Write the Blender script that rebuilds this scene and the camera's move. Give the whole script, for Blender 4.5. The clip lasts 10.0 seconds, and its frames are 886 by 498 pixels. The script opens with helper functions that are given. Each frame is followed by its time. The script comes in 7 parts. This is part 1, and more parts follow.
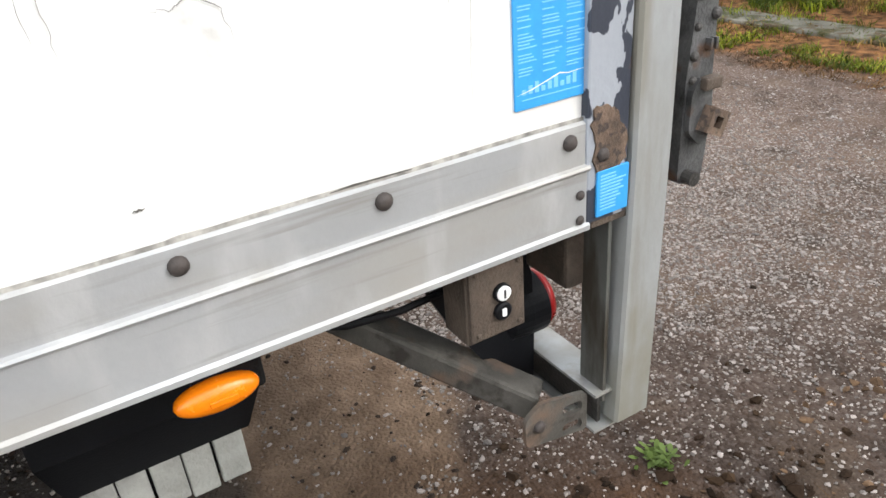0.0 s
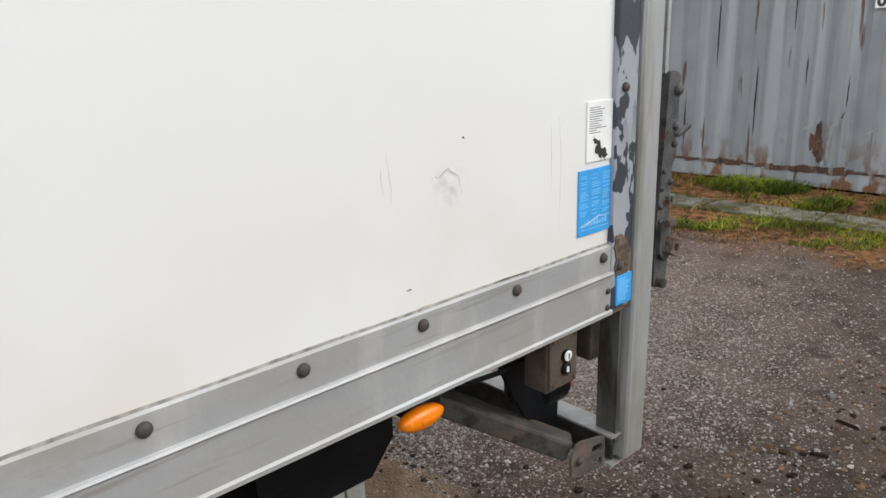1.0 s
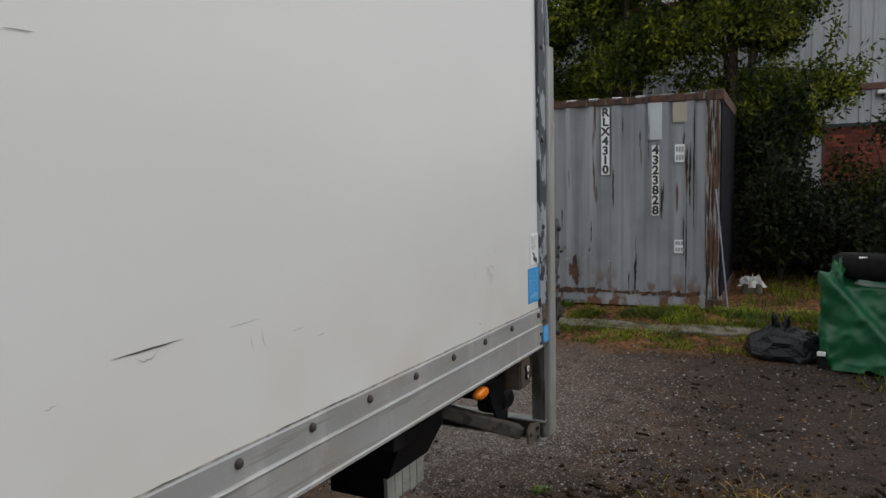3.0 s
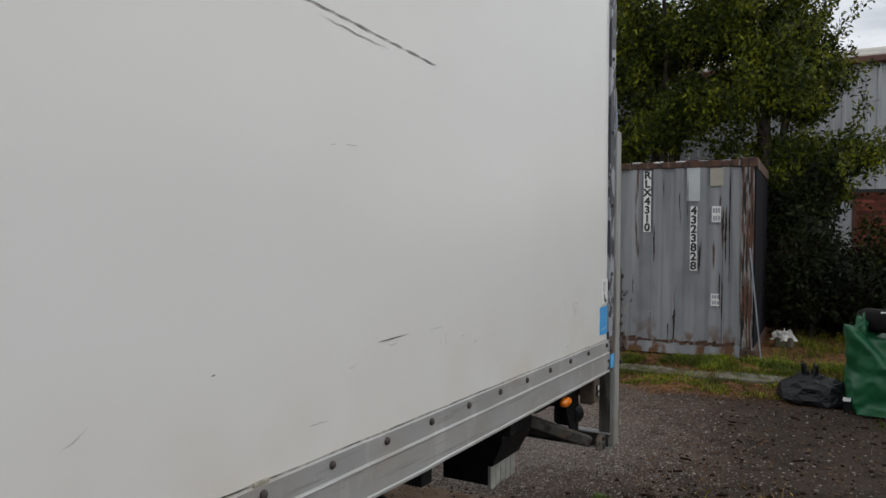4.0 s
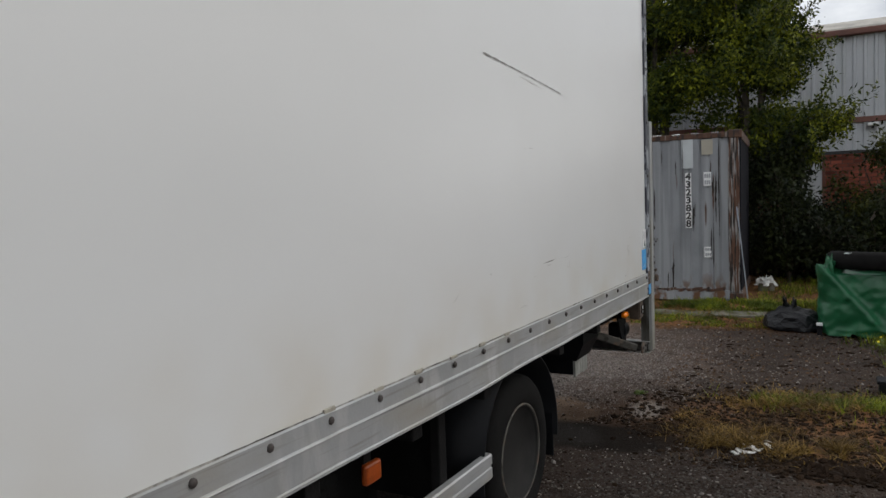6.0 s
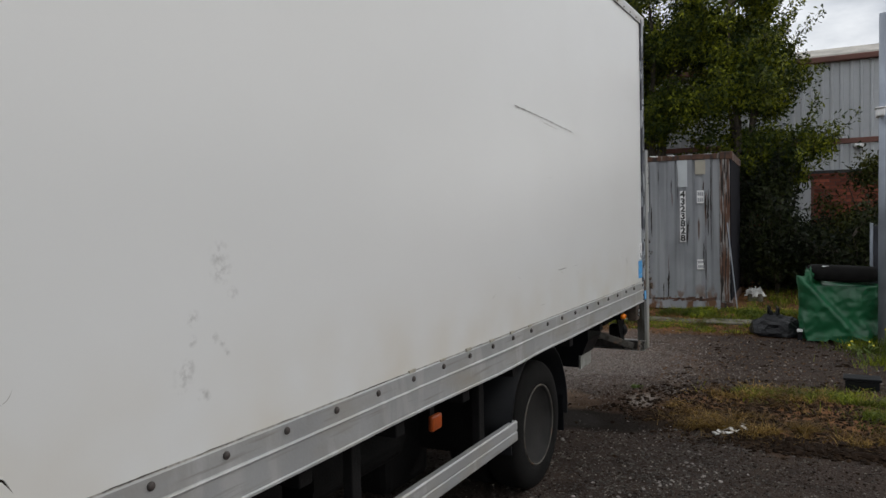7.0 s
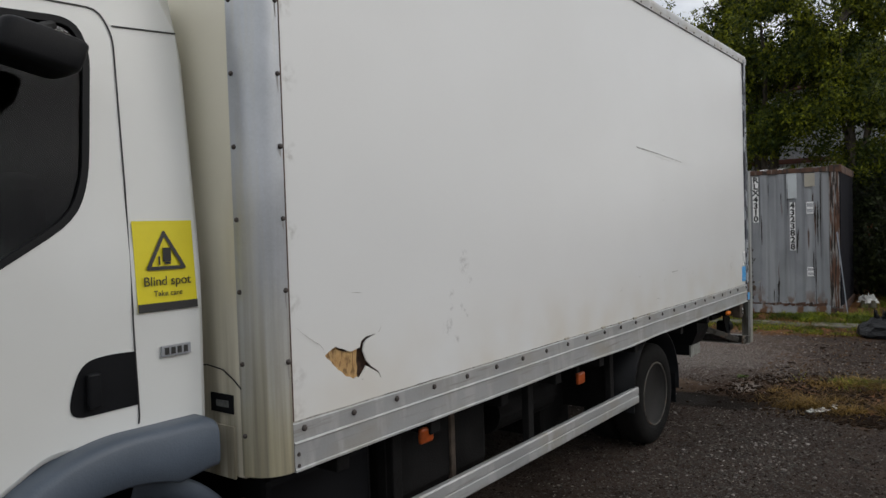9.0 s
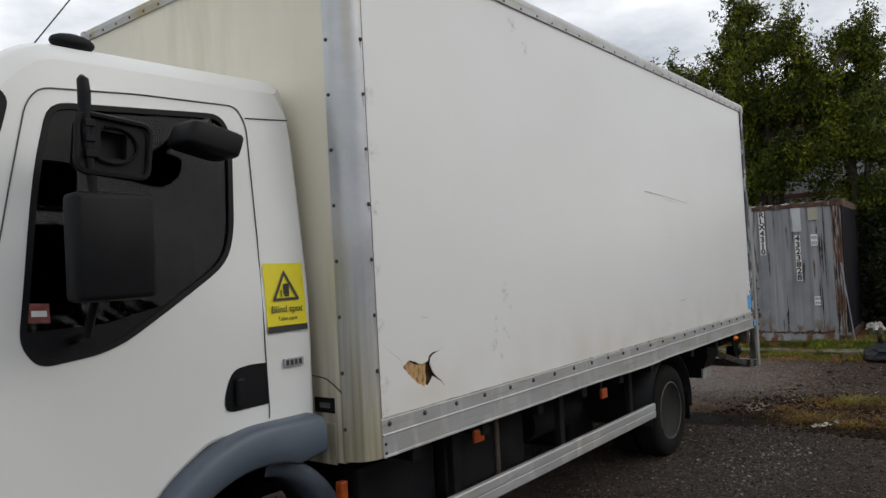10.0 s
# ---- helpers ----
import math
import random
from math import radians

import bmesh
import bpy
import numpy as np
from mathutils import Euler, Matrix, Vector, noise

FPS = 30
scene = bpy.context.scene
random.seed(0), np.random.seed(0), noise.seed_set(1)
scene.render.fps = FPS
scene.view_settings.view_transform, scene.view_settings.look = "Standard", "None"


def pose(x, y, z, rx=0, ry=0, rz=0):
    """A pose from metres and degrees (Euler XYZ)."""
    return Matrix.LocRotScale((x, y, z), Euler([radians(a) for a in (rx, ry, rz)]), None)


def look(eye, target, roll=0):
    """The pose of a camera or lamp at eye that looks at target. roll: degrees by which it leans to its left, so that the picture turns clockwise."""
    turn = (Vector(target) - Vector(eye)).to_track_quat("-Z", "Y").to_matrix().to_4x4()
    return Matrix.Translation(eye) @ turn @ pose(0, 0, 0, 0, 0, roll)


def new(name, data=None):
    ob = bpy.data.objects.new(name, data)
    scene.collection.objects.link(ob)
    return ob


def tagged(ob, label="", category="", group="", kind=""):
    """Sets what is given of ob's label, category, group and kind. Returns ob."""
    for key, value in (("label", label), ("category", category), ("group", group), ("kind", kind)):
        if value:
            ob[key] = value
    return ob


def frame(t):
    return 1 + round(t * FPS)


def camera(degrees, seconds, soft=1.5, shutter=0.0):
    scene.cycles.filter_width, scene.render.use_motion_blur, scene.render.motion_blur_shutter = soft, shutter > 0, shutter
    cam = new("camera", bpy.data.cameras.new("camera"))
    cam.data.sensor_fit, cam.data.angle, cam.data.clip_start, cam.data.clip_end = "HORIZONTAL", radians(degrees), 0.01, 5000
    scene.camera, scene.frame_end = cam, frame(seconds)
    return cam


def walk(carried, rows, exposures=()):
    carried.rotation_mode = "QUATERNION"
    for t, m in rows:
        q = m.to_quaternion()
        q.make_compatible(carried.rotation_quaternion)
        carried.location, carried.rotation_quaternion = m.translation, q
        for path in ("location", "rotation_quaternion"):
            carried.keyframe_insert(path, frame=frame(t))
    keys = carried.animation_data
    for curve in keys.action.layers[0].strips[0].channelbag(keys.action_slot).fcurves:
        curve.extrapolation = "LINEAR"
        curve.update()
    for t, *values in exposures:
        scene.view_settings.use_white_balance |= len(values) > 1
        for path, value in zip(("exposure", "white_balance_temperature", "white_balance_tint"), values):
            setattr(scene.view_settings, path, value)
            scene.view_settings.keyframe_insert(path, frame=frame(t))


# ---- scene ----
cam = camera(62.0, 10.0)
PATH = [
    (0, (-0.736, -0.79, 1.419), (0.122, 0.744, 0.465), -4.8),
    (0.5, (-1.085, -0.88, 1.461), (0.024, 0.614, 0.729), -4.5),
    (1, (-1.466, -0.976, 1.547), (-0.171, 0.441, 0.987), -1.9),
    (1.5, (-1.864, -0.971, 1.593), (-0.425, 0.373, 1.243), -1.6),
    (2, (-2.313, -1.068, 1.591), (-0.787, 0.191, 1.302), -0.5),
    (2.5, (-2.693, -1.134, 1.634), (-1.101, 0.05, 1.386), 1.2),
    (3, (-3.109, -1.154, 1.645), (-1.351, -0.22, 1.454), -1.4),
    (3.2, (-3.288, -1.185, 1.663), (-1.529, -0.238, 1.575), -1.7),
    (4.3, (-4.247, -1.254, 1.666), (-2.519, -0.249, 1.61), 0.3),
    (4.5, (-4.393, -1.248, 1.674), (-2.656, -0.261, 1.585), -0.8),
    (5, (-4.827, -1.272, 1.646), (-3.054, -0.347, 1.59), 0.3),
    (5.2, (-5.016, -1.283, 1.666), (-3.285, -0.287, 1.564), -1.8),
    (6.3, (-5.958, -1.359, 1.648), (-4.196, -0.423, 1.513), -2.1),
    (6.5, (-6.136, -1.432, 1.663), (-4.373, -0.497, 1.522), -2.4),
    (7, (-6.565, -1.539, 1.699), (-4.808, -0.59, 1.603), -1.4),
    (7.5, (-6.899, -1.62, 1.747), (-5.16, -0.645, 1.588), -4.1),
    (8, (-7.252, -1.808, 1.76), (-5.566, -0.739, 1.639), -3.0),
    (8.5, (-7.541, -1.926, 1.794), (-5.921, -0.754, 1.753), -2.1),
    (9, (-7.915, -2.021, 1.749), (-6.312, -0.827, 1.687), -1.8),
    (9.5, (-8.278, -2.155, 1.761), (-6.694, -0.933, 1.736), -1.8),
    (10, (-8.636, -2.336, 1.741), (-7.052, -1.116, 1.79), -3.1),
]
walk(cam, [(t, look(eye, target, roll)) for t, eye, target, roll in PATH],
     exposures=[(0, 1.6), (0.5, 1.42), (1, 1.0), (1.5, 0.63), (2, 0.32), (2.5, 0.14), (3, 0.07), (4.5, 0.02), (10, 0.02)])

# ---------- world and light ----------
SUN_AZ, SUN_EL = 146.0, 36.0
world = bpy.data.worlds.new("sky_world")
scene.world = world
world.use_nodes = True
wn, wl = world.node_tree.nodes, world.node_tree.links
wn.clear()
sky = wn.new("ShaderNodeTexSky")
sky.sky_type, sky.sun_disc = "NISHITA", False
sky.sun_elevation, sky.sun_rotation = radians(SUN_EL), radians(SUN_AZ)
sky.dust_density, sky.air_density = 4.0, 1.5
w_tc = wn.new("ShaderNodeTexCoord")
w_map = wn.new("ShaderNodeMapping")
w_map.inputs["Scale"].default_value = (1.0, 1.0, 2.6)
w_noise = wn.new("ShaderNodeTexNoise")
w_noise.inputs["Scale"].default_value, w_noise.inputs["Detail"].default_value = 2.4, 7.0
w_noise.inputs["Roughness"].default_value = 0.55
w_ramp = wn.new("ShaderNodeValToRGB")
w_ramp.color_ramp.elements[0].position, w_ramp.color_ramp.elements[0].color = 0.36, (5.6, 6.0, 6.8, 1)
w_ramp.color_ramp.elements[1].position, w_ramp.color_ramp.elements[1].color = 0.62, (15.0, 15.2, 15.4, 1)
w_mix = wn.new("ShaderNodeMix")
w_mix.data_type = "RGBA"
w_mix.inputs[0].default_value = 0.86
w_bg = wn.new("ShaderNodeBackground")
w_bg.inputs["Strength"].default_value = 0.092
w_out = wn.new("ShaderNodeOutputWorld")
wl.new(w_tc.outputs["Generated"], w_map.inputs[0])
wl.new(w_map.outputs[0], w_noise.inputs["Vector"])
wl.new(w_noise.outputs["Fac"], w_ramp.inputs[0])
wl.new(sky.outputs[0], w_mix.inputs[6])
wl.new(w_ramp.outputs[0], w_mix.inputs[7])
wl.new(w_mix.outputs[2], w_bg.inputs[0])
wl.new(w_bg.outputs[0], w_out.inputs[0])

sun = new("sun", bpy.data.lights.new("sun", "SUN"))
sun.data.energy, sun.data.angle, sun.data.color = 0.55, radians(25), (1.0, 0.985, 0.96)
_a, _e = radians(SUN_AZ), radians(SUN_EL)
sun.matrix_world = look((math.sin(_a) * 20, math.cos(_a) * 20, math.tan(_e) * 20), (0, 0, 0))

# ---------- materials ----------
def material(name, base, rough=0.6, metal=0.0, vary=0.15, size=0.4, fine=0.02, bump=0.1, tint=None, spec=0.5, random_by=None, gloss_vary=0.12):
    """A surface with variation at two scales: blotches of the given size and a fine grain, both in metres."""
    m = bpy.data.materials.new(name)
    m.use_nodes = True
    n, l = m.node_tree.nodes, m.node_tree.links
    b = n["Principled BSDF"]
    b.inputs["Metallic"].default_value = metal
    b.inputs["Specular IOR Level"].default_value = spec
    tc = n.new("ShaderNodeTexCoord")
    big, small = n.new("ShaderNodeTexNoise"), n.new("ShaderNodeTexNoise")
    for t, s, d in ((big, 1 / size, 5.0), (small, 1 / fine, 3.0)):
        t.inputs["Scale"].default_value, t.inputs["Detail"].default_value = s, d
        l.new(tc.outputs["Object"], t.inputs["Vector"])
    low = tint or tuple(c * (1 - 2 * vary) for c in base)
    mix = n.new("ShaderNodeMix")
    mix.data_type = "RGBA"
    mix.inputs[6].default_value, mix.inputs[7].default_value = (*low, 1), (*base, 1)
    ramp = n.new("ShaderNodeMapRange")
    ramp.inputs[1].default_value, ramp.inputs[2].default_value = 0.3, 0.62
    l.new(big.outputs["Fac"], ramp.inputs[0])
    l.new(ramp.outputs[0], mix.inputs[0])
    grain = n.new("ShaderNodeMix")
    grain.data_type, grain.blend_type = "RGBA", "MULTIPLY"
    grain.inputs[0].default_value = min(1.0, vary * 1.5)
    l.new(mix.outputs[2], grain.inputs[6])
    l.new(small.outputs["Color"], grain.inputs[7])
    lift = n.new("ShaderNodeMix")
    lift.data_type, lift.blend_type = "RGBA", "MULTIPLY"
    lift.inputs[0].default_value = 1.0
    lift.inputs[7].default_value = (1 + vary * 0.75,) * 3 + (1,)
    grey = n.new("ShaderNodeRGBToBW")
    l.new(small.outputs["Color"], grey.inputs[0])
    l.new(grey.outputs[0], grain.inputs[7])
    l.new(grain.outputs[2], lift.inputs[6])
    out = lift.outputs[2]
    if random_by:
        info = n.new("ShaderNodeNewGeometry") if random_by == "island" else n.new("ShaderNodeObjectInfo")
        value = n.new("ShaderNodeHueSaturation")
        rr = n.new("ShaderNodeMapRange")
        rr.inputs[3].default_value, rr.inputs[4].default_value = 0.55, 1.5
        l.new(info.outputs["Random Per Island" if random_by == "island" else "Random"], rr.inputs[0])
        l.new(rr.outputs[0], value.inputs["Value"])
        l.new(out, value.inputs["Color"])
        out = value.outputs[0]
    l.new(out, b.inputs["Base Color"])
    rg = n.new("ShaderNodeMapRange")
    rg.inputs[3].default_value, rg.inputs[4].default_value = max(0.02, rough - gloss_vary), min(1.0, rough + gloss_vary)
    l.new(big.outputs["Fac"], rg.inputs[0])
    l.new(rg.outputs[0], b.inputs["Roughness"])
    if bump:
        bp = n.new("ShaderNodeBump")
        bp.inputs["Strength"].default_value, bp.inputs["Distance"].default_value = bump, fine
        l.new(small.outputs["Fac"], bp.inputs["Height"])
        l.new(bp.outputs[0], b.inputs["Normal"])
    return m


def mask_layer(m, colour, scale, low, high, rough=None, stretch=(1, 1, 1), where=None, seed=0.0, detail=6.0):
    """Lays a second coat over a material where a stretched noise is high: rust, flaking, dirt. where: (axis, from, to) in metres."""
    n, l = m.node_tree.nodes, m.node_tree.links
    b = n["Principled BSDF"]
    tc, mp, no = n.new("ShaderNodeTexCoord"), n.new("ShaderNodeMapping"), n.new("ShaderNodeTexNoise")
    mp.inputs["Scale"].default_value, mp.inputs["Location"].default_value = stretch, (seed, seed * 0.7, seed * 1.3)
    no.inputs["Scale"].default_value, no.inputs["Detail"].default_value = scale, detail
    l.new(tc.outputs["Object"], mp.inputs[0])
    l.new(mp.outputs[0], no.inputs["Vector"])
    mr = n.new("ShaderNodeMapRange")
    mr.inputs[1].default_value, mr.inputs[2].default_value = low, high
    l.new(no.outputs["Fac"], mr.inputs[0])
    fac = mr.outputs[0]
    if where:
        sep, gr, mu = n.new("ShaderNodeSeparateXYZ"), n.new("ShaderNodeMapRange"), n.new("ShaderNodeMath")
        gr.inputs[1].default_value, gr.inputs[2].default_value = where[1], where[2]
        mu.operation = "MULTIPLY"
        l.new(tc.outputs["Object"], sep.inputs[0])
        l.new(sep.outputs["XYZ".index(where[0])], gr.inputs[0])
        l.new(gr.outputs[0], mu.inputs[0])
        l.new(fac, mu.inputs[1])
        fac = mu.outputs[0]
    mix = n.new("ShaderNodeMix")
    mix.data_type = "RGBA"
    l.new(fac, mix.inputs[0])
    l.new(b.inputs["Base Color"].links[0].from_socket, mix.inputs[6])
    mix.inputs[7].default_value = (*colour, 1)
    l.new(mix.outputs[2], b.inputs["Base Color"])
    if rough is not None:
        rm = n.new("ShaderNodeMix")
        l.new(fac, rm.inputs[0])
        l.new(b.inputs["Roughness"].links[0].from_socket, rm.inputs[2])
        rm.inputs[3].default_value = rough
        l.new(rm.outputs[0], b.inputs["Roughness"])
    return m


def spot_layer(m, colour, spots, scale, strength):
    """Smudges: soft round spots (x, z, radius) broken up by noise, on an upright panel."""
    n, l = m.node_tree.nodes, m.node_tree.links
    b = n["Principled BSDF"]
    tc, no = n.new("ShaderNodeTexCoord"), n.new("ShaderNodeTexNoise")
    no.inputs["Scale"].default_value, no.inputs["Detail"].default_value = scale, 6.0
    l.new(tc.outputs["Object"], no.inputs["Vector"])
    nr = n.new("ShaderNodeMapRange")
    nr.inputs[1].default_value, nr.inputs[2].default_value = 0.45, 0.68
    l.new(no.outputs["Fac"], nr.inputs[0])
    total = None
    for x, z, r in spots:
        d, mr = n.new("ShaderNodeVectorMath"), n.new("ShaderNodeMapRange")
        d.operation = "DISTANCE"
        d.inputs[1].default_value = (x, 0, z)
        l.new(tc.outputs["Object"], d.inputs[0])
        mr.inputs[1].default_value, mr.inputs[2].default_value = r, r * 0.2
        mr.inputs[3].default_value, mr.inputs[4].default_value = 0, 1
        l.new(d.outputs["Value"], mr.inputs[0])
        if total is None:
            total = mr.outputs[0]
        else:
            mx = n.new("ShaderNodeMath")
            mx.operation = "MAXIMUM"
            l.new(total, mx.inputs[0])
            l.new(mr.outputs[0], mx.inputs[1])
            total = mx.outputs[0]
    mu, ms = n.new("ShaderNodeMath"), n.new("ShaderNodeMath")
    mu.operation = ms.operation = "MULTIPLY"
    l.new(total, mu.inputs[0])
    l.new(nr.outputs[0], mu.inputs[1])
    l.new(mu.outputs[0], ms.inputs[0])
    ms.inputs[1].default_value = strength
    mix = n.new("ShaderNodeMix")
    mix.data_type = "RGBA"
    l.new(ms.outputs[0], mix.inputs[0])
    l.new(b.inputs["Base Color"].links[0].from_socket, mix.inputs[6])
    mix.inputs[7].default_value = (*colour, 1)
    l.new(mix.outputs[2], b.inputs["Base Color"])
    return m


M_PANEL = material("white_grp", (0.74, 0.745, 0.738), 0.26, vary=0.004, size=2.2, fine=0.5, bump=0, gloss_vary=0.0)
mask_layer(M_PANEL, (0.69, 0.69, 0.675), 1.1, 0.35, 1.0, stretch=(0.8, 1, 1.0), detail=3.0)
mask_layer(M_PANEL, (0.62, 0.56, 0.46), 3.0, 0.3, 1.0, where=("Z", 1.45, 1.0), detail=2.0)
spot_layer(M_PANEL, (0.17, 0.16, 0.15), [(-5.181, 1.288, 0.045), (-5.195, 1.262, 0.030), (-5.167, 1.305, 0.026), (-5.071, 1.367, 0.020), (-5.039, 1.350, 0.017), (-5.027, 1.318, 0.018), (-5.125, 1.222, 0.022), (-5.105, 1.215, 0.020), (-5.144, 1.431, 0.028), (-4.994, 1.484, 0.026), (-5.15, 1.371, 0.020), (-5.04, 1.60, 0.045), (-5.035, 1.555, 0.050)], 42.0, 0.48)
spot_layer(M_PANEL, (0.27, 0.25, 0.22), [(-0.55, 1.28, 0.05), (-6.125, 1.10, 0.06), (-6.12, 1.22, 0.065), (-6.12, 1.48, 0.05), (-6.12, 1.74, 0.05), (-6.12, 2.03, 0.06), (-6.12, 2.30, 0.07), (-6.12, 2.56, 0.06), (-4.66, 3.08, 0.05), (-4.80, 3.20, 0.06)], 30.0, 0.55)
M_CREAM = material("cream_grp", (0.72, 0.68, 0.55), 0.45, vary=0.05, size=0.9, fine=0.3, bump=0.04)
mask_layer(M_CREAM, (0.56, 0.52, 0.40), 5.0, 0.52, 0.80, stretch=(1, 1, 0.2))
mask_layer(M_CREAM, (0.22, 0.19, 0.13), 5.0, 0.30, 0.62, rough=0.85, stretch=(3, 3, 0.14), where=("Z", 1.8, 0.9), seed=1.7)
M_ALU = material("aluminium", (0.41, 0.415, 0.415), 0.42, metal=0.3, vary=0.07, size=0.35, fine=0.012, bump=0.06)
mask_layer(M_ALU, (0.36, 0.34, 0.30), 5.0, 0.48, 0.75, rough=0.6, stretch=(0.6, 1, 1.6))
mask_layer(M_ALU, (0.46, 0.46, 0.455), 9.0, 0.56, 0.66, rough=0.5, stretch=(1, 1, 0.3), seed=6.0)
mask_layer(M_ALU, (0.30, 0.29, 0.27), 26.0, 0.58, 0.72, stretch=(0.12, 1, 2.5), seed=8.0)
mask_layer(M_ALU, (0.27, 0.24, 0.19), 2.2, 0.60, 0.80, rough=0.7, stretch=(1.0, 1, 0.5), seed=11.0)
M_ALU_DIRTY = material("dirty_aluminium", (0.42, 0.43, 0.42), 0.5, metal=0.3, vary=0.15, size=0.3, fine=0.01, bump=0.1)
mask_layer(M_ALU_DIRTY, (0.36, 0.32, 0.20), 4.0, 0.45, 0.7, rough=0.8, stretch=(1, 1, 0.25))
M_POST = material("painted_alu_post", (0.49, 0.51, 0.54), 0.36, metal=0.45, vary=0.12, size=0.3, fine=0.01, bump=0.05)
mask_layer(M_POST, (0.48, 0.44, 0.31), 3.0, 0.50, 0.75, rough=0.6, stretch=(3, 3, 0.2))
mask_layer(M_POST, (0.16, 0.14, 0.10), 9.0, 0.50, 0.66, rough=0.8, stretch=(1.5, 1.5, 0.4), where=("Z", 1.12, 0.88), seed=2.2)
mask_layer(M_POST, (0.52, 0.47, 0.31), 2.0, 0.25, 0.6, rough=0.6, where=("Z", 1.6, 0.85))
mask_layer(M_POST, (0.22, 0.20, 0.15), 5.0, 0.30, 0.58, rough=0.8, stretch=(4, 4, 0.10), where=("Z", 1.95, 0.95), seed=4.4)
M_FLAKE = material("flaking_grey_paint", (0.31, 0.33, 0.36), 0.5, vary=0.08, size=0.3, fine=0.01, bump=0.1)
mask_layer(M_FLAKE, (0.030, 0.035, 0.05), 17.0, 0.535, 0.545, rough=0.55, stretch=(1.3, 1, 0.6), seed=3.1)
mask_layer(M_FLAKE, (0.10, 0.06, 0.045), 11.0, 0.66, 0.69, rough=0.9, seed=7.7)
mask_layer(M_FLAKE, (0.032, 0.036, 0.05), 12.0, 0.49, 0.505, rough=0.55, stretch=(1.2, 1, 0.45), where=("Z", 1.27, 1.5), seed=9.0)
M_RUST = material("rusty_steel", (0.105, 0.078, 0.058), 0.85, metal=0.1, vary=0.3, size=0.06, fine=0.006, bump=0.5)
M_BOLT = material("dark_bolt", (0.075, 0.062, 0.056), 0.6, metal=0.3, vary=0.3, size=0.02, fine=0.003, bump=0.3)
M_TEAR = material("tear_shadow", (0.085, 0.045, 0.028), 0.9, vary=0.3, size=0.02, fine=0.004, bump=0)
M_GREASE = material("greasy_steel", (0.075, 0.070, 0.065), 0.55, metal=0.3, vary=0.3, size=0.06, fine=0.006, bump=0.4)
M_BLACK = material("black_plastic", (0.0085, 0.009, 0.0105), 0.5, spec=0.14, vary=0.2, size=0.15, fine=0.004, bump=0.15)
M_CHASSIS = material("chassis_steel", (0.013, 0.0125, 0.0125), 0.8, spec=0.12, vary=0.3, size=0.2, fine=0.01, bump=0.3)
M_RUBBER = material("tyre_rubber", (0.010, 0.0095, 0.009), 0.9, spec=0.15, vary=0.3, size=0.12, fine=0.008, bump=0.3)
M_RIM = material("grey_wheel_steel", (0.022, 0.021, 0.020), 0.75, spec=0.2, metal=0.0, vary=0.2, size=0.1, fine=0.01, bump=0.2)
M_WHITE = material("white_paint", (0.68, 0.69, 0.675), 0.30, vary=0.015, size=1.2, fine=0.4, bump=0.02, gloss_vary=0.02)
mask_layer(M_WHITE, (0.58, 0.575, 0.54), 1.5, 0.40, 1.0, detail=2.0)
M_WING = material("grey_blue_plastic", (0.078, 0.099, 0.130), 0.5, vary=0.12, size=0.3, fine=0.006, bump=0.15)
M_BLUE = material("blue_sticker", (0.045, 0.33, 0.72), 0.4, vary=0.08, size=0.06, fine=0.01, bump=0.03)
M_PALE = material("pale_print", (0.20, 0.52, 0.82), 0.45, vary=0.05, size=0.1, fine=0.01, bump=0)
M_PAPER = material("white_sticker", (0.80, 0.80, 0.79), 0.45, vary=0.05, size=0.05, fine=0.01, bump=0)
M_INK = material("black_ink", (0.03, 0.03, 0.03), 0.5, vary=0.1, size=0.1, fine=0.01, bump=0)
M_GREYINK = material("grey_ink", (0.32, 0.33, 0.35), 0.5, vary=0.1, size=0.1, fine=0.01, bump=0)
M_YELLOW = material("yellow_sticker", (0.72, 0.62, 0.015), 0.4, vary=0.04, size=0.2, fine=0.02, bump=0)
M_AMBER = material("amber_lens", (0.85, 0.215, 0.006), 0.25, vary=0.08, size=0.03, fine=0.004, bump=0.15)
M_AMBER_DULL = material("dull_amber_lens", (0.38, 0.068, 0.008), 0.4, vary=0.2, size=0.03, fine=0.004, bump=0.15)
M_RED = material("red_lens", (0.34, 0.012, 0.012), 0.3, vary=0.1, size=0.05, fine=0.005, bump=0.1)
M_NOTICE = material("faded_red_print", (0.30, 0.09, 0.075), 0.5, vary=0.3, size=0.02, fine=0.004, bump=0)
M_WOOD = material("split_plywood", (0.52, 0.33, 0.14), 0.75, vary=0.2, size=0.05, fine=0.006, bump=0.5, tint=(0.42, 0.24, 0.09))
mask_layer(M_WOOD, (0.22, 0.125, 0.05), 38.0, 0.52, 0.64, rough=0.9, stretch=(1.2, 1, 0.7), seed=1.4)
M_SPLIT = material("plywood_split", (0.22, 0.115, 0.045), 0.85, vary=0.3, size=0.02, fine=0.004, bump=0)
M_SCRATCH = material("scratch_dirt", (0.13, 0.12, 0.105), 0.8, vary=0.3, size=0.02, fine=0.004, bump=0)
M_LUMP = material("old_sealant", (0.42, 0.39, 0.32), 0.7, vary=0.2, size=0.02, fine=0.004, bump=0.2)
M_SCUFF = material("faint_scuff", (0.45, 0.43, 0.39), 0.8, vary=0.3, size=0.02, fine=0.004, bump=0)
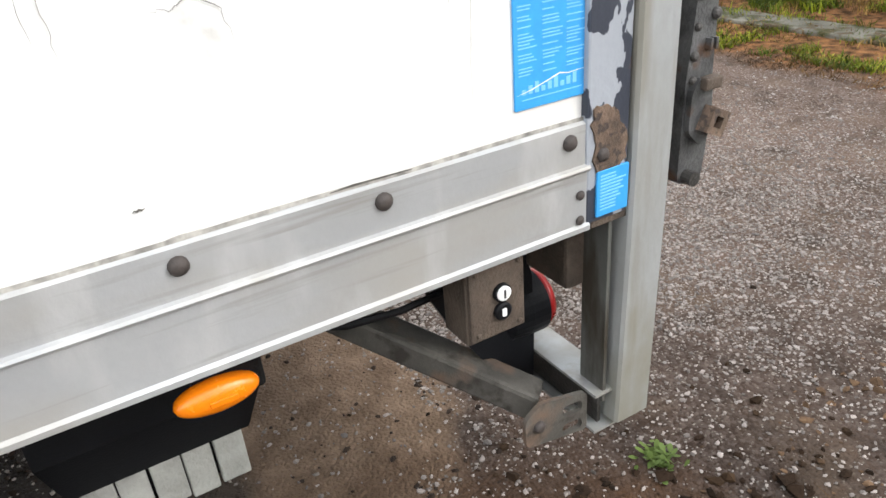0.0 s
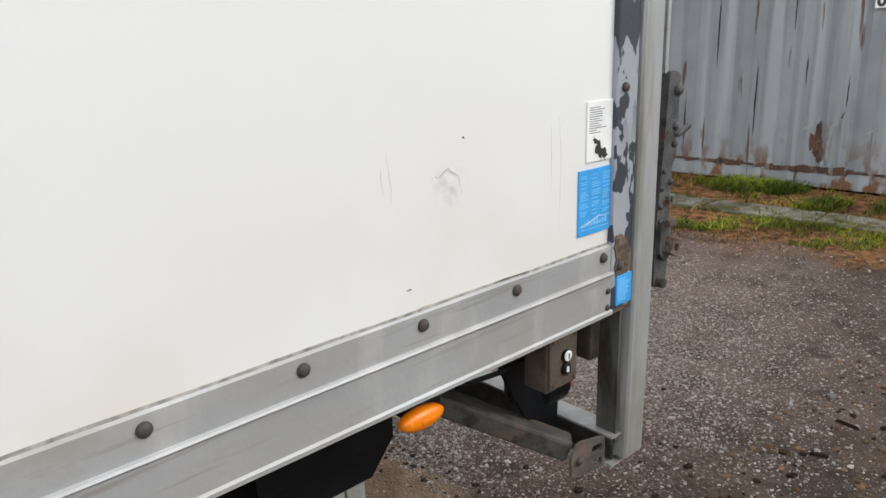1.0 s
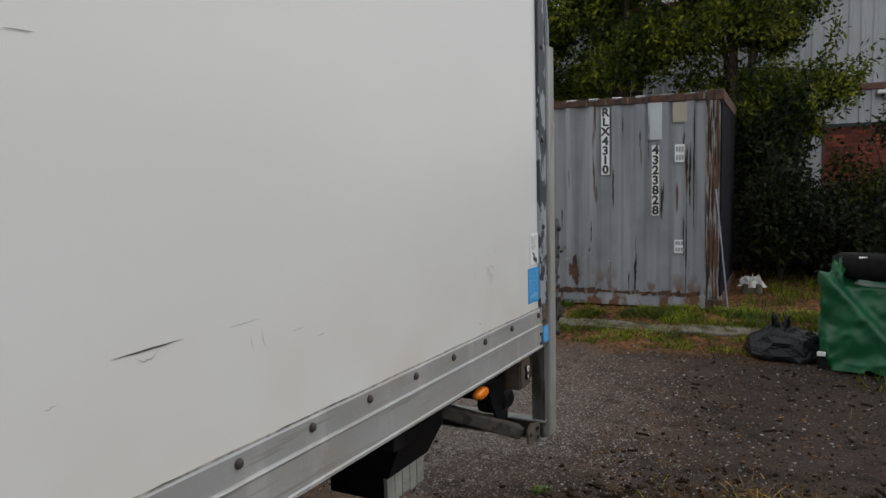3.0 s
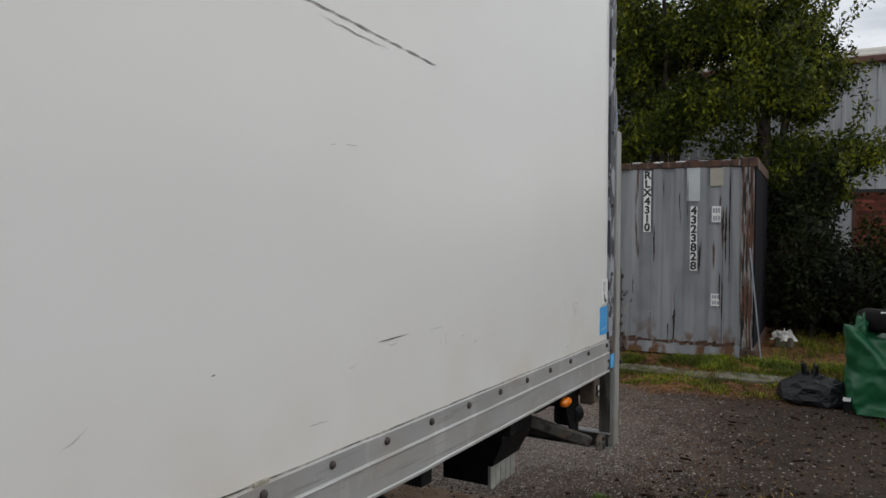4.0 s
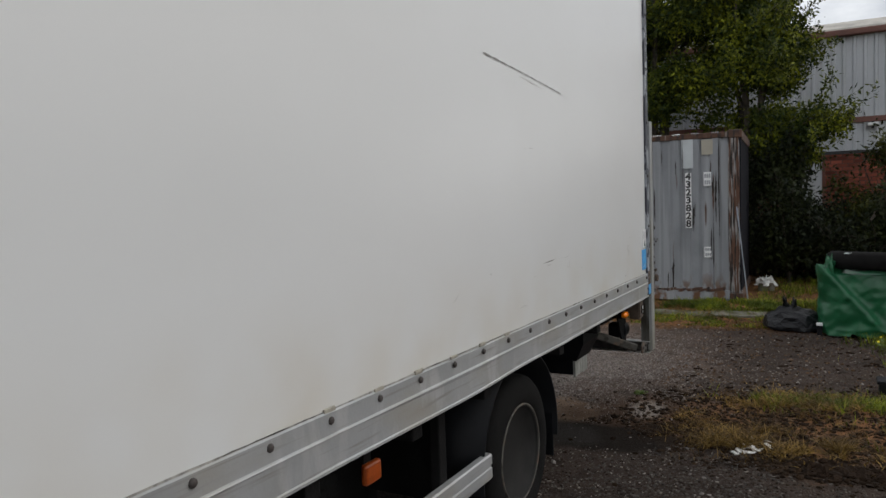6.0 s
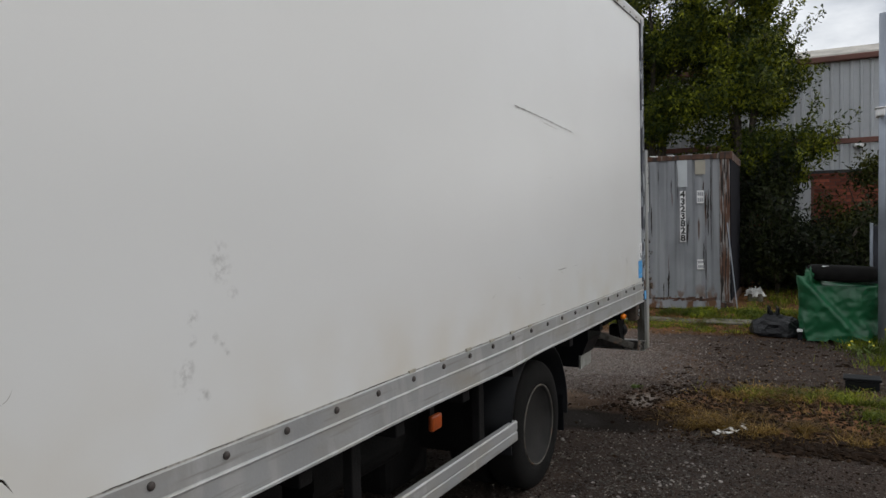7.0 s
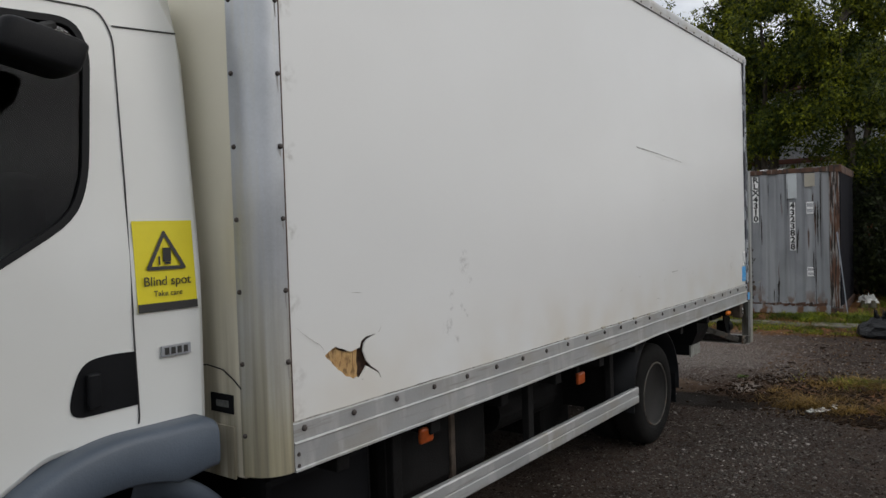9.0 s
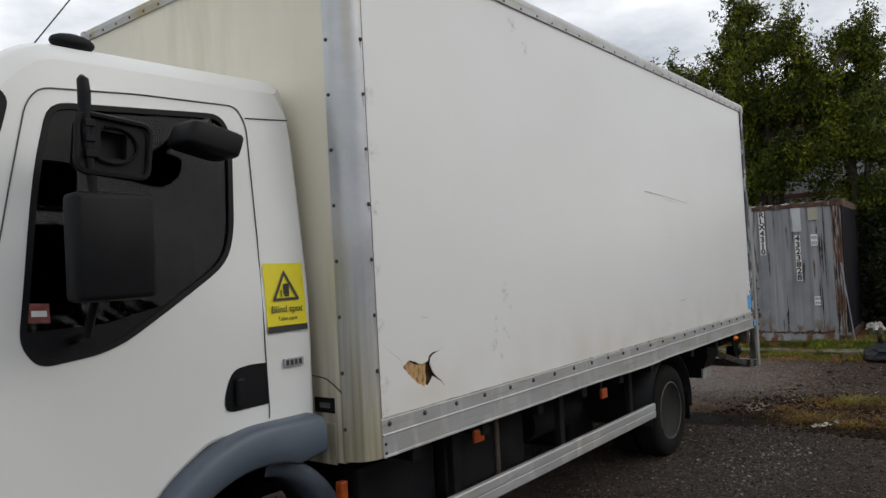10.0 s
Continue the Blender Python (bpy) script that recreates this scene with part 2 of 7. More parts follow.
M_DUSTMARK = material("grey_scrape", (0.32, 0.31, 0.295), 0.8, vary=0.10, size=0.03, fine=0.006, bump=0)
M_GREYWOOD = material("weathered_boards", (0.340, 0.340, 0.313), 0.8, vary=0.18, size=0.08, fine=0.008, bump=0.4)
M_CONT = material("container_grey", (0.25, 0.26, 0.275), 0.6, metal=0.0, vary=0.12, size=0.5, fine=0.02, bump=0.1)
mask_layer(M_CONT, (0.30, 0.31, 0.32), 2.2, 0.5, 0.62, stretch=(3, 3, 0.15), seed=1.0)
mask_layer(M_CONT, (0.10, 0.06, 0.045), 4.5, 0.63, 0.68, rough=0.9, stretch=(2.2, 2.2, 0.22), seed=5.0)
mask_layer(M_CONT, (0.14, 0.07, 0.035), 7.0, 0.52, 0.6, rough=0.9, stretch=(1, 1, 0.5), where=("Z", 0.55, 0.2), seed=2.0)
M_CONT_RUST = material("container_rust", (0.105, 0.052, 0.032), 0.85, vary=0.25, size=0.15, fine=0.01, bump=0.3)
mask_layer(M_CONT_RUST, (0.030, 0.022, 0.018), 6.0, 0.52, 0.60, stretch=(2.5, 2.5, 0.5), seed=2.0)
mask_layer(M_CONT_RUST, (0.18, 0.15, 0.13), 5.0, 0.60, 0.64, stretch=(3, 3, 0.25), seed=4.0)
M_CONT_POST = material("streaked_post_paint", (0.30, 0.29, 0.28), 0.8, vary=0.2, size=0.1, fine=0.01, bump=0.3)
mask_layer(M_CONT_POST, (0.10, 0.048, 0.028), 5.0, 0.44, 0.52, rough=0.9, stretch=(5, 5, 0.35), seed=6.0)
mask_layer(M_CONT_POST, (0.022, 0.017, 0.014), 6.0, 0.52, 0.57, rough=0.9, stretch=(6, 6, 0.4), seed=3.0)
M_STREAK = material("black_rust_streak", (0.030, 0.023, 0.019), 0.9, vary=0.3, size=0.05, fine=0.01, bump=0.1)
# Dark navy end of the container, with its shade put into the colour.
M_CONT_SHADED = material("container_shaded_end", (0.012, 0.0125, 0.018), 0.8, spec=0.12, vary=0.2, size=0.4, fine=0.02, bump=0.1)
M_CLAD = material("grey_cladding", (0.50, 0.52, 0.54), 0.55, vary=0.08, size=1.2, fine=0.05, bump=0.05)
mask_layer(M_CLAD, (0.34, 0.34, 0.33), 1.2, 0.55, 0.8, stretch=(1, 2, 0.2))
M_BROWN = material("brown_trim", (0.15, 0.062, 0.045), 0.6, vary=0.15, size=0.6, fine=0.03, bump=0.05)
M_ROOF = material("weathered_roof", (0.50, 0.47, 0.42), 0.85, vary=0.2, size=0.4, fine=0.05, bump=0.2)
M_BRICK = material("red_brick", (0.26, 0.075, 0.045), 0.9, vary=0.2, size=0.4, fine=0.02, bump=0.3, random_by="object")
M_MORTAR = material("dark_mortar", (0.12, 0.07, 0.055), 0.95, vary=0.2, size=0.2, fine=0.02, bump=0.2)
M_TARP = material("green_tarpaulin", (0.012, 0.115, 0.045), 0.40, vary=0.18, size=0.25, fine=0.012, bump=0.2)
M_BINBAG = material("black_polythene", (0.006, 0.0062, 0.008), 0.40, spec=0.3, vary=0.2, size=0.1, fine=0.02, bump=0.3)
M_RAG = material("white_rag", (0.75, 0.74, 0.70), 0.9, vary=0.2, size=0.05, fine=0.01, bump=0.3)
M_CONCRETE = material("concrete_kerb", (0.185, 0.175, 0.145), 0.9, spec=0.15, vary=0.2, size=0.25, fine=0.01, bump=0.4)
mask_layer(M_CONCRETE, (0.050, 0.050, 0.020), 5.0, 0.46, 0.60, rough=0.95, seed=3.3)
mask_layer(M_CONCRETE, (0.09, 0.065, 0.04), 9.0, 0.55, 0.65, rough=0.95, seed=5.1)
M_GALV = material("galvanised_pole", (0.33, 0.36, 0.41), 0.5, metal=0.4, vary=0.12, size=0.3, fine=0.02, bump=0.05)
M_FENCE = material("dark_fence_board", (0.045, 0.046, 0.055), 0.85, vary=0.25, size=0.2, fine=0.01, bump=0.3)
M_BARK = material("bark", (0.075, 0.060, 0.045), 0.95, vary=0.3, size=0.1, fine=0.02, bump=0.6)


def leaf_material(name, dark, light, skew=1.0):
    m = bpy.data.materials.new(name)
    m.use_nodes = True
    n, l = m.node_tree.nodes, m.node_tree.links
    b = n["Principled BSDF"]
    g, mix = n.new("ShaderNodeNewGeometry"), n.new("ShaderNodeMix")
    mix.data_type = "RGBA"
    mix.inputs[6].default_value, mix.inputs[7].default_value = (*dark, 1), (*light, 1)
    pw = n.new("ShaderNodeMath")
    pw.operation = "POWER"
    pw.inputs[1].default_value = skew
    l.new(g.outputs["Random Per Island"], pw.inputs[0])
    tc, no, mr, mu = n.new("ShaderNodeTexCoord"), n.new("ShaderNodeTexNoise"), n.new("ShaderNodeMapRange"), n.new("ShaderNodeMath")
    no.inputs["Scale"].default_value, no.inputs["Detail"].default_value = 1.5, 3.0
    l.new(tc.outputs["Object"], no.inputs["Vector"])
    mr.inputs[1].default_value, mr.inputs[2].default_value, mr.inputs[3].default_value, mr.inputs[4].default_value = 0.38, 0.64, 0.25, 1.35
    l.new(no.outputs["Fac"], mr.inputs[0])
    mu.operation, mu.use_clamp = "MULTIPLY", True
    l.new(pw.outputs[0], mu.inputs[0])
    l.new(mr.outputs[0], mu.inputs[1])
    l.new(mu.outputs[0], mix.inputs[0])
    l.new(mix.outputs[2], b.inputs["Base Color"])
    b.inputs["Roughness"].default_value = 0.6
    b.inputs["Specular IOR Level"].default_value = 0.2
    tr, add = n.new("ShaderNodeBsdfTranslucent"), n.new("ShaderNodeMixShader")
    l.new(mix.outputs[2], tr.inputs[0])
    add.inputs[0].default_value = 0.16
    l.new(b.outputs[0], add.inputs[1])
    l.new(tr.outputs[0], add.inputs[2])
    l.new(add.outputs[0], n["Material Output"].inputs[0])
    return m


M_LEAF = leaf_material("tree_leaf", (0.012, 0.026, 0.005), (0.235, 0.255, 0.014), 1.6)
M_LEAF3 = leaf_material("olive_leaf", (0.010, 0.016, 0.004), (0.10, 0.105, 0.016))
# Leaves coloured near black: the deep shade of the undergrowth is in the colour.
M_LEAF_SHADE = leaf_material("shaded_shrub_leaf", (0.004, 0.008, 0.003), (0.034, 0.044, 0.010))
M_GRASS = leaf_material("grass_blade", (0.030, 0.052, 0.007), (0.32, 0.36, 0.022), 1.3)
M_STRAW = leaf_material("dry_grass", (0.060, 0.034, 0.010), (0.50, 0.32, 0.085), 1.4)
M_DEAD = leaf_material("dead_grass", (0.040, 0.022, 0.009), (0.20, 0.11, 0.035))
M_WEED = leaf_material("weed_leaf", (0.07, 0.11, 0.025), (0.19, 0.24, 0.06))

M_GLASS = bpy.data.materials.new("dark_tinted_glass")
M_GLASS.use_nodes = True
_b = M_GLASS.node_tree.nodes["Principled BSDF"]
_b.inputs["Base Color"].default_value = (0.12, 0.155, 0.16, 1)
_b.inputs["Roughness"].default_value, _b.inputs["Transmission Weight"].default_value, _b.inputs["IOR"].default_value = 0.015, 1.0, 1.27


# ---------- mesh helpers ----------
def part(name, bm, mat, parent=None, label="", smooth=False):
    """Links a bmesh as one mesh object, under a thing or a part. Coordinates are the world's."""
    me = bpy.data.meshes.new(name)
    bmesh.ops.recalc_face_normals(bm, faces=bm.faces)
    bm.to_mesh(me)
    bm.free()
    me.materials.append(mat)
    if smooth:
        me.shade_smooth()
    ob = new(name, me)
    under(ob, parent)
    return tagged(ob, label)


def under(ob, parent):
    if parent is not None:
        ob.parent = parent
        if parent.parent is None:
            ob.matrix_parent_inverse = parent.matrix_basis.inverted()


def thing(name, x, y, z, label, category, group="", kind=""):
    ob = new(name)
    ob.empty_display_size = 0.1
    ob.location = (x, y, z)
    ob.matrix_basis = Matrix.Translation((x, y, z))
    return tagged(ob, label, category, group, kind)


def box(bm, x0, x1, y0, y1, z0, z1, bevel=0.0, m=None):
    r = bmesh.ops.create_cube(bm, size=1)
    vs = r["verts"]
    for v in vs:
        v.co = ((x0 + x1) / 2 + v.co.x * (x1 - x0), (y0 + y1) / 2 + v.co.y * (y1 - y0), (z0 + z1) / 2 + v.co.z * (z1 - z0))
    if bevel:
        es = list({e for v in vs for e in v.link_edges})
        g = bmesh.ops.bevel(bm, geom=es, offset=bevel, segments=2, affect="EDGES", profile=0.5)
        vs = list(set(g["verts"]) | {v for v in vs if v.is_valid})
    if m is not None:
        bmesh.ops.transform(bm, matrix=m, verts=[v for v in vs if v.is_valid])
    return bm


def cube(x0, x1, y0, y1, z0, z1, bevel=0.0, m=None):
    return box(bmesh.new(), x0, x1, y0, y1, z0, z1, bevel, m)


def extrude(bm, pts, a, b, axis="x"):
    """A closed outline of pairs swept from a to b along an axis. Pairs: (y, z) for x, (x, z) for y, (x, y) for z."""
    def put(p, t):
        return {"x": (t, p[0], p[1]), "y": (p[0], t, p[1]), "z": (p[0], p[1], t)}[axis]
    va, vb = [bm.verts.new(put(p, a)) for p in pts], [bm.verts.new(put(p, b)) for p in pts]
    n = len(pts)
    for i in range(n):
        bm.faces.new((va[i], va[(i + 1) % n], vb[(i + 1) % n], vb[i]))
    bm.faces.new(va)
    bm.faces.new(vb)
    return bm


def tube(bm, pts, radius, sides=8):
    """A round bar along a line of points; radius may be one number or one for each point."""
    rings = []
    pts = [Vector(p) for p in pts]
    for i, p in enumerate(pts):
        d = (pts[min(i + 1, len(pts) - 1)] - pts[max(i - 1, 0)]).normalized()
        u = d.orthogonal().normalized() if i == 0 else (u - d * u.dot(d)).normalized()
        w = d.cross(u)
        r = radius[i] if isinstance(radius, (list, tuple)) else radius
        rings.append([bm.verts.new(p + r * (math.cos(2 * math.pi * k / sides) * u + math.sin(2 * math.pi * k / sides) * w)) for k in range(sides)])
    for a, b in zip(rings, rings[1:]):
        for k in range(sides):
            bm.faces.new((a[k], a[(k + 1) % sides], b[(k + 1) % sides], b[k]))
    bm.faces.new(rings[0])
    bm.faces.new(rings[-1])
    return bm


def lathe(bm, profile, centre, sides=40, caps=True):
    """Turns pairs (radius, y) round an axle that runs along y."""
    rings = []
    for r, y in profile:
        rings.append([bm.verts.new((centre[0] + r * math.cos(2 * math.pi * k / sides), centre[1] + y, centre[2] + r * math.sin(2 * math.pi * k / sides))) for k in range(sides)])
    for a, b in zip(rings, rings[1:]):
        for k in range(sides):
            bm.faces.new((a[k], a[(k + 1) % sides], b[(k + 1) % sides], b[k]))
    if caps:
        bm.faces.new(rings[0])
        bm.faces.new(rings[-1])
    else:
        for k in range(sides):
            bm.faces.new((rings[-1][k], rings[-1][(k + 1) % sides], rings[0][(k + 1) % sides], rings[0][k]))
    return bm


def dome_mesh(name, r, h, mat, axis="-y", sides=12):
    """A low round bolt head, shared by all bolts of one kind."""
    bm = bmesh.new()
    prof = [(r, 0), (r, h * 0.35), (r * 0.75, h * 0.8), (r * 0.35, h)]
    rings = [[bm.verts.new((a * math.cos(2 * math.pi * k / sides), -b, a * math.sin(2 * math.pi * k / sides))) for k in range(sides)] for a, b in prof]
    for a, b in zip(rings, rings[1:]):
        for k in range(sides):
            bm.faces.new((a[k], a[(k + 1) % sides], b[(k + 1) % sides], b[k]))
    bm.faces.new(rings[-1])
    bmesh.ops.recalc_face_normals(bm, faces=bm.faces)
    me = bpy.data.meshes.new(name)
    bm.to_mesh(me)
    bm.free()
    me.materials.append(mat)
    me.shade_smooth()
    return me


def place(name, me, parent, x, y, z, rz=0, rx=0, s=1.0):
    ob = new(name, me)
    ob.location, ob.rotation_euler, ob.scale = (x, y, z), (radians(rx), 0, radians(rz)), (s, s, s)
    under(ob, parent)
    return ob


def offset_loop(pts, d):
    """The outline moved inwards by d (outline anticlockwise)."""
    out, n = [], len(pts)
    for i in range(n):
        a, b, c = Vector(pts[i - 1]), Vector(pts[i]), Vector(pts[(i + 1) % n])
        n1, n2 = Vector((-(b - a).y, (b - a).x)).normalized(), Vector((-(c - b).y, (c - b).x)).normalized()
        h = (n1 + n2)
        h = h / max(0.35, h.length_squared / 2) / 1.0
        out.append(tuple(b + h * d))
    return out


def round_loop(pts, r, seg=4):
    """Rounds the corners of an outline of pairs; r: one radius or one for each corner."""
    out, n = [], len(pts)
    for i in range(n):
        a, b, c = Vector(pts[i - 1]), Vector(pts[i]), Vector(pts[(i + 1) % n])
        ri = r[i] if isinstance(r, (list, tuple)) else r
        p, q = b + (a - b).normalized() * min(ri, (a - b).length * 0.45), b + (c - b).normalized() * min(ri, (c - b).length * 0.45)
        for k in range(seg + 1):
            t = k / seg
            out.append(tuple(p * (1 - t) ** 2 + b * 2 * t * (1 - t) + q * t * t))
    return out


def filled(bm, loops, place_of):
    """Fills outlines (the first outside, the others holes) into one sheet; place_of maps a pair to the world."""
    edges = []
    for loop in loops:
        vs = [bm.verts.new((p[0], 0, p[1])) for p in loop]
        edges += [bm.edges.new((vs[i], vs[(i + 1) % len(vs)])) for i in range(len(vs))]
    bmesh.ops.triangle_fill(bm, edges=edges, use_beauty=True, use_dissolve=False)
    for v in bm.verts:
        v.co = place_of(v.co.x, v.co.z)
    return bm


def ribbon(bm, pts, width, y=-0.003, taper=True):
    """A thin scratch on an upright panel along points (x, z)."""
    n = len(pts)
    rows = []
    for i, (x, z) in enumerate(pts):
        a, b = Vector(pts[max(i - 1, 0)]), Vector(pts[min(i + 1, n - 1)])
        d = (b - a).normalized()
        w = width / 2 * (math.sin(math.pi * (i + 0.3) / (n - 0.4)) if taper else 1)
        rows.append((bm.verts.new((x - d.y * w, y, z + d.x * w)), bm.verts.new((x + d.y * w, y, z - d.x * w))))
    for (a, b), (c, d) in zip(rows, rows[1:]):
        bm.faces.new((a, b, d, c))
    return bm


def lettering(name, text, size, mat, parent, m, spacing=1.0, line=1.0, align="CENTER", bold=0.0):
    """Flat letters of the built-in font, as a mesh."""
    cu = bpy.data.curves.new(name, "FONT")
    cu.body, cu.size, cu.align_x, cu.align_y = text, size, align, "CENTER"
    cu.space_character, cu.space_line, cu.extrude, cu.offset = spacing, line, 0.0006, bold
    ob = bpy.data.objects.new(name, cu)
    me = bpy.data.meshes.new_from_object(ob)
    bpy.data.objects.remove(ob)
    me.materials.clear()
    me.materials.append(mat)
    me.transform(m)
    ob = new(name, me)
    under(ob, parent)
    return ob


def sheet(name, verts, faces, mat, parent=None, smooth=False):
    me = bpy.data.meshes.new(name)
    me.from_pydata([tuple(v) for v in verts], [], [tuple(f) for f in faces])
    me.materials.append(mat)
    if smooth:
        me.shade_smooth()
    ob = new(name, me)
    under(ob, parent)
    return ob


def gridded(bm, step):
    """Cuts a flat fill in the xz plane into small cells, so that it can be bent."""
    xs, zs = [v.co.x for v in bm.verts], [v.co.z for v in bm.verts]
    for lo, hi, ax in ((min(xs), max(xs), 0), (min(zs), max(zs), 2)):
        k = math.floor(lo / step) + 1
        while k * step < hi:
            co, no = [0, 0, 0], [0, 0, 0]
            co[ax], no[ax] = k * step, 1
            bmesh.ops.bisect_plane(bm, geom=bm.verts[:] + bm.edges[:] + bm.faces[:], plane_co=co, plane_no=no)
            k += 1
    return bm

# ---------- the truck ----------
BOX_FRONT, BOX_REAR, BOX_W, BOX_TOP = -6.26, 0.08, 2.42, 3.40
RAIL_LO, RAIL_MID, RAIL_HI = 0.882, 0.984, 1.057
truck = thing("box_truck", -3.46, 1.224, 0.0, "white box truck with aluminium rails and damaged side panel", "truck")

# torn hole in the side panel
rng = random.Random(4)
HX, HZ = -5.84, 1.249


def torn(cx, cz, rx, rz, n, seed, jag=0.09):
    r = random.Random(seed)
    out = []
    for k in range(n):
        a = 2 * math.pi * k / n
        f = 1 + 0.10 * math.sin(3 * a + 0.7) + r.uniform(-jag, jag)
        out.append((cx + rx * f * math.cos(a), cz + rz * f * math.sin(a) - 0.02 * math.cos(a)))
    return out


hole = [(-5.970, 1.274), (-5.947, 1.286), (-5.925, 1.296), (-5.909, 1.300), (-5.890, 1.290), (-5.869, 1.285), (-5.848, 1.274), (-5.825, 1.268), (-5.793, 1.275), (-5.777, 1.276), (-5.766, 1.302), (-5.739, 1.315),
        (-5.674, 1.320), (-5.731, 1.304), (-5.752, 1.289), (-5.759, 1.261), (-5.739, 1.217), (-5.708, 1.188), (-5.670, 1.163), (-5.653, 1.130), (-5.676, 1.161), (-5.716, 1.183), (-5.743, 1.198), (-5.759, 1.180),
        (-5.782, 1.158), (-5.800, 1.164), (-5.817, 1.157), (-5.838, 1.171), (-5.859, 1.175), (-5.882, 1.198), (-5.900, 1.208), (-5.914, 1.223), (-5.928, 1.233), (-5.940, 1.250), (-5.958, 1.262)]
px0, px1, pz0, pz1 = -6.16, -0.035, RAIL_HI - 0.02, BOX_TOP - 0.05
outer = [(px0, pz0), (px1, pz0), (px1, pz1), (px0, pz1)]
bm = filled(bmesh.new(), [outer, hole], lambda x, z: (x, 0.0, z))
g = bmesh.ops.extrude_face_region(bm, geom=bm.faces[:])
for v in g["geom"]:
    if isinstance(v, bmesh.types.BMVert):
        v.co.y = 0.006
side_panel = part("side_panel", bm, M_PANEL, truck, "white glass-fibre side panel with torn hole and scratches")
cavity = part("panel_cavity", cube(-6.1, -5.6, 0.026, 0.032, 1.08, 1.38), M_TEAR, side_panel, "dark brown hollow behind the torn skin")
bm = bmesh.new()
ply_edge = [(-6.05, 1.10), (-5.796, 1.10), (-5.787, 1.15), (-5.791, 1.175), (-5.786, 1.20), (-5.792, 1.225), (-5.788, 1.25), (-5.785, 1.275), (-5.793, 1.30), (-5.790, 1.34), (-6.05, 1.34)]
extrude(bm, ply_edge, 0.009, 0.021, "y")
core = part("plywood_core", bm, M_WOOD, side_panel, "splintered tan plywood seen through the hole")
for x, w in ((-5.909, 0.0022), (-5.812, 0.0030)):
    part("split", ribbon(bmesh.new(), [(x, 1.33), (x + 0.002, 1.27), (x - 0.002, 1.21), (x + 0.003, 1.13)], w, 0.0084), M_SPLIT, core, "brown split in the plywood")
# Shade below the torn skin's upper edge, painted on as a dark ribbon.
part("shadow_rim", ribbon(bmesh.new(), [(-5.905, 1.296), (-5.885, 1.287), (-5.868, 1.281), (-5.848, 1.272)], 0.013, 0.0080), M_TEAR, core, "painted shadow rim along the upper edge of the break")


def crack(points, width, mat, label, jag=0.006, steps=6, name="crack", y=-0.0025):
    """A jagged line on the side panel through points (x, z)."""
    pts = []
    for (x0, z0), (x1, z1) in zip(points, points[1:]):
        for k in range(steps):
            t = k / steps
            pts.append((x0 + (x1 - x0) * t + rng.uniform(-jag, jag), z0 + (z1 - z0) * t + rng.uniform(-jag, jag)))
    pts.append(points[-1])
    return part(name, ribbon(bmesh.new(), pts, width, y), mat, side_panel, label)


crack([(-5.970, 1.278), (-5.981, 1.309), (-6.048, 1.352), (-6.122, 1.406)], 0.0020, M_SCUFF, "hairline crack from the hole to the post", 0.0015)
crack([(-5.674, 1.320), (-5.655, 1.332), (-5.646, 1.351)], 0.0014, M_SCUFF, "hairline end of the tear", 0.001)
crack([(-5.775, 1.150), (-5.765, 1.147)], 0.003, M_SCUFF, "small chip under the hole", 0.001)
crack([(-2.235, 1.331), (-2.15, 1.333), (-2.064, 1.336)], 0.0042, M_SCRATCH, "long black scratch", 0.0004, name="scratch")
crack([(-1.944, 1.334), (-1.90, 1.335), (-1.840, 1.336)], 0.0014, M_DUSTMARK, "short broken scratch", 0.0004, name="scratch")
crack([(-1.73, 1.285), (-1.69, 1.287)], 0.0018, M_SCUFF, "faint scuff", 0.001, name="scratch")
crack([(-1.633, 1.254), (-1.603, 1.256)], 0.0022, M_SCUFF, "faint scuff", 0.001, name="scratch")
crack([(-2.39, 1.895), (-2.332, 1.897)], 0.0022, M_SCUFF, "faint scuff", 0.001, name="scratch")
crack([(-2.369, 1.273), (-2.343, 1.283)], 0.0018, M_SCUFF, "faint scuff", 0.002, name="scratch")
for k in range(11):
    x0 = -2.88 + 0.088 * k
    z0 = 2.269 - 0.0555 * (k * 0.088) - 0.011 * (k / 11) ** 2
    crack([(x0, z0), (x0 + 0.045, z0 - 0.003), (x0 + rng.uniform(0.07, 0.10), z0 - 0.0055)], rng.uniform(0.006, 0.012) * (1 - 0.04 * k), M_DUSTMARK, "long grey scrape in short strokes", 0.0012, 3, name="scrape")
crack([(-2.50, 2.222), (-2.35, 2.21), (-2.18, 2.198)], 0.003, M_SCUFF, "faint scrape beside it", 0.002, name="scrape")
crack([(-5.82, 1.499), (-5.752, 1.495)], 0.0022, M_SCUFF, "faint scuff", 0.001, name="scratch")
crack([(-1.837, 1.310), (-1.834, 1.288), (-1.826, 1.267)], 0.0018, M_SCUFF, "faint scuff", 0.002, name="scratch")
crack([(-1.872, 1.305), (-1.866, 1.269)], 0.0014, M_SCUFF, "faint scuff", 0.002, name="scratch")
crack([(-3.217, 1.264), (-3.195, 1.272), (-3.166, 1.295)], 0.0020, M_SCUFF, "faint scuff", 0.002, name="scratch")
crack([(-2.870, 1.339), (-2.855, 1.340)], 0.0030, M_SCRATCH, "small dark chip", 0.001, name="scratch")
crack([(-2.55, 1.151), (-2.50, 1.153), (-2.46, 1.149)], 0.0022, M_SCUFF, "faint scuff", 0.002, name="scratch")
crack([(-2.454, 1.889), (-2.43, 1.893)], 0.0020, M_SCUFF, "faint scuff", 0.001, name="scratch")
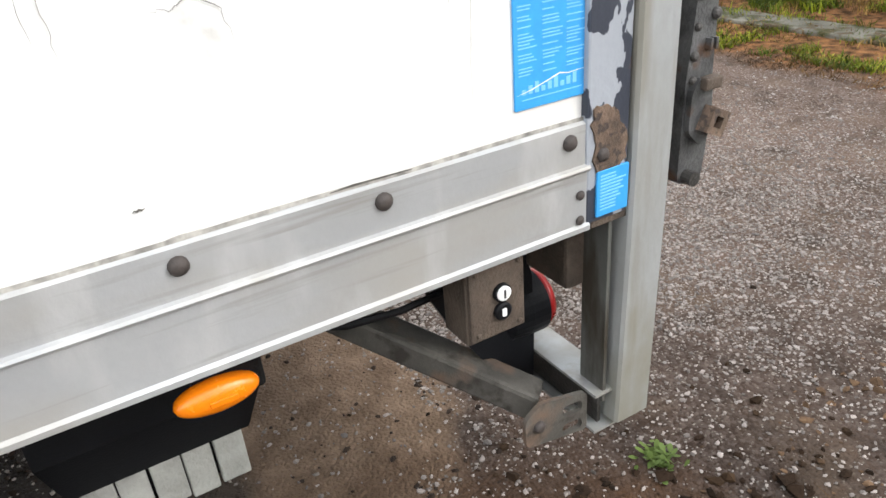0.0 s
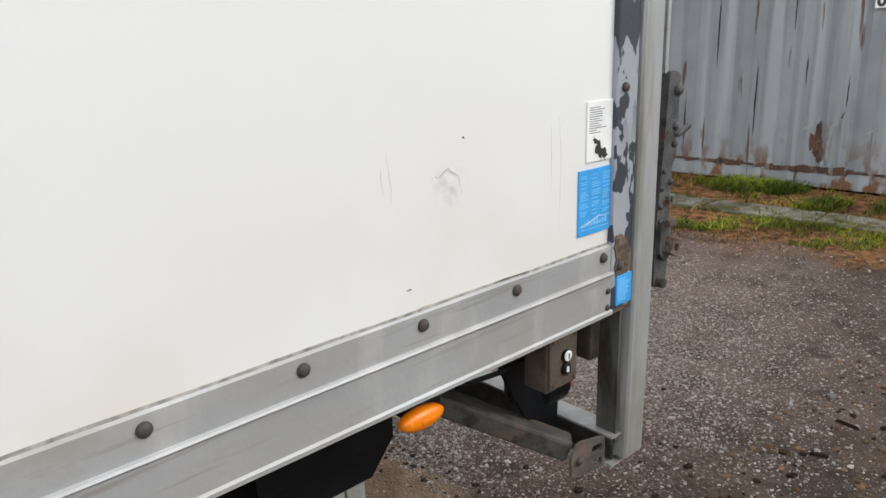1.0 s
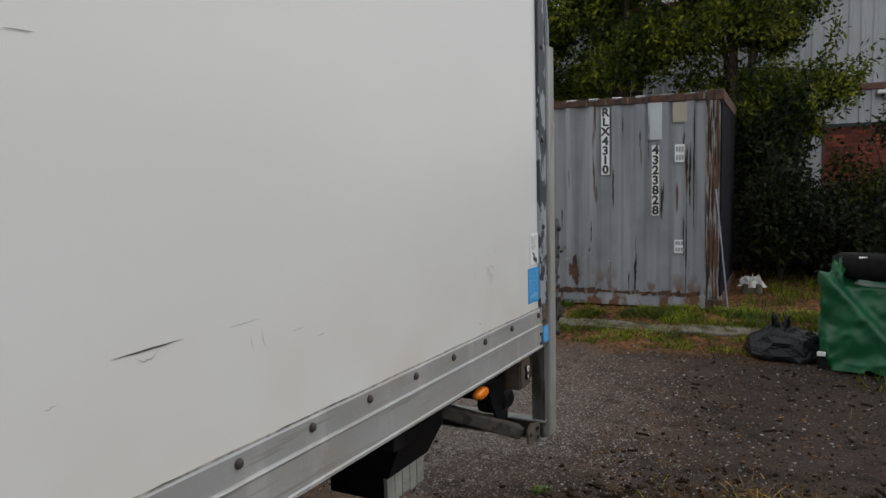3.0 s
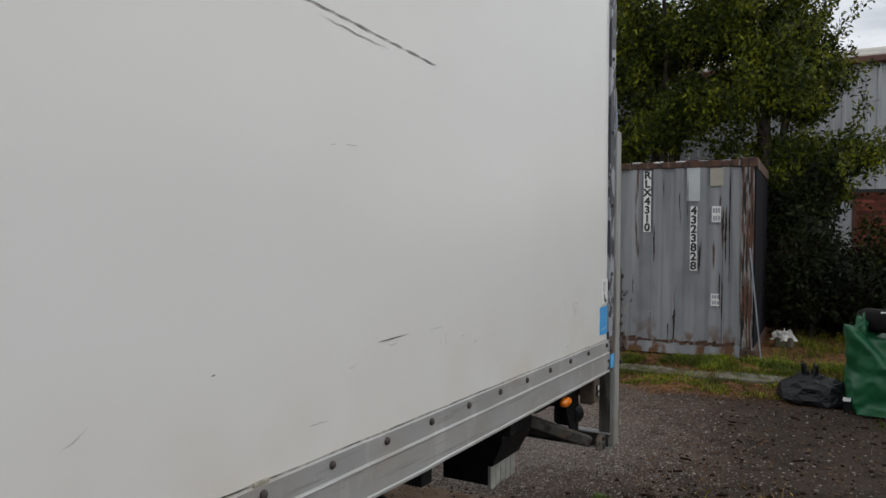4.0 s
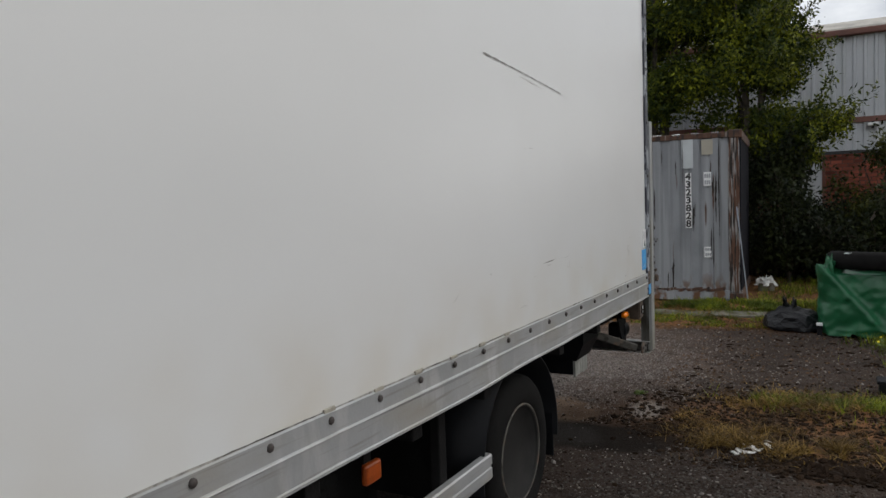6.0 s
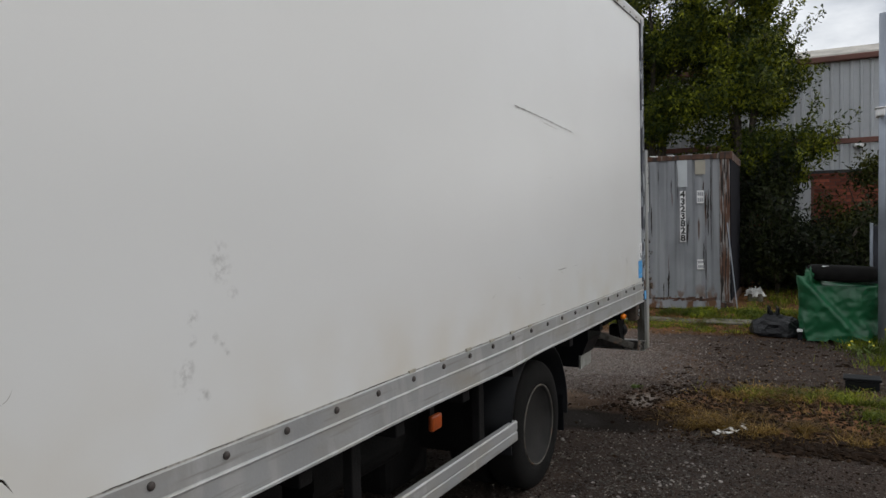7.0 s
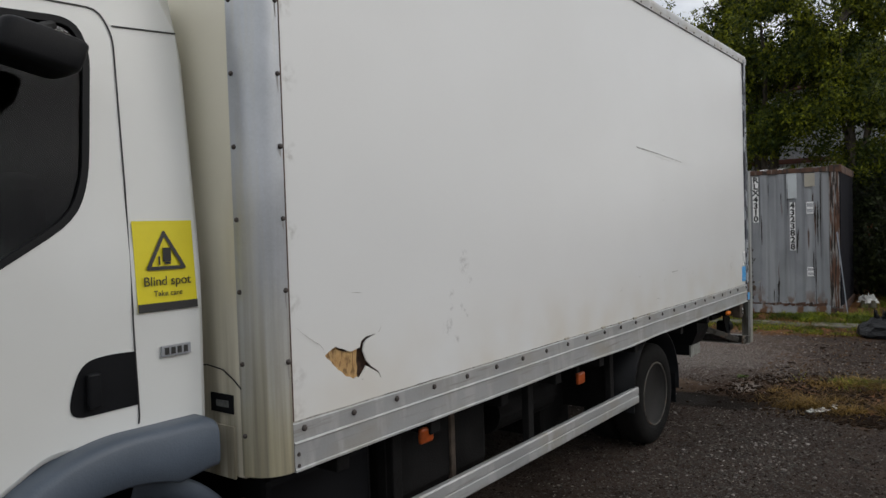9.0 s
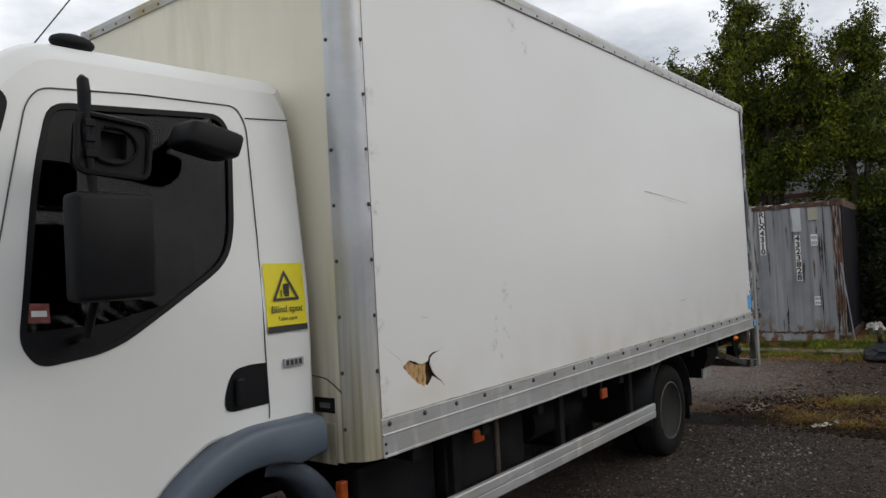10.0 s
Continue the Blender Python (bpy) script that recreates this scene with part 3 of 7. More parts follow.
crack([(-2.185, 1.322), (-2.165, 1.312), (-2.14, 1.314), (-2.128, 1.325)], 0.0024, M_SCUFF, "curled scuff under the scratch", 0.002, name="scratch")
crack([(-4.857, 3.231), (-4.81, 3.195), (-4.766, 3.183)], 0.004, M_SCUFF, "faint scrape near the top rail", 0.004, name="scrape")
crack([(-0.605, 1.3), (-0.58, 1.298), (-0.557, 1.311), (-0.532, 1.293), (-0.523, 1.258)], 0.0017, M_DUSTMARK, "star-shaped crack", 0.002)
crack([(-0.700, 1.359), (-0.695, 1.322), (-0.692, 1.264)], 0.0011, M_SCUFF, "upright hairline crack", 0.002)
crack([(-0.713, 1.334), (-0.71, 1.284)], 0.0009, M_SCUFF, "upright hairline crack", 0.002)
crack([(-0.237, 1.384), (-0.228, 1.286), (-0.234, 1.117)], 0.0011, M_SCUFF, "upright hairline crack", 0.001)
crack([(-0.262, 1.364), (-0.258, 1.224)], 0.0009, M_SCUFF, "upright hairline crack", 0.001)
crack([(-0.52, 1.364), (-0.513, 1.361)], 0.004, M_SCRATCH, "small dark chip", 0.001)
crack([(-0.67, 1.103), (-0.655, 1.104)], 0.003, M_SCRATCH, "small dark chip", 0.001, name="scratch")
crack([(-0.645, 1.061), (-0.605, 1.063)], 0.0025, M_SCUFF, "dark chip above the rail", 0.001, name="scratch")

# the rest of the body
part("far_panel", cube(-6.16, 0.0, BOX_W - 0.03, BOX_W, RAIL_LO, BOX_TOP - 0.03), M_PANEL, truck)
part("roof_panel", cube(BOX_FRONT + 0.05, BOX_REAR - 0.02, 0.03, BOX_W - 0.03, BOX_TOP - 0.03, BOX_TOP - 0.005), M_PANEL, truck)
part("load_floor", cube(BOX_FRONT + 0.05, 0.0, 0.03, BOX_W - 0.03, RAIL_LO + 0.02, RAIL_LO + 0.1), M_CHASSIS, truck)
front_wall = part("front_wall", cube(BOX_FRONT, BOX_FRONT + 0.03, 0.12, BOX_W - 0.1, 0.87, BOX_TOP - 0.03), M_CREAM, truck, "cream glass-fibre front wall of the box")
part("rear_door", cube(-0.03, 0.0, 0.06, BOX_W - 0.06, RAIL_LO, BOX_TOP - 0.05), M_PANEL, truck)

# lower side rail: recessed bead between two bands
prof = [(0.03, RAIL_HI), (-0.004, RAIL_HI), (-0.010, RAIL_HI - 0.004), (-0.010, RAIL_MID + 0.006), (-0.016, RAIL_MID + 0.004), (-0.018, RAIL_MID), (-0.016, RAIL_MID - 0.004),
        (-0.013, RAIL_MID - 0.006), (-0.013, RAIL_LO + 0.012), (-0.018, RAIL_LO + 0.008), (-0.018, RAIL_LO), (0.03, RAIL_LO)]
bm = bmesh.new()
rows = []
for i in range(61):
    x = -6.145 + 6.105 * i / 60
    dip = -0.010 * math.exp(-((x + 3.0) / 0.35) ** 2) + 0.004 * math.sin(x * 4.2) * (1 if -4.46 < x < -1.9 else 0.2)
    rows.append([bm.verts.new((x, y - 0.4 * dip if y < 0 else y, z + (dip if z < RAIL_MID else 0.35 * dip))) for y, z in prof])
for a, b in zip(rows, rows[1:]):
    for k in range(len(prof)):
        bm.faces.new((a[k], a[(k + 1) % len(prof)], b[(k + 1) % len(prof)], b[k]))
bm.faces.new(rows[0])
bm.faces.new(rows[-1])
rail = part("lower_rail", bm, M_ALU, truck, "scuffed aluminium lower side rail")
bolt_me = dome_mesh("rail_bolt", 0.0125, 0.009, M_BOLT)
for k in range(24):
    place("bolt", bolt_me, rail, -0.076 if k == 0 else -0.1203 - 0.2597 * k, -0.010, 1.031)
for x in (-6.128, -0.058):
    for z in (0.902, 0.944):
        place("bolt", bolt_me, rail, x, -0.014, z, s=0.62)
seal = part("rail_sealant", ribbon(bmesh.new(), [(-6.14 + 0.1 * k, RAIL_HI + 0.003 + 0.001 * math.sin(k * 1.7)) for k in range(62)], 0.006, -0.005, taper=False), M_SCUFF, rail, "grey sealant line along the rail")
for k in range(22):
    x = rng.uniform(-6.06, -0.2)
    part("grime_mark", ribbon(bmesh.new(), [(x, RAIL_HI + 0.004), (x + 0.03, RAIL_HI + 0.0055), (x + rng.uniform(0.06, 0.14), RAIL_HI + 0.004)], 0.0035, -0.0062), M_SCRATCH, rail)

for k in range(10, 16):
    x = -0.1203 - 0.2597 * k + 0.004 * math.sin(k * 2.3)
    part("sealant_lump", cube(x - 0.026, x + 0.028, -0.0095, -0.001, RAIL_HI - 0.004, RAIL_HI + 0.010 + 0.003 * math.sin(k * 3.1), 0.003), M_LUMP, rail, "lump of old tan sealant over a bolt" if k == 10 else "")

# top rail: rounded
bm = bmesh.new()
arc = [(0.0 - 0.012, BOX_TOP - 0.10), (-0.012, BOX_TOP - 0.05)] + [(0.043 - 0.055 * math.cos(a), BOX_TOP - 0.05 + 0.055 * math.sin(a)) for a in (0.3, 0.7, 1.1, 1.57)] + [(0.10, BOX_TOP + 0.005), (0.10, BOX_TOP - 0.02), (0.01, BOX_TOP - 0.10)]
extrude(bm, arc, -6.19, BOX_REAR, "x")
top_rail = part("top_rail", bm, M_ALU, truck, "aluminium top edge rail")
small_bolt = dome_mesh("small_bolt", 0.008, 0.006, M_RUST, sides=8)
for k in range(31):
    place("rivet", small_bolt, top_rail, -6.06 + 0.195 * k, -0.012, BOX_TOP - 0.085)
far_arc = [(BOX_W - y, z) for y, z in arc]
part("far_top_rail", extrude(bmesh.new(), far_arc, -6.19, BOX_REAR, "x"), M_ALU, truck)
# front top rail across
bm = bmesh.new()
arc2 = [(BOX_FRONT - 0.012 - x, z) for x, z in ((0.0, BOX_TOP - 0.09), (0.0, BOX_TOP - 0.05), (-0.015, BOX_TOP - 0.015), (-0.05, BOX_TOP + 0.004), (-0.1, BOX_TOP + 0.004), (-0.03, BOX_TOP - 0.09))]
extrude(bm, arc2, 0.1, BOX_W - 0.1, "y")
front_rail = part("front_top_rail", bm, M_ALU_DIRTY, truck, "stained aluminium rail along the top of the front wall")
for k in range(14):
    place("rivet", small_bolt, front_rail, BOX_FRONT - 0.012, 0.2 + 0.155 * k, BOX_TOP - 0.07, rz=-90)


# quarter-round front corner posts
def corner_post(y0, sgn):
    pts = [(-6.148, y0 - 0.012 * sgn)]
    pts += [(-6.16 - 0.112 * math.sin(a), y0 + sgn * (0.1 - 0.112 * math.cos(a))) for a in [math.pi / 2 * k / 30 for k in range(31)]]
    pts += [(BOX_FRONT - 0.012, y0 + 0.118 * sgn), (BOX_FRONT, y0 + 0.118 * sgn)]
    pts += [(-6.16 - 0.1 * math.sin(a), y0 + sgn * (0.1 - 0.1 * math.cos(a))) for a in [math.pi / 2 * (30 - k) / 30 for k in range(31)]]
    pts += [(-6.148, y0)]
    return extrude(bmesh.new(), pts, 0.885, BOX_TOP - 0.02, "z")


post = part("front_corner_post", corner_post(0.0, 1), M_POST, truck, "quarter-round front corner post, silver stained yellow", smooth=False)
part("far_corner_post", corner_post(BOX_W, -1), M_POST, truck)
post_bolt = dome_mesh("post_bolt", 0.009, 0.010, M_BOLT)
for k in range(10):
    z = 1.030 + 0.2545 * k
    if k:
        place("bolt", post_bolt, post, -6.160, -0.012, z, s=rng.uniform(0.95, 1.12))
        part("rust_run", ribbon(bmesh.new(), [(-6.160, z - 0.004), (-6.161, z - 0.025), (-6.159, z - rng.uniform(0.035, 0.07))], 0.007, -0.0132), M_DUSTMARK, post)
    place("bolt", post_bolt, post, BOX_FRONT - 0.011, 0.098, z, rz=-90)
part("post_seal", ribbon(bmesh.new(), [(-6.140, RAIL_HI + 0.002 + 0.0925 * k) for k in range(25)], 0.011, -0.004, taper=False), M_TEAR, post, "dark joint beside the post")
part("front_kick_panel", cube(BOX_FRONT - 0.008, BOX_FRONT + 0.0, 0.17, BOX_W - 0.17, 0.86, 1.05), M_CREAM, truck, "dirty cream strip along the foot of the front wall")
M_PLATEPRINT = material("worn_plate_print", (0.16, 0.165, 0.16), 0.6, vary=0.3, size=0.02, fine=0.004, bump=0)
plate = part("maker_plate", cube(BOX_FRONT - 0.006, BOX_FRONT, 0.17, 0.30, 1.095, 1.165, 0.002), M_BLACK, front_wall, "small dark maker's plate")
part("plate_print", cube(BOX_FRONT - 0.008, BOX_FRONT - 0.005, 0.195, 0.265, 1.118, 1.142), M_PLATEPRINT, plate)
bm = bmesh.new()
tube(bm, [(BOX_FRONT - 0.01, 0.42, 1.25), (BOX_FRONT - 0.014, 0.30, 1.267), (BOX_FRONT - 0.013, 0.21, 1.256), (BOX_FRONT - 0.014, 0.15, 1.225), (BOX_FRONT - 0.013, 0.11, 1.195)], 0.0026, 6)
part("loose_cable", bm, M_BLACK, front_wall, "loose black cable on the front wall")

M_RUSTPATCH = material("blotched_rust", (0.17, 0.115, 0.08), 0.9, vary=0.3, size=0.03, fine=0.004, bump=0.6)
mask_layer(M_RUSTPATCH, (0.055, 0.04, 0.033), 60.0, 0.52, 0.6, rough=0.95)
# rear frame post with flaking paint
rear_post = part("rear_post", cube(-0.046, 0.037, -0.014, 0.07, RAIL_LO + 0.005, BOX_TOP - 0.06, 0.004), M_FLAKE, truck, "rear frame post with flaking grey paint over dark metal")
part("rear_header", cube(-0.03, BOX_REAR, 0.02, BOX_W - 0.02, BOX_TOP - 0.16, BOX_TOP - 0.01, 0.004), M_FLAKE, truck)
part("far_rear_post", cube(-0.035, 0.046, BOX_W - 0.07, BOX_W + 0.014, RAIL_LO, BOX_TOP - 0.06, 0.004), M_FLAKE, truck)
bm = filled(bmesh.new(), [torn(-0.006, 1.017, 0.034, 0.060, 30, 21, 0.16)], lambda x, z: (x, -0.0175, z))
g = bmesh.ops.extrude_face_region(bm, geom=bm.faces[:])
for v in g["geom"]:
    if isinstance(v, bmesh.types.BMVert):
        v.co.y = -0.013
part("rust_patch", bm, M_RUSTPATCH, rear_post, "brown rusted plate with ragged edge")
for z in (1.0, 1.42, 1.8, 2.2, 2.6, 3.0):
    place("bolt", bolt_me, rear_post, -0.018, -0.0165, z, s=0.9)
part("panel_edge_strip", cube(-0.041, -0.034, -0.006, 0.02, RAIL_HI, BOX_TOP - 0.08, 0.001), M_RUST, rear_post, "brown rusted edge of the panel")

# stickers by the rear post
stk = part("blue_sticker", cube(-0.166, -0.038, -0.004, 0.0, 1.096, 1.247, 0.001), M_BLUE, side_panel, "blue printed notice sticker")
bm = bmesh.new()
r2 = random.Random(8)
for c in range(3):
    z = 1.233
    while z > 1.141:
        x0 = -0.160 + c * 0.041
        box(bm, x0, x0 + r2.uniform(0.018, 0.035), -0.0046, -0.0041, z, z + 0.0016)
        z -= r2.choice((0.0045, 0.0045, 0.009))
box(bm, -0.155, -0.05, -0.0046, -0.0041, 1.109, 1.1105)
for k in range(9):
    box(bm, -0.155 + 0.011 * k, -0.148 + 0.011 * k, -0.0046, -0.0041, 1.117, 1.124 + 0.004 * (k % 3))
part("fine_print", bm, M_PALE, stk, "rows of pale blue fine print")
part("crease", ribbon(bmesh.new(), [(-0.164, 1.118), (-0.14, 1.122), (-0.11, 1.130), (-0.09, 1.136), (-0.075, 1.133), (-0.045, 1.135)], 0.002, -0.0048), M_PAPER, stk, "white crease across the sticker")
stk = part("white_sticker", cube(-0.140, -0.042, -0.004, 0.0, 1.262, 1.396, 0.001), M_PAPER, side_panel, "white data sticker with torn dark patch")
bm = bmesh.new()
for k in range(12):
    x0 = -0.133
    box(bm, x0, x0 + r2.uniform(0.025, 0.075), -0.0046, -0.0041, 1.326 + 0.005 * k, 1.3282 + 0.005 * k)
part("fine_print", bm, M_GREYINK, stk, "rows of grey fine print")
bm = filled(bmesh.new(), [torn(-0.09, 1.288, 0.026, 0.016, 26, 3, 0.5)], lambda x, z: (x, -0.0047, z))
part("torn_patch", bm, M_INK, stk, "dark torn patch")
stk = part("blue_label", cube(-0.028, 0.036, -0.0185, -0.0140, 0.898, 0.974, 0.001), M_BLUE, rear_post, "small blue printed label")
bm = bmesh.new()
for k in range(11):
    box(bm, -0.022, -0.022 + r2.uniform(0.03, 0.052), -0.0192, -0.0184, 0.908 + 0.0056 * k, 0.9105 + 0.0056 * k)
part("fine_print", bm, M_PALE, stk, "rows of pale fine print")
part("label_bracket", cube(-0.034, 0.04, -0.0135, 0.02, 0.878, 0.9, 0.002), M_RUST, rear_post, "rusted bracket under the label")

# ----- tail lift -----
M_ARM = material("weathered_steel", (0.108, 0.100, 0.086), 0.726, metal=0.2, vary=0.25, size=0.08, fine=0.006, bump=0.3)
mask_layer(M_ARM, (0.15, 0.10, 0.07), 9.0, 0.54, 0.66, rough=0.9)
mask_layer(M_ARM, (0.045, 0.038, 0.032), 16.0, 0.55, 0.64, rough=0.8, seed=3.0)
M_COLUMN = material("dull_aluminium", (0.36, 0.37, 0.37), 0.5, metal=0.25, vary=0.08, size=0.3, fine=0.01, bump=0.06)
mask_layer(M_COLUMN, (0.20, 0.18, 0.13), 7.0, 0.56, 0.74, rough=0.7, stretch=(2, 2, 0.25), seed=3.7)
mask_layer(M_COLUMN, (0.24, 0.235, 0.20), 5.0, 0.50, 0.66, rough=0.6, stretch=(1.5, 1.5, 0.4), where=("Z", 0.85, 0.62), seed=1.9)
mask_layer(M_COLUMN, (0.24, 0.23, 0.20), 5.0, 0.5, 0.75, rough=0.65, stretch=(2, 2, 0.5))
mask_layer(M_COLUMN, (0.20, 0.18, 0.13), 7.0, 0.40, 0.75, rough=0.7, stretch=(1, 1, 0.6), where=("Z", 1.02, 0.55))
prof = [(0.0, 0.066), (0.0, 0.0), (0.005, -0.006), (0.077, -0.006), (0.083, 0.0), (0.083, 0.04), (0.075, 0.04), (0.075, 0.004), (0.010, 0.004), (0.010, 0.066)]
bm, rows = bmesh.new(), []
for z in (0.452, 0.6, 0.75, 0.88, 0.98, 1.06, 1.5, 2.215):
    lean = -0.010 * max(0.0, (0.98 - z) / 0.5) ** 1.2
    rows.append([bm.verts.new((0.041 + lean + x, -0.018 + y, z)) for x, y in prof])
for a, b in zip(rows, rows[1:]):
    for k in range(len(prof)):
        bm.faces.new((a[k], a[(k + 1) % len(prof)], b[(k + 1) % len(prof)], b[k]))
bm.faces.new(rows[0])
bm.faces.new(rows[-1])
# Web coloured darker than the column, with grime streaks over it.
M_WEB = material("grimy_web", (0.11, 0.11, 0.10), 0.6, metal=0.2, vary=0.15, size=0.15, fine=0.01, bump=0.1)
mask_layer(M_WEB, (0.04, 0.032, 0.022), 8.0, 0.50, 0.62, rough=0.8, stretch=(2, 2, 0.35), seed=6.1)
col = part("tail_lift_column", bm, M_COLUMN, truck, "tall aluminium tail-lift column, bent at the foot")
part("column_web", cube(0.012, 0.020, -0.004, 0.058, 0.50, RAIL_LO, 0.001), M_WEB, col, "dark inner web of the column with grime streaks")
part("column_slider", cube(0.056, 0.11, 0.012, 0.05, 1.0, 2.1), M_GREASE, col)
part("white_tag", cube(0.125, 0.131, -0.02, 0.0, 1.726, 1.886), M_PAPER, col, "white tag on the column")
beam = part("underrun_beam", extrude(bmesh.new(), [(-0.008, 0.436), (0.062, 0.436), (0.062, 0.526), (-0.008, 0.526), (-0.008, 0.520), (0.056, 0.520), (0.056, 0.442), (-0.008, 0.442)], -0.008, 2.326, "y"), M_COLUMN, truck, "aluminium underrun beam with open end")
part("beam_web", cube(0.008, 0.016, 0.004, 2.326, 0.448, 0.519), M_GREASE, beam)
# bracket with two slots
out = round_loop([(-0.150, 0.462), (-0.010, 0.436), (-0.010, 0.524), (-0.115, 0.548), (-0.152, 0.524)], 0.012, 3)
slots = [round_loop([(-0.068, zz), (-0.022, zz - 0.004), (-0.022, zz + 0.02), (-0.068, zz + 0.024)], 0.011, 4) for zz in (0.492, 0.450)]
bm = filled(bmesh.new(), [out] + slots, lambda x, z: (x, 0.012, z))
g = bmesh.ops.extrude_face_region(bm, geom=bm.faces[:])
for v in g["geom"]:
    if isinstance(v, bmesh.types.BMVert):
        v.co.y = 0.022
brk = part("slotted_bracket", bm, M_ARM, truck, "dark steel bracket with two slots")
place("bolt", bolt_me, brk, -0.122, 0.012, 0.500)


def bar(a, b, w, h, name, mat, parent, label=""):
    """A flat bar from a to b, w across and h high."""
    a, b = Vector(a), Vector(b)
    d = b - a
    m = Matrix.Translation((a + b) / 2) @ d.to_track_quat("X", "Z").to_matrix().to_4x4()
    return part(name, cube(-d.length / 2, d.length / 2, -w / 2, w / 2, -h / 2, h / 2, min(w, h) * 0.15, m), mat, parent, label)


bar((-0.07, 0.085, 0.485), (-0.66, 0.74, 0.825), 0.065, 0.060, "lift_arm", M_ARM, truck, "dirty steel lift arm")
bar((0.0, 0.055, 0.806), (0.0, 0.926, 0.806), 0.05, 0.16, "rear_cross_member", M_RUST, truck, "rusty cross member")
part("lamp_mount", extrude(bmesh.new(), [(-0.26, 0.886), (-0.06, 0.886), (-0.012, 0.70), (-0.010, 0.56), (-0.014, 0.445), (-0.05, 0.455), (-0.119, 0.536), (-0.189, 0.645), (-0.234, 0.735)], 0.17, 0.182, "y"), M_BLACK, truck, "black lamp mounting plate")
bm = bmesh.new()
sw = part("switch_box", cube(-0.260, -0.151, 0.007, 0.075, 0.738, 0.880, 0.004), M_RUST, truck, "rusty steel tail-lift switch box")
part("switch_cover", cube(-0.256, -0.155, 0.000, 0.009, 0.744, 0.876, 0.004), M_RUST, sw)
for x, z, r in ((-0.200, 0.821, 0.0155), (-0.200, 0.788, 0.0155)):
    part("switch_bezel", lathe(bmesh.new(), [(r, 0), (r, -0.006), (r * 0.8, -0.008)], (x, 0.000, z), 18), M_BLACK, sw, "black switch bezel")
part("switch_button", lathe(bmesh.new(), [(0.0125, 0), (0.0125, -0.003), (0.010, -0.004)], (-0.200, -0.007, 0.822), 18), M_PAPER, sw, "round white switch button")
part("button_mark", cube(-0.2015, -0.1985, -0.0125, -0.0108, 0.815, 0.829), M_INK, sw)
part("button_mark", cube(-0.204, -0.196, -0.0095, -0.0075, 0.781, 0.795, 0.002), M_PAPER, sw)
for x in (-0.244, -0.167):
    for z in (0.757, 0.866):
        place("screw", small_bolt, sw, x, -0.001, z, s=0.6)
lamp = part("round_rear_lamp", lathe(bmesh.new(), [(0.05, 0.0), (0.062, 0.01), (0.066, 0.05), (0.066, 0.09)], (0, 0, 0), 28), M_BLACK, truck, "round rear lamp with red lens")
lens = part("red_lens", lathe(bmesh.new(), [(0.063, 0.091), (0.058, 0.108), (0.03, 0.118)], (0, 0, 0), 28), M_RED, lamp, "red lens", True)
LM = Matrix.Translation((-0.072, 0.215, 0.615)) @ Matrix.Rotation(radians(-90), 4, "Z") @ Matrix.Scale(1.0, 4)
lamp.data.transform(LM)
lens.data.transform(LM)
bm = bmesh.new()
tube(bm, [(-0.50, 0.10, 0.826), (-0.42, 0.09, 0.801), (-0.33, 0.09, 0.791), (-0.24, 0.09, 0.796)], 0.006, 6)
part("lamp_cable", bm, M_BLACK, truck)
part("lamp_housing", cube(-0.115, -0.03, 0.184, 0.29, 0.56, 0.68, 0.03), M_BLACK, truck, "black rounded lamp housing")
part("chassis_extension", cube(-0.58, -0.24, 0.186, 0.27, 0.735, 0.88, 0.01), M_CHASSIS, truck, "dark steel chassis extension")

# folded lift platform, seen on edge
plat = part("lift_platform", cube(0.20, 0.235, 0.05, BOX_W - 0.05, 0.976, 1.846, 0.008), M_ALU_DIRTY, truck, "folded aluminium lift platform")
M_HINGE = material("grimy_hinge_steel", (0.125, 0.125, 0.125), 0.55, metal=0.3, vary=0.35, size=0.05, fine=0.006, bump=0.4)
mask_layer(M_HINGE, (0.10, 0.06, 0.04), 14.0, 0.56, 0.64, rough=0.9)
ear = part("platform_hinge", extrude(bmesh.new(), round_loop([(0.166, 0.890), (0.222, 0.884), (0.230, 0.95), (0.226, 1.20), (0.246, 1.23), (0.246, 1.436), (0.198, 1.446), (0.180, 1.20), (0.168, 1.06)], 0.014, 3), 0.0, 0.05, "y"), M_HINGE, truck, "greasy steel hinge with bolts and lever")
lug = dome_mesh("hinge_bolt", 0.014, 0.012, M_GREASE, sides=10)
for x, z, q_ in ((0.182, 1.066, 0.55), (0.181, 1.105, 0.6), (0.184, 1.150, 0.5), (0.190, 1.196, 0.6), (0.222, 1.165, 0.7), (0.230, 1.262, 0.8), (0.232, 1.306, 0.8), (0.235, 1.395, 1.1)):
    place("bolt", lug, ear, x, 0.0, z, s=q_)
part("hinge_cheek", extrude(bmesh.new(), round_loop([(0.170, 0.985), (0.200, 0.955), (0.222, 0.975), (0.218, 1.055), (0.190, 1.075), (0.172, 1.05)], 0.010, 3), -0.012, 0.0, "y"), M_HINGE, ear)
part("hinge_lug", cube(0.188, 0.226, -0.026, -0.004, 1.052, 1.072, 0.004), M_RUST, ear)
nut = [(0.214 + 0.030 * math.cos(a), 0.998 + 0.030 * math.sin(a)) for a in [0.35 + math.pi / 2 * k for k in range(4)]]
nh = [(0.214 + 0.013 * math.cos(a), 0.998 + 0.013 * math.sin(a)) for a in [0.35 + math.pi / 2 * k for k in range(4)]]
bm = filled(bmesh.new(), [nut, nh], lambda x, z: (x, -0.034, z))
g = bmesh.ops.extrude_face_region(bm, geom=bm.faces[:])
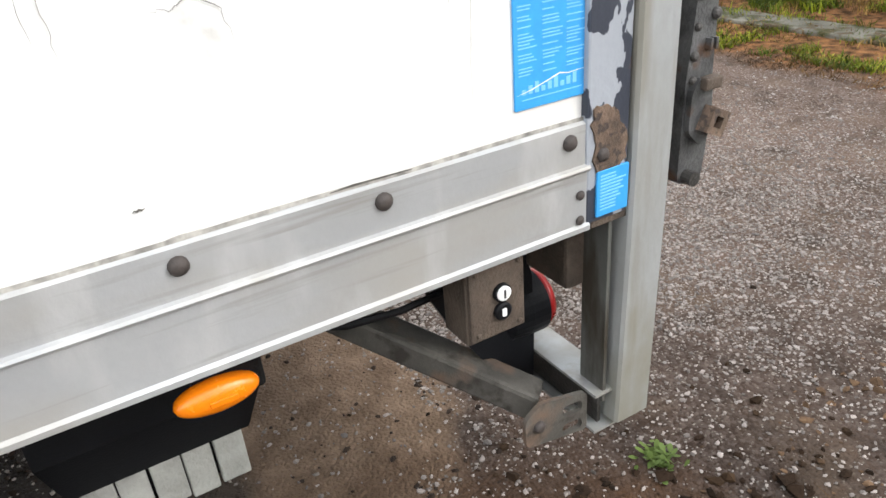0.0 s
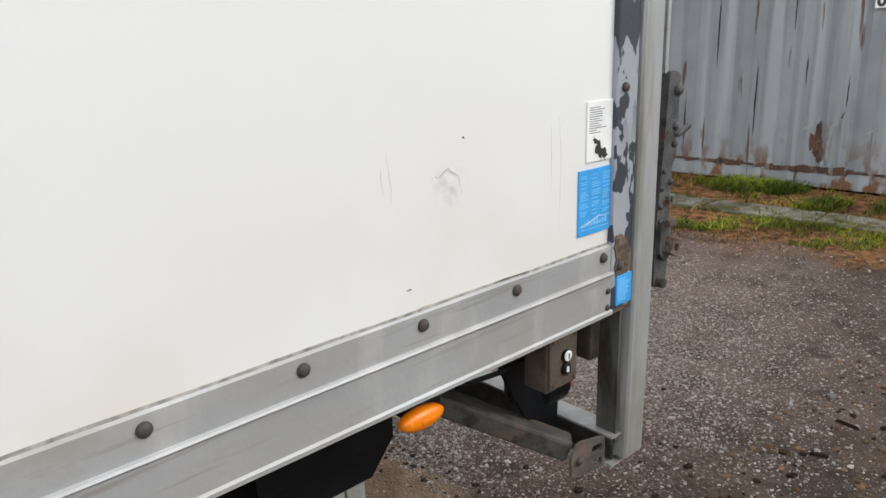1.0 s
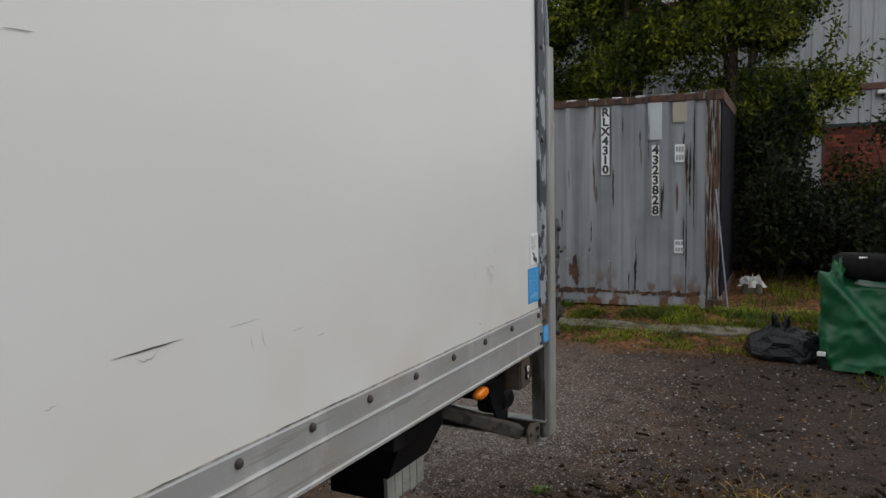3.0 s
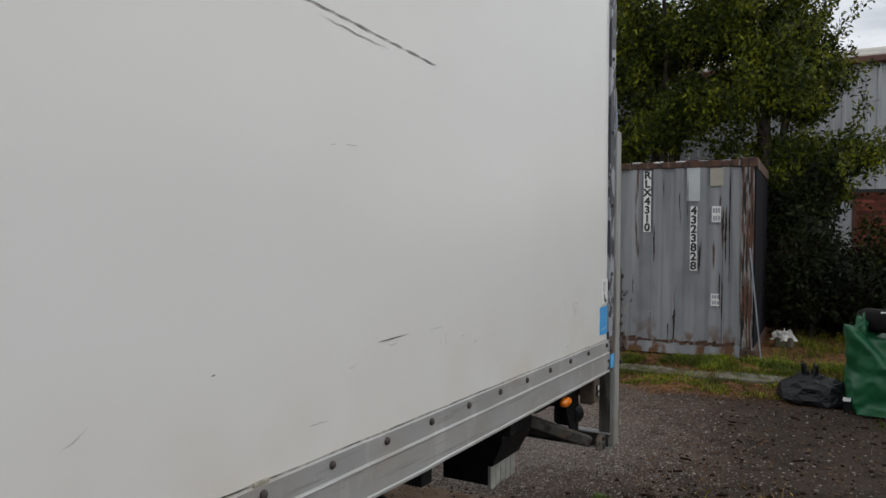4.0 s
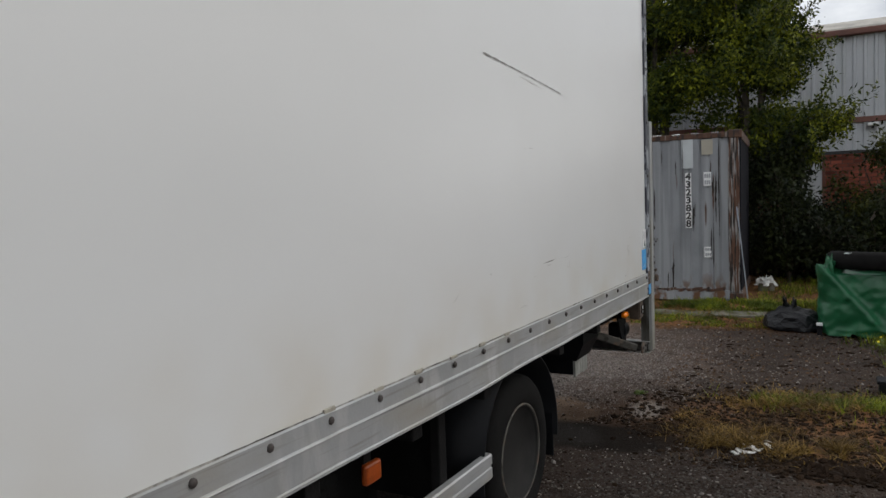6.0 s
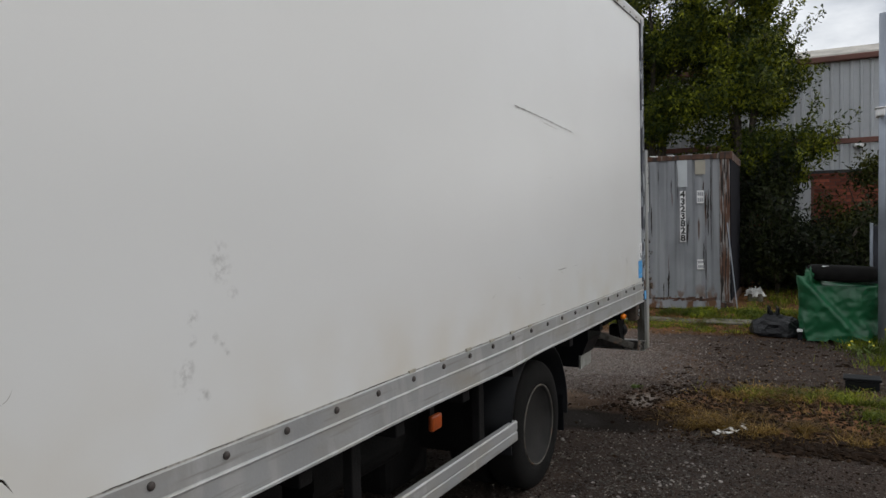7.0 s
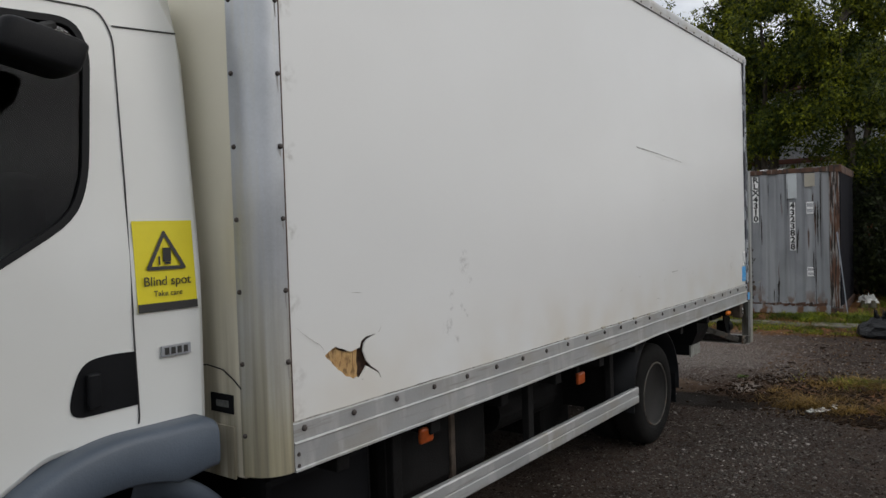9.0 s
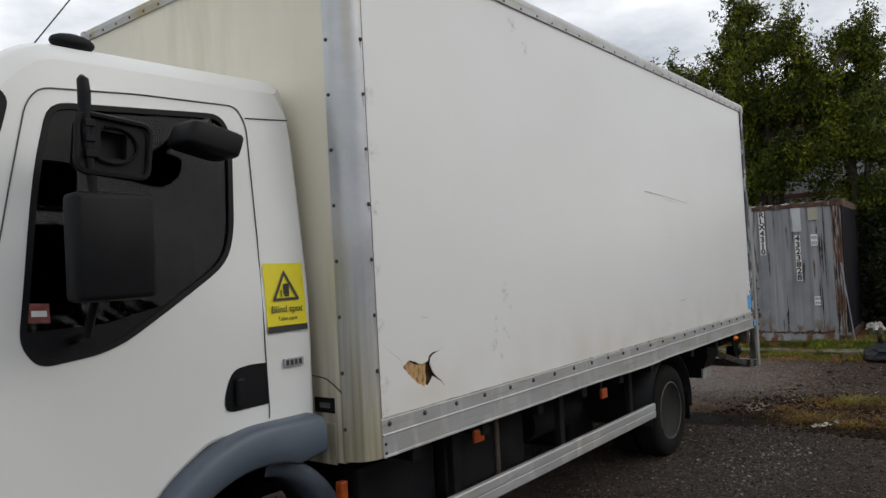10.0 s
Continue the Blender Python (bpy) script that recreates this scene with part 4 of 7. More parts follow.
for v in g["geom"]:
    if isinstance(v, bmesh.types.BMVert):
        v.co.y = -0.004
part("hinge_nut", bm, M_RUSTPATCH, ear, "rusty square hinge nut")
part("lever", cube(0.20, 0.262, -0.03, -0.016, 1.290, 1.302, 0.003, Matrix.Translation((0.23, 0, 1.296)) @ Matrix.Rotation(radians(-18), 4, "Y") @ Matrix.Translation((-0.23, 0, -1.296))), M_GREASE, ear)
part("grease_nipple", cube(0.204, 0.210, -0.012, 0.0, 1.112, 1.130, 0.001), M_HINGE, ear)
part("grease_nipple", cube(0.216, 0.222, -0.012, 0.0, 1.112, 1.130, 0.001), M_HINGE, ear)
part("hinge_pin", tube(bmesh.new(), [(0.186, -0.02, 0.902), (0.186, 0.06, 0.902)], 0.013, 12), M_GREASE, ear)
part("platform_edge", cube(0.19, 0.205, 0.01, 0.05, 1.436, 1.826, 0.003), M_ALU, plat)
bm = bmesh.new()
tube(bm, [(0.19, 0.03, 1.476), (0.192, 0.03, 1.926), (0.19, 0.03, 2.326), (0.16, 0.03, 2.476)], 0.008, 6)
part("lift_pipe", bm, M_GALV, truck)

# amber marker lamps
am = part("amber_marker_lamp", bmesh.new(), M_AMBER, truck, "oval amber side marker lamp")
bm = bmesh.new()
bmesh.ops.create_uvsphere(bm, u_segments=24, v_segments=12, radius=1)
for v in bm.verts:
    v.co = (-0.634 + 0.056 * v.co.x, 0.014 - 0.02 * math.copysign(abs(v.co.y) ** 0.7, v.co.y), 0.829 + 0.0225 * v.co.z)
bm.to_mesh(am.data)
bm.free()
am.data.shade_smooth()
part("lamp_bracket", cube(-0.66, -0.58, 0.022, 0.034, 0.816, 0.888), M_BLACK, am)
part("lens_mark", cube(-0.648, -0.612, -0.0085, -0.005, 0.825, 0.833, 0.001), M_AMBER, am)
for x, z in ((-3.722, 0.768), (-5.300, 0.800)):
    sm = part("amber_marker_lamp", cube(x - 0.046, x + 0.046, 0.045, 0.07, z - 0.036, z + 0.036, 0.010), M_AMBER_DULL, truck, "dull amber side marker lamp")
    part("lamp_bracket", cube(x - 0.02, x + 0.02, 0.072, 0.080, z, 0.896), M_CHASSIS, sm, "dark steel bracket")

# ----- under the box -----
for y in (0.75, 1.55):
    part("chassis_rail", cube(-7.86, -0.15, y, y + 0.08, 0.62, 0.84, 0.01), M_CHASSIS, truck)
for x in (-5.86, -5.26, -4.66, -4.06, -3.46, -2.86, -1.9, -1.2, -0.6):
    part("cross_bearer", cube(x - 0.035, x + 0.035, 0.03, BOX_W - 0.03, 0.80, 0.875, 0.006), M_CHASSIS, truck)
guard = part("side_guard", extrude(bmesh.new(), [(0.060, 0.417), (0.066, 0.410), (0.092, 0.410), (0.092, 0.526), (0.066, 0.526), (0.060, 0.519), (0.060, 0.478), (0.066, 0.473), (0.066, 0.466), (0.060, 0.462)], -5.71, -2.775, "x"), M_ALU, truck, "silver aluminium side guard rail")
for x in (-5.46, -4.28, -3.16):
    part("guard_leg", cube(x - 0.03, x + 0.03, 0.095, 0.14, 0.40, 0.87, 0.006), M_CHASSIS, guard, "dark upright of the side guard")
tank = part("fuel_tank", cube(-5.38, -4.51, 0.24, 0.78, 0.42, 0.82, 0.05), M_CHASSIS, truck, "dark fuel tank")
part("tank_strap", cube(-4.88, -4.84, 0.225, 0.80, 0.41, 0.83, 0.01), M_RUST, tank)
part("battery_box", cube(-6.11, -5.51, 0.20, 0.75, 0.45, 0.80, 0.03), M_BLACK, truck)
part("air_tank", tube(bmesh.new(), [(-4.26, 0.45, 0.62), (-3.56, 0.45, 0.62)], 0.13, 20), M_CHASSIS, truck)
part("splash_panel", cube(-3.12, -3.08, 0.14, 0.9, 0.42, 0.86, 0.005), M_CHASSIS, truck)

# Unseen occluders added to keep the space under the truck dark.
part("far_light_block", cube(-6.06, -3.06, BOX_W - 0.16, BOX_W - 0.13, 0.25, 0.86, 0.01), M_CHASSIS, truck)
part("tail_light_block", cube(-1.7, -0.95, 0.9, 1.9, 0.40, 0.70, 0.06), M_CHASSIS, truck)
part("mid_light_block", cube(-3.46, -3.01, 0.5, 2.2, 0.25, 0.62, 0.04), M_CHASSIS, truck)

# stowage box with a black lid
tool = part("stowage_box", cube(-0.845, -0.575, 0.325, 0.58, 0.425, 0.60, 0.006), M_BLACK, truck, "black-lidded stowage box with weathered slats")
for k in range(5):
    x = -0.850 + 0.056 * k
    part("slat", cube(x, x + 0.0535 - 0.003 * (k % 2), 0.308, 0.325, 0.412 + 0.004 * (k % 3), 0.60, 0.003), M_GREYWOOD, tool, "weathered grey slat" if k == 0 else "")
lid = bmesh.new()
pts_top, pts_bot = [(-0.865, 0.295), (-0.56, 0.295), (-0.56, 0.60), (-0.865, 0.60)], [(-0.885, 0.235), (-0.535, 0.235), (-0.535, 0.64), (-0.885, 0.64)]
vt = [lid.verts.new((x, y, 0.53)) for x, y in pts_top]
vm = [lid.verts.new((x, y, 0.655)) for x, y in pts_bot]
vu = [lid.verts.new((x, y, 0.875)) for x, y in pts_bot]
for a, b in ((vt, vm), (vm, vu)):
    for k in range(4):
        lid.faces.new((a[k], a[(k + 1) % 4], b[(k + 1) % 4], b[k]))
lid.faces.new(vu)
lid.faces.new(vt)
part("lid", lid, M_BLACK, tool, "black plastic lid")


# wheels
def wheel(name, x, y, r, label, steer=False, outer=True):
    w = part(name, lathe(bmesh.new(), [(r * 0.60, 0.03), (r * 0.62, 0.012), (r * 0.70, 0.0), (r * 0.86, 0.002), (r * 0.95, 0.018), (r * 0.985, 0.035), (r, 0.06), (r, 0.17), (r * 0.985, 0.195), (r * 0.93, 0.215), (r * 0.66, 0.22), (r * 0.60, 0.2)], (x, y, r), 56, False), M_RUBBER, truck, label, True)
    rim = part("rim", lathe(bmesh.new(), [(r * 0.615, 0.020), (r * 0.625, 0.012), (r * 0.60, 0.008), (r * 0.575, 0.02), (r * 0.55, 0.05), (r * 0.53, 0.16), (r * 0.44, 0.185), (r * 0.36, 0.17), (r * 0.30, 0.14), (r * 0.29, 0.10), (r * 0.2, 0.095), (r * 0.19, 0.06), (r * 0.05, 0.06)], (x, y, r), 40), M_RIM, w, "grey steel rim", True)
    part("rim_edge", lathe(bmesh.new(), [(r * 0.60, 0.008), (r * 0.615, 0.004), (r * 0.632, 0.008), (r * 0.632, 0.02), (r * 0.60, 0.02)], (x, y, r), 40, False), M_ARM, w, "worn rim edge", True)
    for k in range(8):
        a = 2 * math.pi * k / 8
        place("wheel_nut", lug, rim, x + r * 0.36 * math.cos(a), y + 0.163, r + r * 0.36 * math.sin(a), s=0.8)
    return w


WX, WR = -2.355, 0.39
wheel("wheel", WX, 0.085, WR, "rear wheel with worn black tyre")
wheel("wheel", WX, 0.325, WR, "inner rear wheel with worn black tyre")
wheel("wheel", WX, 2.1, WR, "rear wheel with worn black tyre")
FX = -6.71
wheel("wheel", FX, 0.26, WR, "front wheel with worn black tyre")
wheel("wheel", FX, 1.95, WR, "front wheel with worn black tyre")
part("axle", tube(bmesh.new(), [(WX, 0.3, WR), (WX, 2.2, WR)], 0.07, 12), M_CHASSIS, truck)
# rear mudguard: an open arch over the wheels
bm = bmesh.new()
rows = []
for k in range(19):
    a = radians(-8 + 196 * k / 18)
    rr = 0.475
    rows.append([bm.verts.new((WX + f * math.cos(a), y, WR + 0.02 + f * math.sin(a))) for f, y in ((rr, 0.075), (rr + 0.012, 0.075), (rr + 0.012, 0.62), (rr, 0.62))])
for a, b in zip(rows, rows[1:]):
    for k in range(4):
        bm.faces.new((a[k], a[(k + 1) % 4], b[(k + 1) % 4], b[k]))
part("mudguard", bm, M_BLACK, truck, "black plastic rear mudguard", True)
part("mudflap", cube(WX + 0.47, WX + 0.482, 0.10, 0.60, 0.22, 0.66, 0.004), M_BLACK, truck)

# ---------- the cab ----------
CY0, CY1 = 0.215, 2.225


def side_y(z):
    """The cab's near side leans in above the waist."""
    return CY0 + 0.115 * (math.sqrt((z - 1.62) ** 2 + 0.01) + z - 1.62) / 2


sil = [(-6.342, 1.055), (-6.318, 2.660), (-7.48, 2.632), (-7.71, 2.40), (-8.08, 1.64), (-8.19, 1.32), (-8.19, 0.55), (-7.28, 0.55), (-7.19, 0.86), (-7.08, 0.98), (-6.88, 1.095), (-6.66, 1.065)]
sil = round_loop(sil, [0.045, 0.09, 0.12, 0.1, 0.1, 0.1, 0.06, 0.04, 0.05, 0.08, 0.06, 0.03], 4)
win = round_loop([(-7.592, 1.565), (-7.535, 1.478), (-7.275, 1.504), (-7.05, 1.632), (-6.768, 1.800), (-6.713, 1.93), (-6.666, 2.35), (-6.71, 2.447), (-7.43, 2.395), (-7.505, 2.13)], [0.05, 0.05, 0.10, 0.15, 0.10, 0.08, 0.06, 0.07, 0.07, 0.2], 4)
win = [p for a, b in zip(win, win[1:] + win[:1]) for p in [a] + [tuple(Vector(a).lerp(Vector(b), k / 6)) for k in range(1, 6) if abs(b[1] - a[1]) > 0.2]]
sil = [p for a, b in zip(sil, sil[1:] + sil[:1]) for p in [a] + [tuple(Vector(a).lerp(Vector(b), k / 14)) for k in range(1, 14) if abs(b[1] - a[1]) > 0.4]]
area = sum(sil[i - 1][0] * sil[i][1] - sil[i][0] * sil[i - 1][1] for i in range(len(sil)))
if area < 0:
    sil.reverse()


def soft(p, d):
    """Moves an outline in: more along the roof, where the edge is rounder."""
    wide, slim = offset_loop(p, d), offset_loop(p, d * 0.3)
    return [w if q[1] > 2.47 else s_ for q, w, s_ in zip(p, wide, slim)]


in1, in2 = soft(sil, 0.075), soft(sil, 0.022)
bm = gridded(filled(bmesh.new(), [in1, win], lambda x, z: (x, 0.0, z)), 0.13)
for v in bm.verts:
    v.co.y = side_y(v.co.z)
cab_side = part("cab_side", bm, M_WHITE, truck, "white painted cab side with dark window", True)


def ring_strip(bm, loops):
    rows = [[bm.verts.new((x, f(z), z)) for x, z in lp] for lp, f in loops]
    n = len(rows[0])
    for a, b in zip(rows, rows[1:]):
        for k in range(n):
            bm.faces.new((a[k], a[(k + 1) % n], b[(k + 1) % n], b[k]))
    return rows


bm = bmesh.new()
rows = ring_strip(bm, [(in1, side_y), (in2, lambda z: side_y(z) + (0.022 if z > 2.42 else 0.006)), (sil, lambda z: side_y(z) + (0.075 if z > 2.42 else 0.022)),
                       (sil, lambda z: CY1 + CY0 - side_y(z) - 0.065), (in2, lambda z: CY1 + CY0 - side_y(z) - 0.018), (in1, lambda z: CY1 + CY0 - side_y(z))])
bm.faces.new(rows[-1])
cab_shell = part("cab_shell", bm, M_WHITE, truck, "white cab roof, back and front", True)

bm = filled(bmesh.new(), [offset_loop(win, -0.008)], lambda x, z: (x, side_y(z) + 0.010, z))
g = bmesh.ops.extrude_face_region(bm, geom=bm.faces[:])
for v in g["geom"]:
    if isinstance(v, bmesh.types.BMVert):
        v.co.y += 0.004
pane = part("door_window", bm, M_GLASS, cab_side, "dark tinted door window")
pane.visible_shadow = False
bm = bmesh.new()
fr = [win, offset_loop(win, 0.022)]
if abs(sum(fr[1][i - 1][0] * fr[1][i][1] - fr[1][i][0] * fr[1][i - 1][1] for i in range(len(win)))) > abs(sum(win[i - 1][0] * win[i][1] - win[i][0] * win[i - 1][1] for i in range(len(win)))):
    fr[1] = offset_loop(win, -0.022)
ring_strip(bm, [(fr[0], lambda z: side_y(z) - 0.003), (fr[1], lambda z: side_y(z) - 0.002), (fr[1], lambda z: side_y(z) + 0.012), (fr[0], lambda z: side_y(z) + 0.012)])
part("window_seal", bm, M_BLACK, cab_side, "black rubber window seal")


def seam(points, name="panel_gap", r=0.0026):
    bm = bmesh.new()
    tube(bm, [(x, side_y(z) - 0.0034, z) for x, z in points], r, 6)
    return part(name, bm, M_INK, cab_side, "dark panel gap")


door_top = round_loop([(-6.600, 1.12), (-6.608, 1.47), (-6.596, 1.95), (-6.584, 2.41), (-6.625, 2.492), (-7.09, 2.474), (-7.455, 2.442), (-7.505, 2.38), (-7.585, 2.07), (-7.68, 1.67), (-7.73, 1.0)], 0.04, 3)
seam(door_top[2:-2])
seam([(-6.583, 2.444), (-6.46, 2.454), (-6.345, 2.464)])
# handle in a dark recess
hl = round_loop([(-6.828, 1.245), (-6.785, 1.366), (-6.69, 1.378), (-6.605, 1.374), (-6.602, 1.200), (-6.815, 1.196)], [0.07, 0.08, 0.03, 0.004, 0.004, 0.05], 5)
bm = filled(bmesh.new(), [hl], lambda x, z: (x, side_y(z) - 0.003, z))
hd = part("handle_recess", bm, M_BLACK, cab_side, "black plastic door handle recess")
part("door_handle", cube(-6.775, -6.732, CY0 - 0.026, CY0 - 0.004, 1.22, 1.33, 0.008), M_BLACK, hd, "black door handle")

# yellow warning sticker
SX0, SX1, SZ0, SZ1 = -6.590, -6.366, 1.495, 1.797
SY = CY0 - 0.006


def st_y(z):
    return side_y(z) - 0.006


ys = part("warning_sticker", filled(bmesh.new(), [[(SX0, SZ0), (SX1, SZ0), (SX1, SZ1), (SX0, SZ1)]], lambda x, z: (x, st_y(z), z)), M_YELLOW, cab_side, "yellow blind-spot warning sticker")
part("sticker_foot", filled(bmesh.new(), [[(SX0, SZ0), (SX1, SZ0), (SX1, SZ0 + 0.028), (SX0, SZ0 + 0.028)]], lambda x, z: (x, st_y(z) - 0.0012, z)), M_INK, ys, "black strip")
cx = (SX0 + SX1) / 2
tri_out, tri_in = round_loop([(cx - 0.078, 1.632), (cx + 0.078, 1.632), (cx, 1.769)], 0.012, 3), round_loop([(cx - 0.056, 1.644), (cx + 0.056, 1.644), (cx, 1.743)], 0.006, 3)
part("warning_triangle", filled(bmesh.new(), [tri_out, tri_in], lambda x, z: (x, st_y(z) - 0.0012, z)), M_INK, ys)
bm = bmesh.new()
box(bm, cx - 0.010, cx + 0.020, st_y(1.684) - 0.002, st_y(1.684) - 0.0004, 1.659, 1.706)
box(bm, cx - 0.006, cx + 0.016, st_y(1.654) - 0.002, st_y(1.654) - 0.0004, 1.650, 1.658)
box(bm, cx - 0.028, cx - 0.022, st_y(1.664) - 0.002, st_y(1.664) - 0.0004, 1.649, 1.679)
part("pictogram", bm, M_INK, ys)
UP = Matrix(((1, 0, 0, 0), (0, 0, -1, 0), (0, 1, 0, 0), (0, 0, 0, 1)))
lettering("lettering", "Blind spot", 0.044, M_INK, ys, Matrix.Translation((cx, st_y(1.584) - 0.0012, 1.594)) @ UP)
lettering("lettering", "Take care", 0.027, M_INK, ys, Matrix.Translation((cx, st_y(1.544) - 0.0016, 1.553)) @ UP)
bd = part("model_badge", cube(-6.516, -6.405, CY0 - 0.012, CY0 - 0.002, 1.340, 1.377, 0.002), M_GREYINK, cab_side, "small silver badge with dark marks")
for k in range(4):
    part("badge_mark", cube(-6.506 + 0.024 * k, -6.490 + 0.024 * k, CY0 - 0.0135, CY0 - 0.011, 1.347, 1.370), M_INK, bd)

# wing over the front wheel
N_WING = 26
outer_arc = [(-6.365, 1.105), (-6.395, 1.122)] + [(-6.66 + 0.685 * math.cos(a), 0.44 + 0.685 * math.sin(a)) for a in [radians(92 + 85 * k / (N_WING - 3)) for k in range(N_WING - 2)]]
inner_arc = [(-6.365, 0.945), (-6.40, 0.943)] + [(-6.71 + 0.525 * math.cos(a), 0.44 + 0.525 * math.sin(a)) for a in [radians(68 + 105 * k / (N_WING - 3)) for k in range(N_WING - 2)]]
bm = bmesh.new()
rows = []
for po, pi in zip(outer_arc, inner_arc):
    po, pi = Vector(po), Vector(pi)
    d = (pi - po).normalized()
    prof = [(po, 0.34), (po, 0.16), (po + d * 0.005, 0.140), (po + d * 0.015, 0.128), (po + d * 0.035, 0.119), (po.lerp(pi, 0.5), 0.116), (pi - d * 0.02, 0.119), (pi - d * 0.006, 0.128), (pi, 0.145), (pi, 0.34)]
    rows.append([bm.verts.new((p.x, y, p.y)) for p, y in prof])
for a, b in zip(rows, rows[1:]):
    for k in range(len(a)):
        bm.faces.new((a[k], a[(k + 1) % len(a)], b[(k + 1) % len(a)], b[k]))
bm.faces.new(rows[0])
bm.faces.new(rows[-1])
bmesh.ops.recalc_face_normals(bm, faces=bm.faces[:])
for r_ in (rows[0], rows[-1]):
    for a, b in zip(r_, r_[1:] + r_[:1]):
        bm.edges.get((a, b)).smooth = False
part("front_wing", bm, M_WING, truck, "grey-blue plastic front wing", True)
bm = bmesh.new()
rows = []
for k in range(14):
    a = radians(10 + 72 * k / 13)
    rows.append([bm.verts.new((-6.71 + f * math.cos(a), y, 0.43 + f * math.sin(a))) for f, y in ((0.470, 0.215), (0.540, 0.20), (0.552, 0.215), (0.552, 0.50), (0.48, 0.50))])
for a, b in zip(rows, rows[1:]):
    for k in range(5):
        bm.faces.new((a[k], a[(k + 1) % 5], b[(k + 1) % 5], b[k]))
part("inner_mudguard", bm, M_WING, truck, "grey plastic inner mudguard", True)
part("amber_marker_lamp", cube(-6.285, -6.240, 0.13, 0.17, 0.70, 0.79, 0.008), M_AMBER_DULL, truck, "small amber lamp behind the front wheel")
part("cab_underframe", cube(-8.06, -6.31, 0.75, 1.67, 0.5, 0.9, 0.03), M_CHASSIS, truck)
part("cab_back_void", cube(-6.36, -6.28, 0.5, 1.92, 0.75, 1.07, 0.02), M_CHASSIS, truck)

# windscreen corner and glass
bm = bmesh.new()
ws = [bm.verts.new(p) for p in ((-7.66, 0.345, 2.42), (-7.74, 0.325, 2.22), (-8.05, 0.27, 1.67), (-8.075, 0.42, 1.67), (-8.075, 2.02, 1.67), (-7.72, 1.97, 2.4), (-7.72, 0.50, 2.4))]
bm.faces.new(ws)
part("windscreen", bm, M_BLACK, cab_shell, "dark windscreen")
bm = filled(bmesh.new(), [round_loop([(-7.595, 2.43), (-7.557, 2.385), (-7.592, 2.264), (-7.94, 1.64), (-8.05, 1.64), (-7.66, 2.41)], 0.03, 3)], lambda x, z: (x, side_y(z) - 0.002, z))
part("corner_glass", bm, M_BLACK, cab_side, "dark corner glass")
# interior seen through the window
part("cab_floor_dark", cube(-7.96, -6.46, 0.35, 2.07, 1.22, 1.32), M_BLACK, cab_shell)
part("seat_back", cube(-6.88, -6.71, 0.5, 1.0, 1.32, 1.97, 0.06), M_BLACK, cab_shell)
part("back_trim", cube(-6.46, -6.43, 0.35, 2.07, 1.22, 2.52), M_BLACK, cab_shell)
part("head_lining", cube(-7.46, -6.46, 0.42, 2.02, 2.48, 2.51), M_BLACK, cab_shell)
part("dashboard", cube(-8.01, -7.61, 0.4, 2.02, 1.32, 1.6, 0.05), M_BLACK, cab_shell)
part("far_trim", cube(-7.66, -6.46, 2.08, 2.1, 1.32, 2.47), M_BLACK, cab_shell)

# roof marker lamp
bm = bmesh.new()
bmesh.ops.create_uvsphere(bm, u_segments=20, v_segments=10, radius=1)
for v in bm.verts:
    v.co = (-7.29 + 0.085 * v.co.x, 0.395 + 0.04 * v.co.y, 2.650 + 0.034 * v.co.z)
part("roof_marker_lamp", bm, M_BLACK, cab_shell, "dark roof marker lamp", True)

# mirrors
arm = part("mirror_arm", tube(bmesh.new(), [(-7.452, 0.02, 2.425), (-7.448, 0.015, 2.412), (-7.445, 0.015, 2.37), (-7.445, 0.02, 2.25), (-7.425, 0.02, 2.04), (-7.425, 0.0, 1.77), (-7.425, 0.10, 1.58), (-7.415, 0.22, 1.56)], [0.008, 0.019, 0.021, 0.020, 0.015, 0.015, 0.015, 0.015], 12), M_BLACK, truck, "black mirror arm beside the door", True)
part("arm_stay", tube(bmesh.new(), [(-7.44, 0.03, 2.20), (-7.33, 0.16, 2.21), (-7.22, 0.30, 2.22)], 0.014, 8), M_BLACK, arm, "", True)
# upper frame, its glass gone
o = round_loop([(-7.480, 2.12), (-7.245, 2.105), (-7.225, 2.275), (-7.465, 2.295)], 0.035, 4)
i1 = round_loop([(-7.400, 2.165), (-7.310, 2.16), (-7.305, 2.245), (-7.395, 2.252)], 0.008, 2)
bm = bmesh.new()
filled(bm, [o, i1], lambda x, z: (x, 0.015, z))
g = bmesh.ops.extrude_face_region(bm, geom=bm.faces[:])
for v in g["geom"]:
    if isinstance(v, bmesh.types.BMVert):
        v.co.y = 0.045
mir = part("mirror_frame", bm, M_BLACK, arm, "empty black mirror frame")
# Black sheet added behind the frame to make its opening look dark.
part("dark_opening", filled(bmesh.new(), [o], lambda x, z: (x, 0.060, z)), M_BLACK, mir)
rim_o = round_loop([(-7.487, 2.112), (-7.238, 2.097), (-7.218, 2.282), (-7.472, 2.304)], 0.04, 4)
bm = bmesh.new()
tube(bm, [(x, 0.008, z) for x, z in rim_o] + [(rim_o[0][0], 0.008, rim_o[0][1])], 0.010, 6)
part("frame_rim", bm, M_BLACK, mir)
bm = bmesh.new()
tube(bm, [(-7.355 + 0.085 * math.cos(a), 0.008, 2.205 + 0.062 * math.sin(a)) for a in [radians(-150 + 20 * k) for k in range(14)]], 0.006, 6)
part("broken_ring", bm, M_CHASSIS, mir)
for x, z in ((-7.435, 2.27), (-7.435, 2.22), (-7.435, 2.17)):
    part("clip", cube(x - 0.02, x + 0.015, -0.004, 0.014, z - 0.012, z + 0.012, 0.003), M_BLACK, mir)
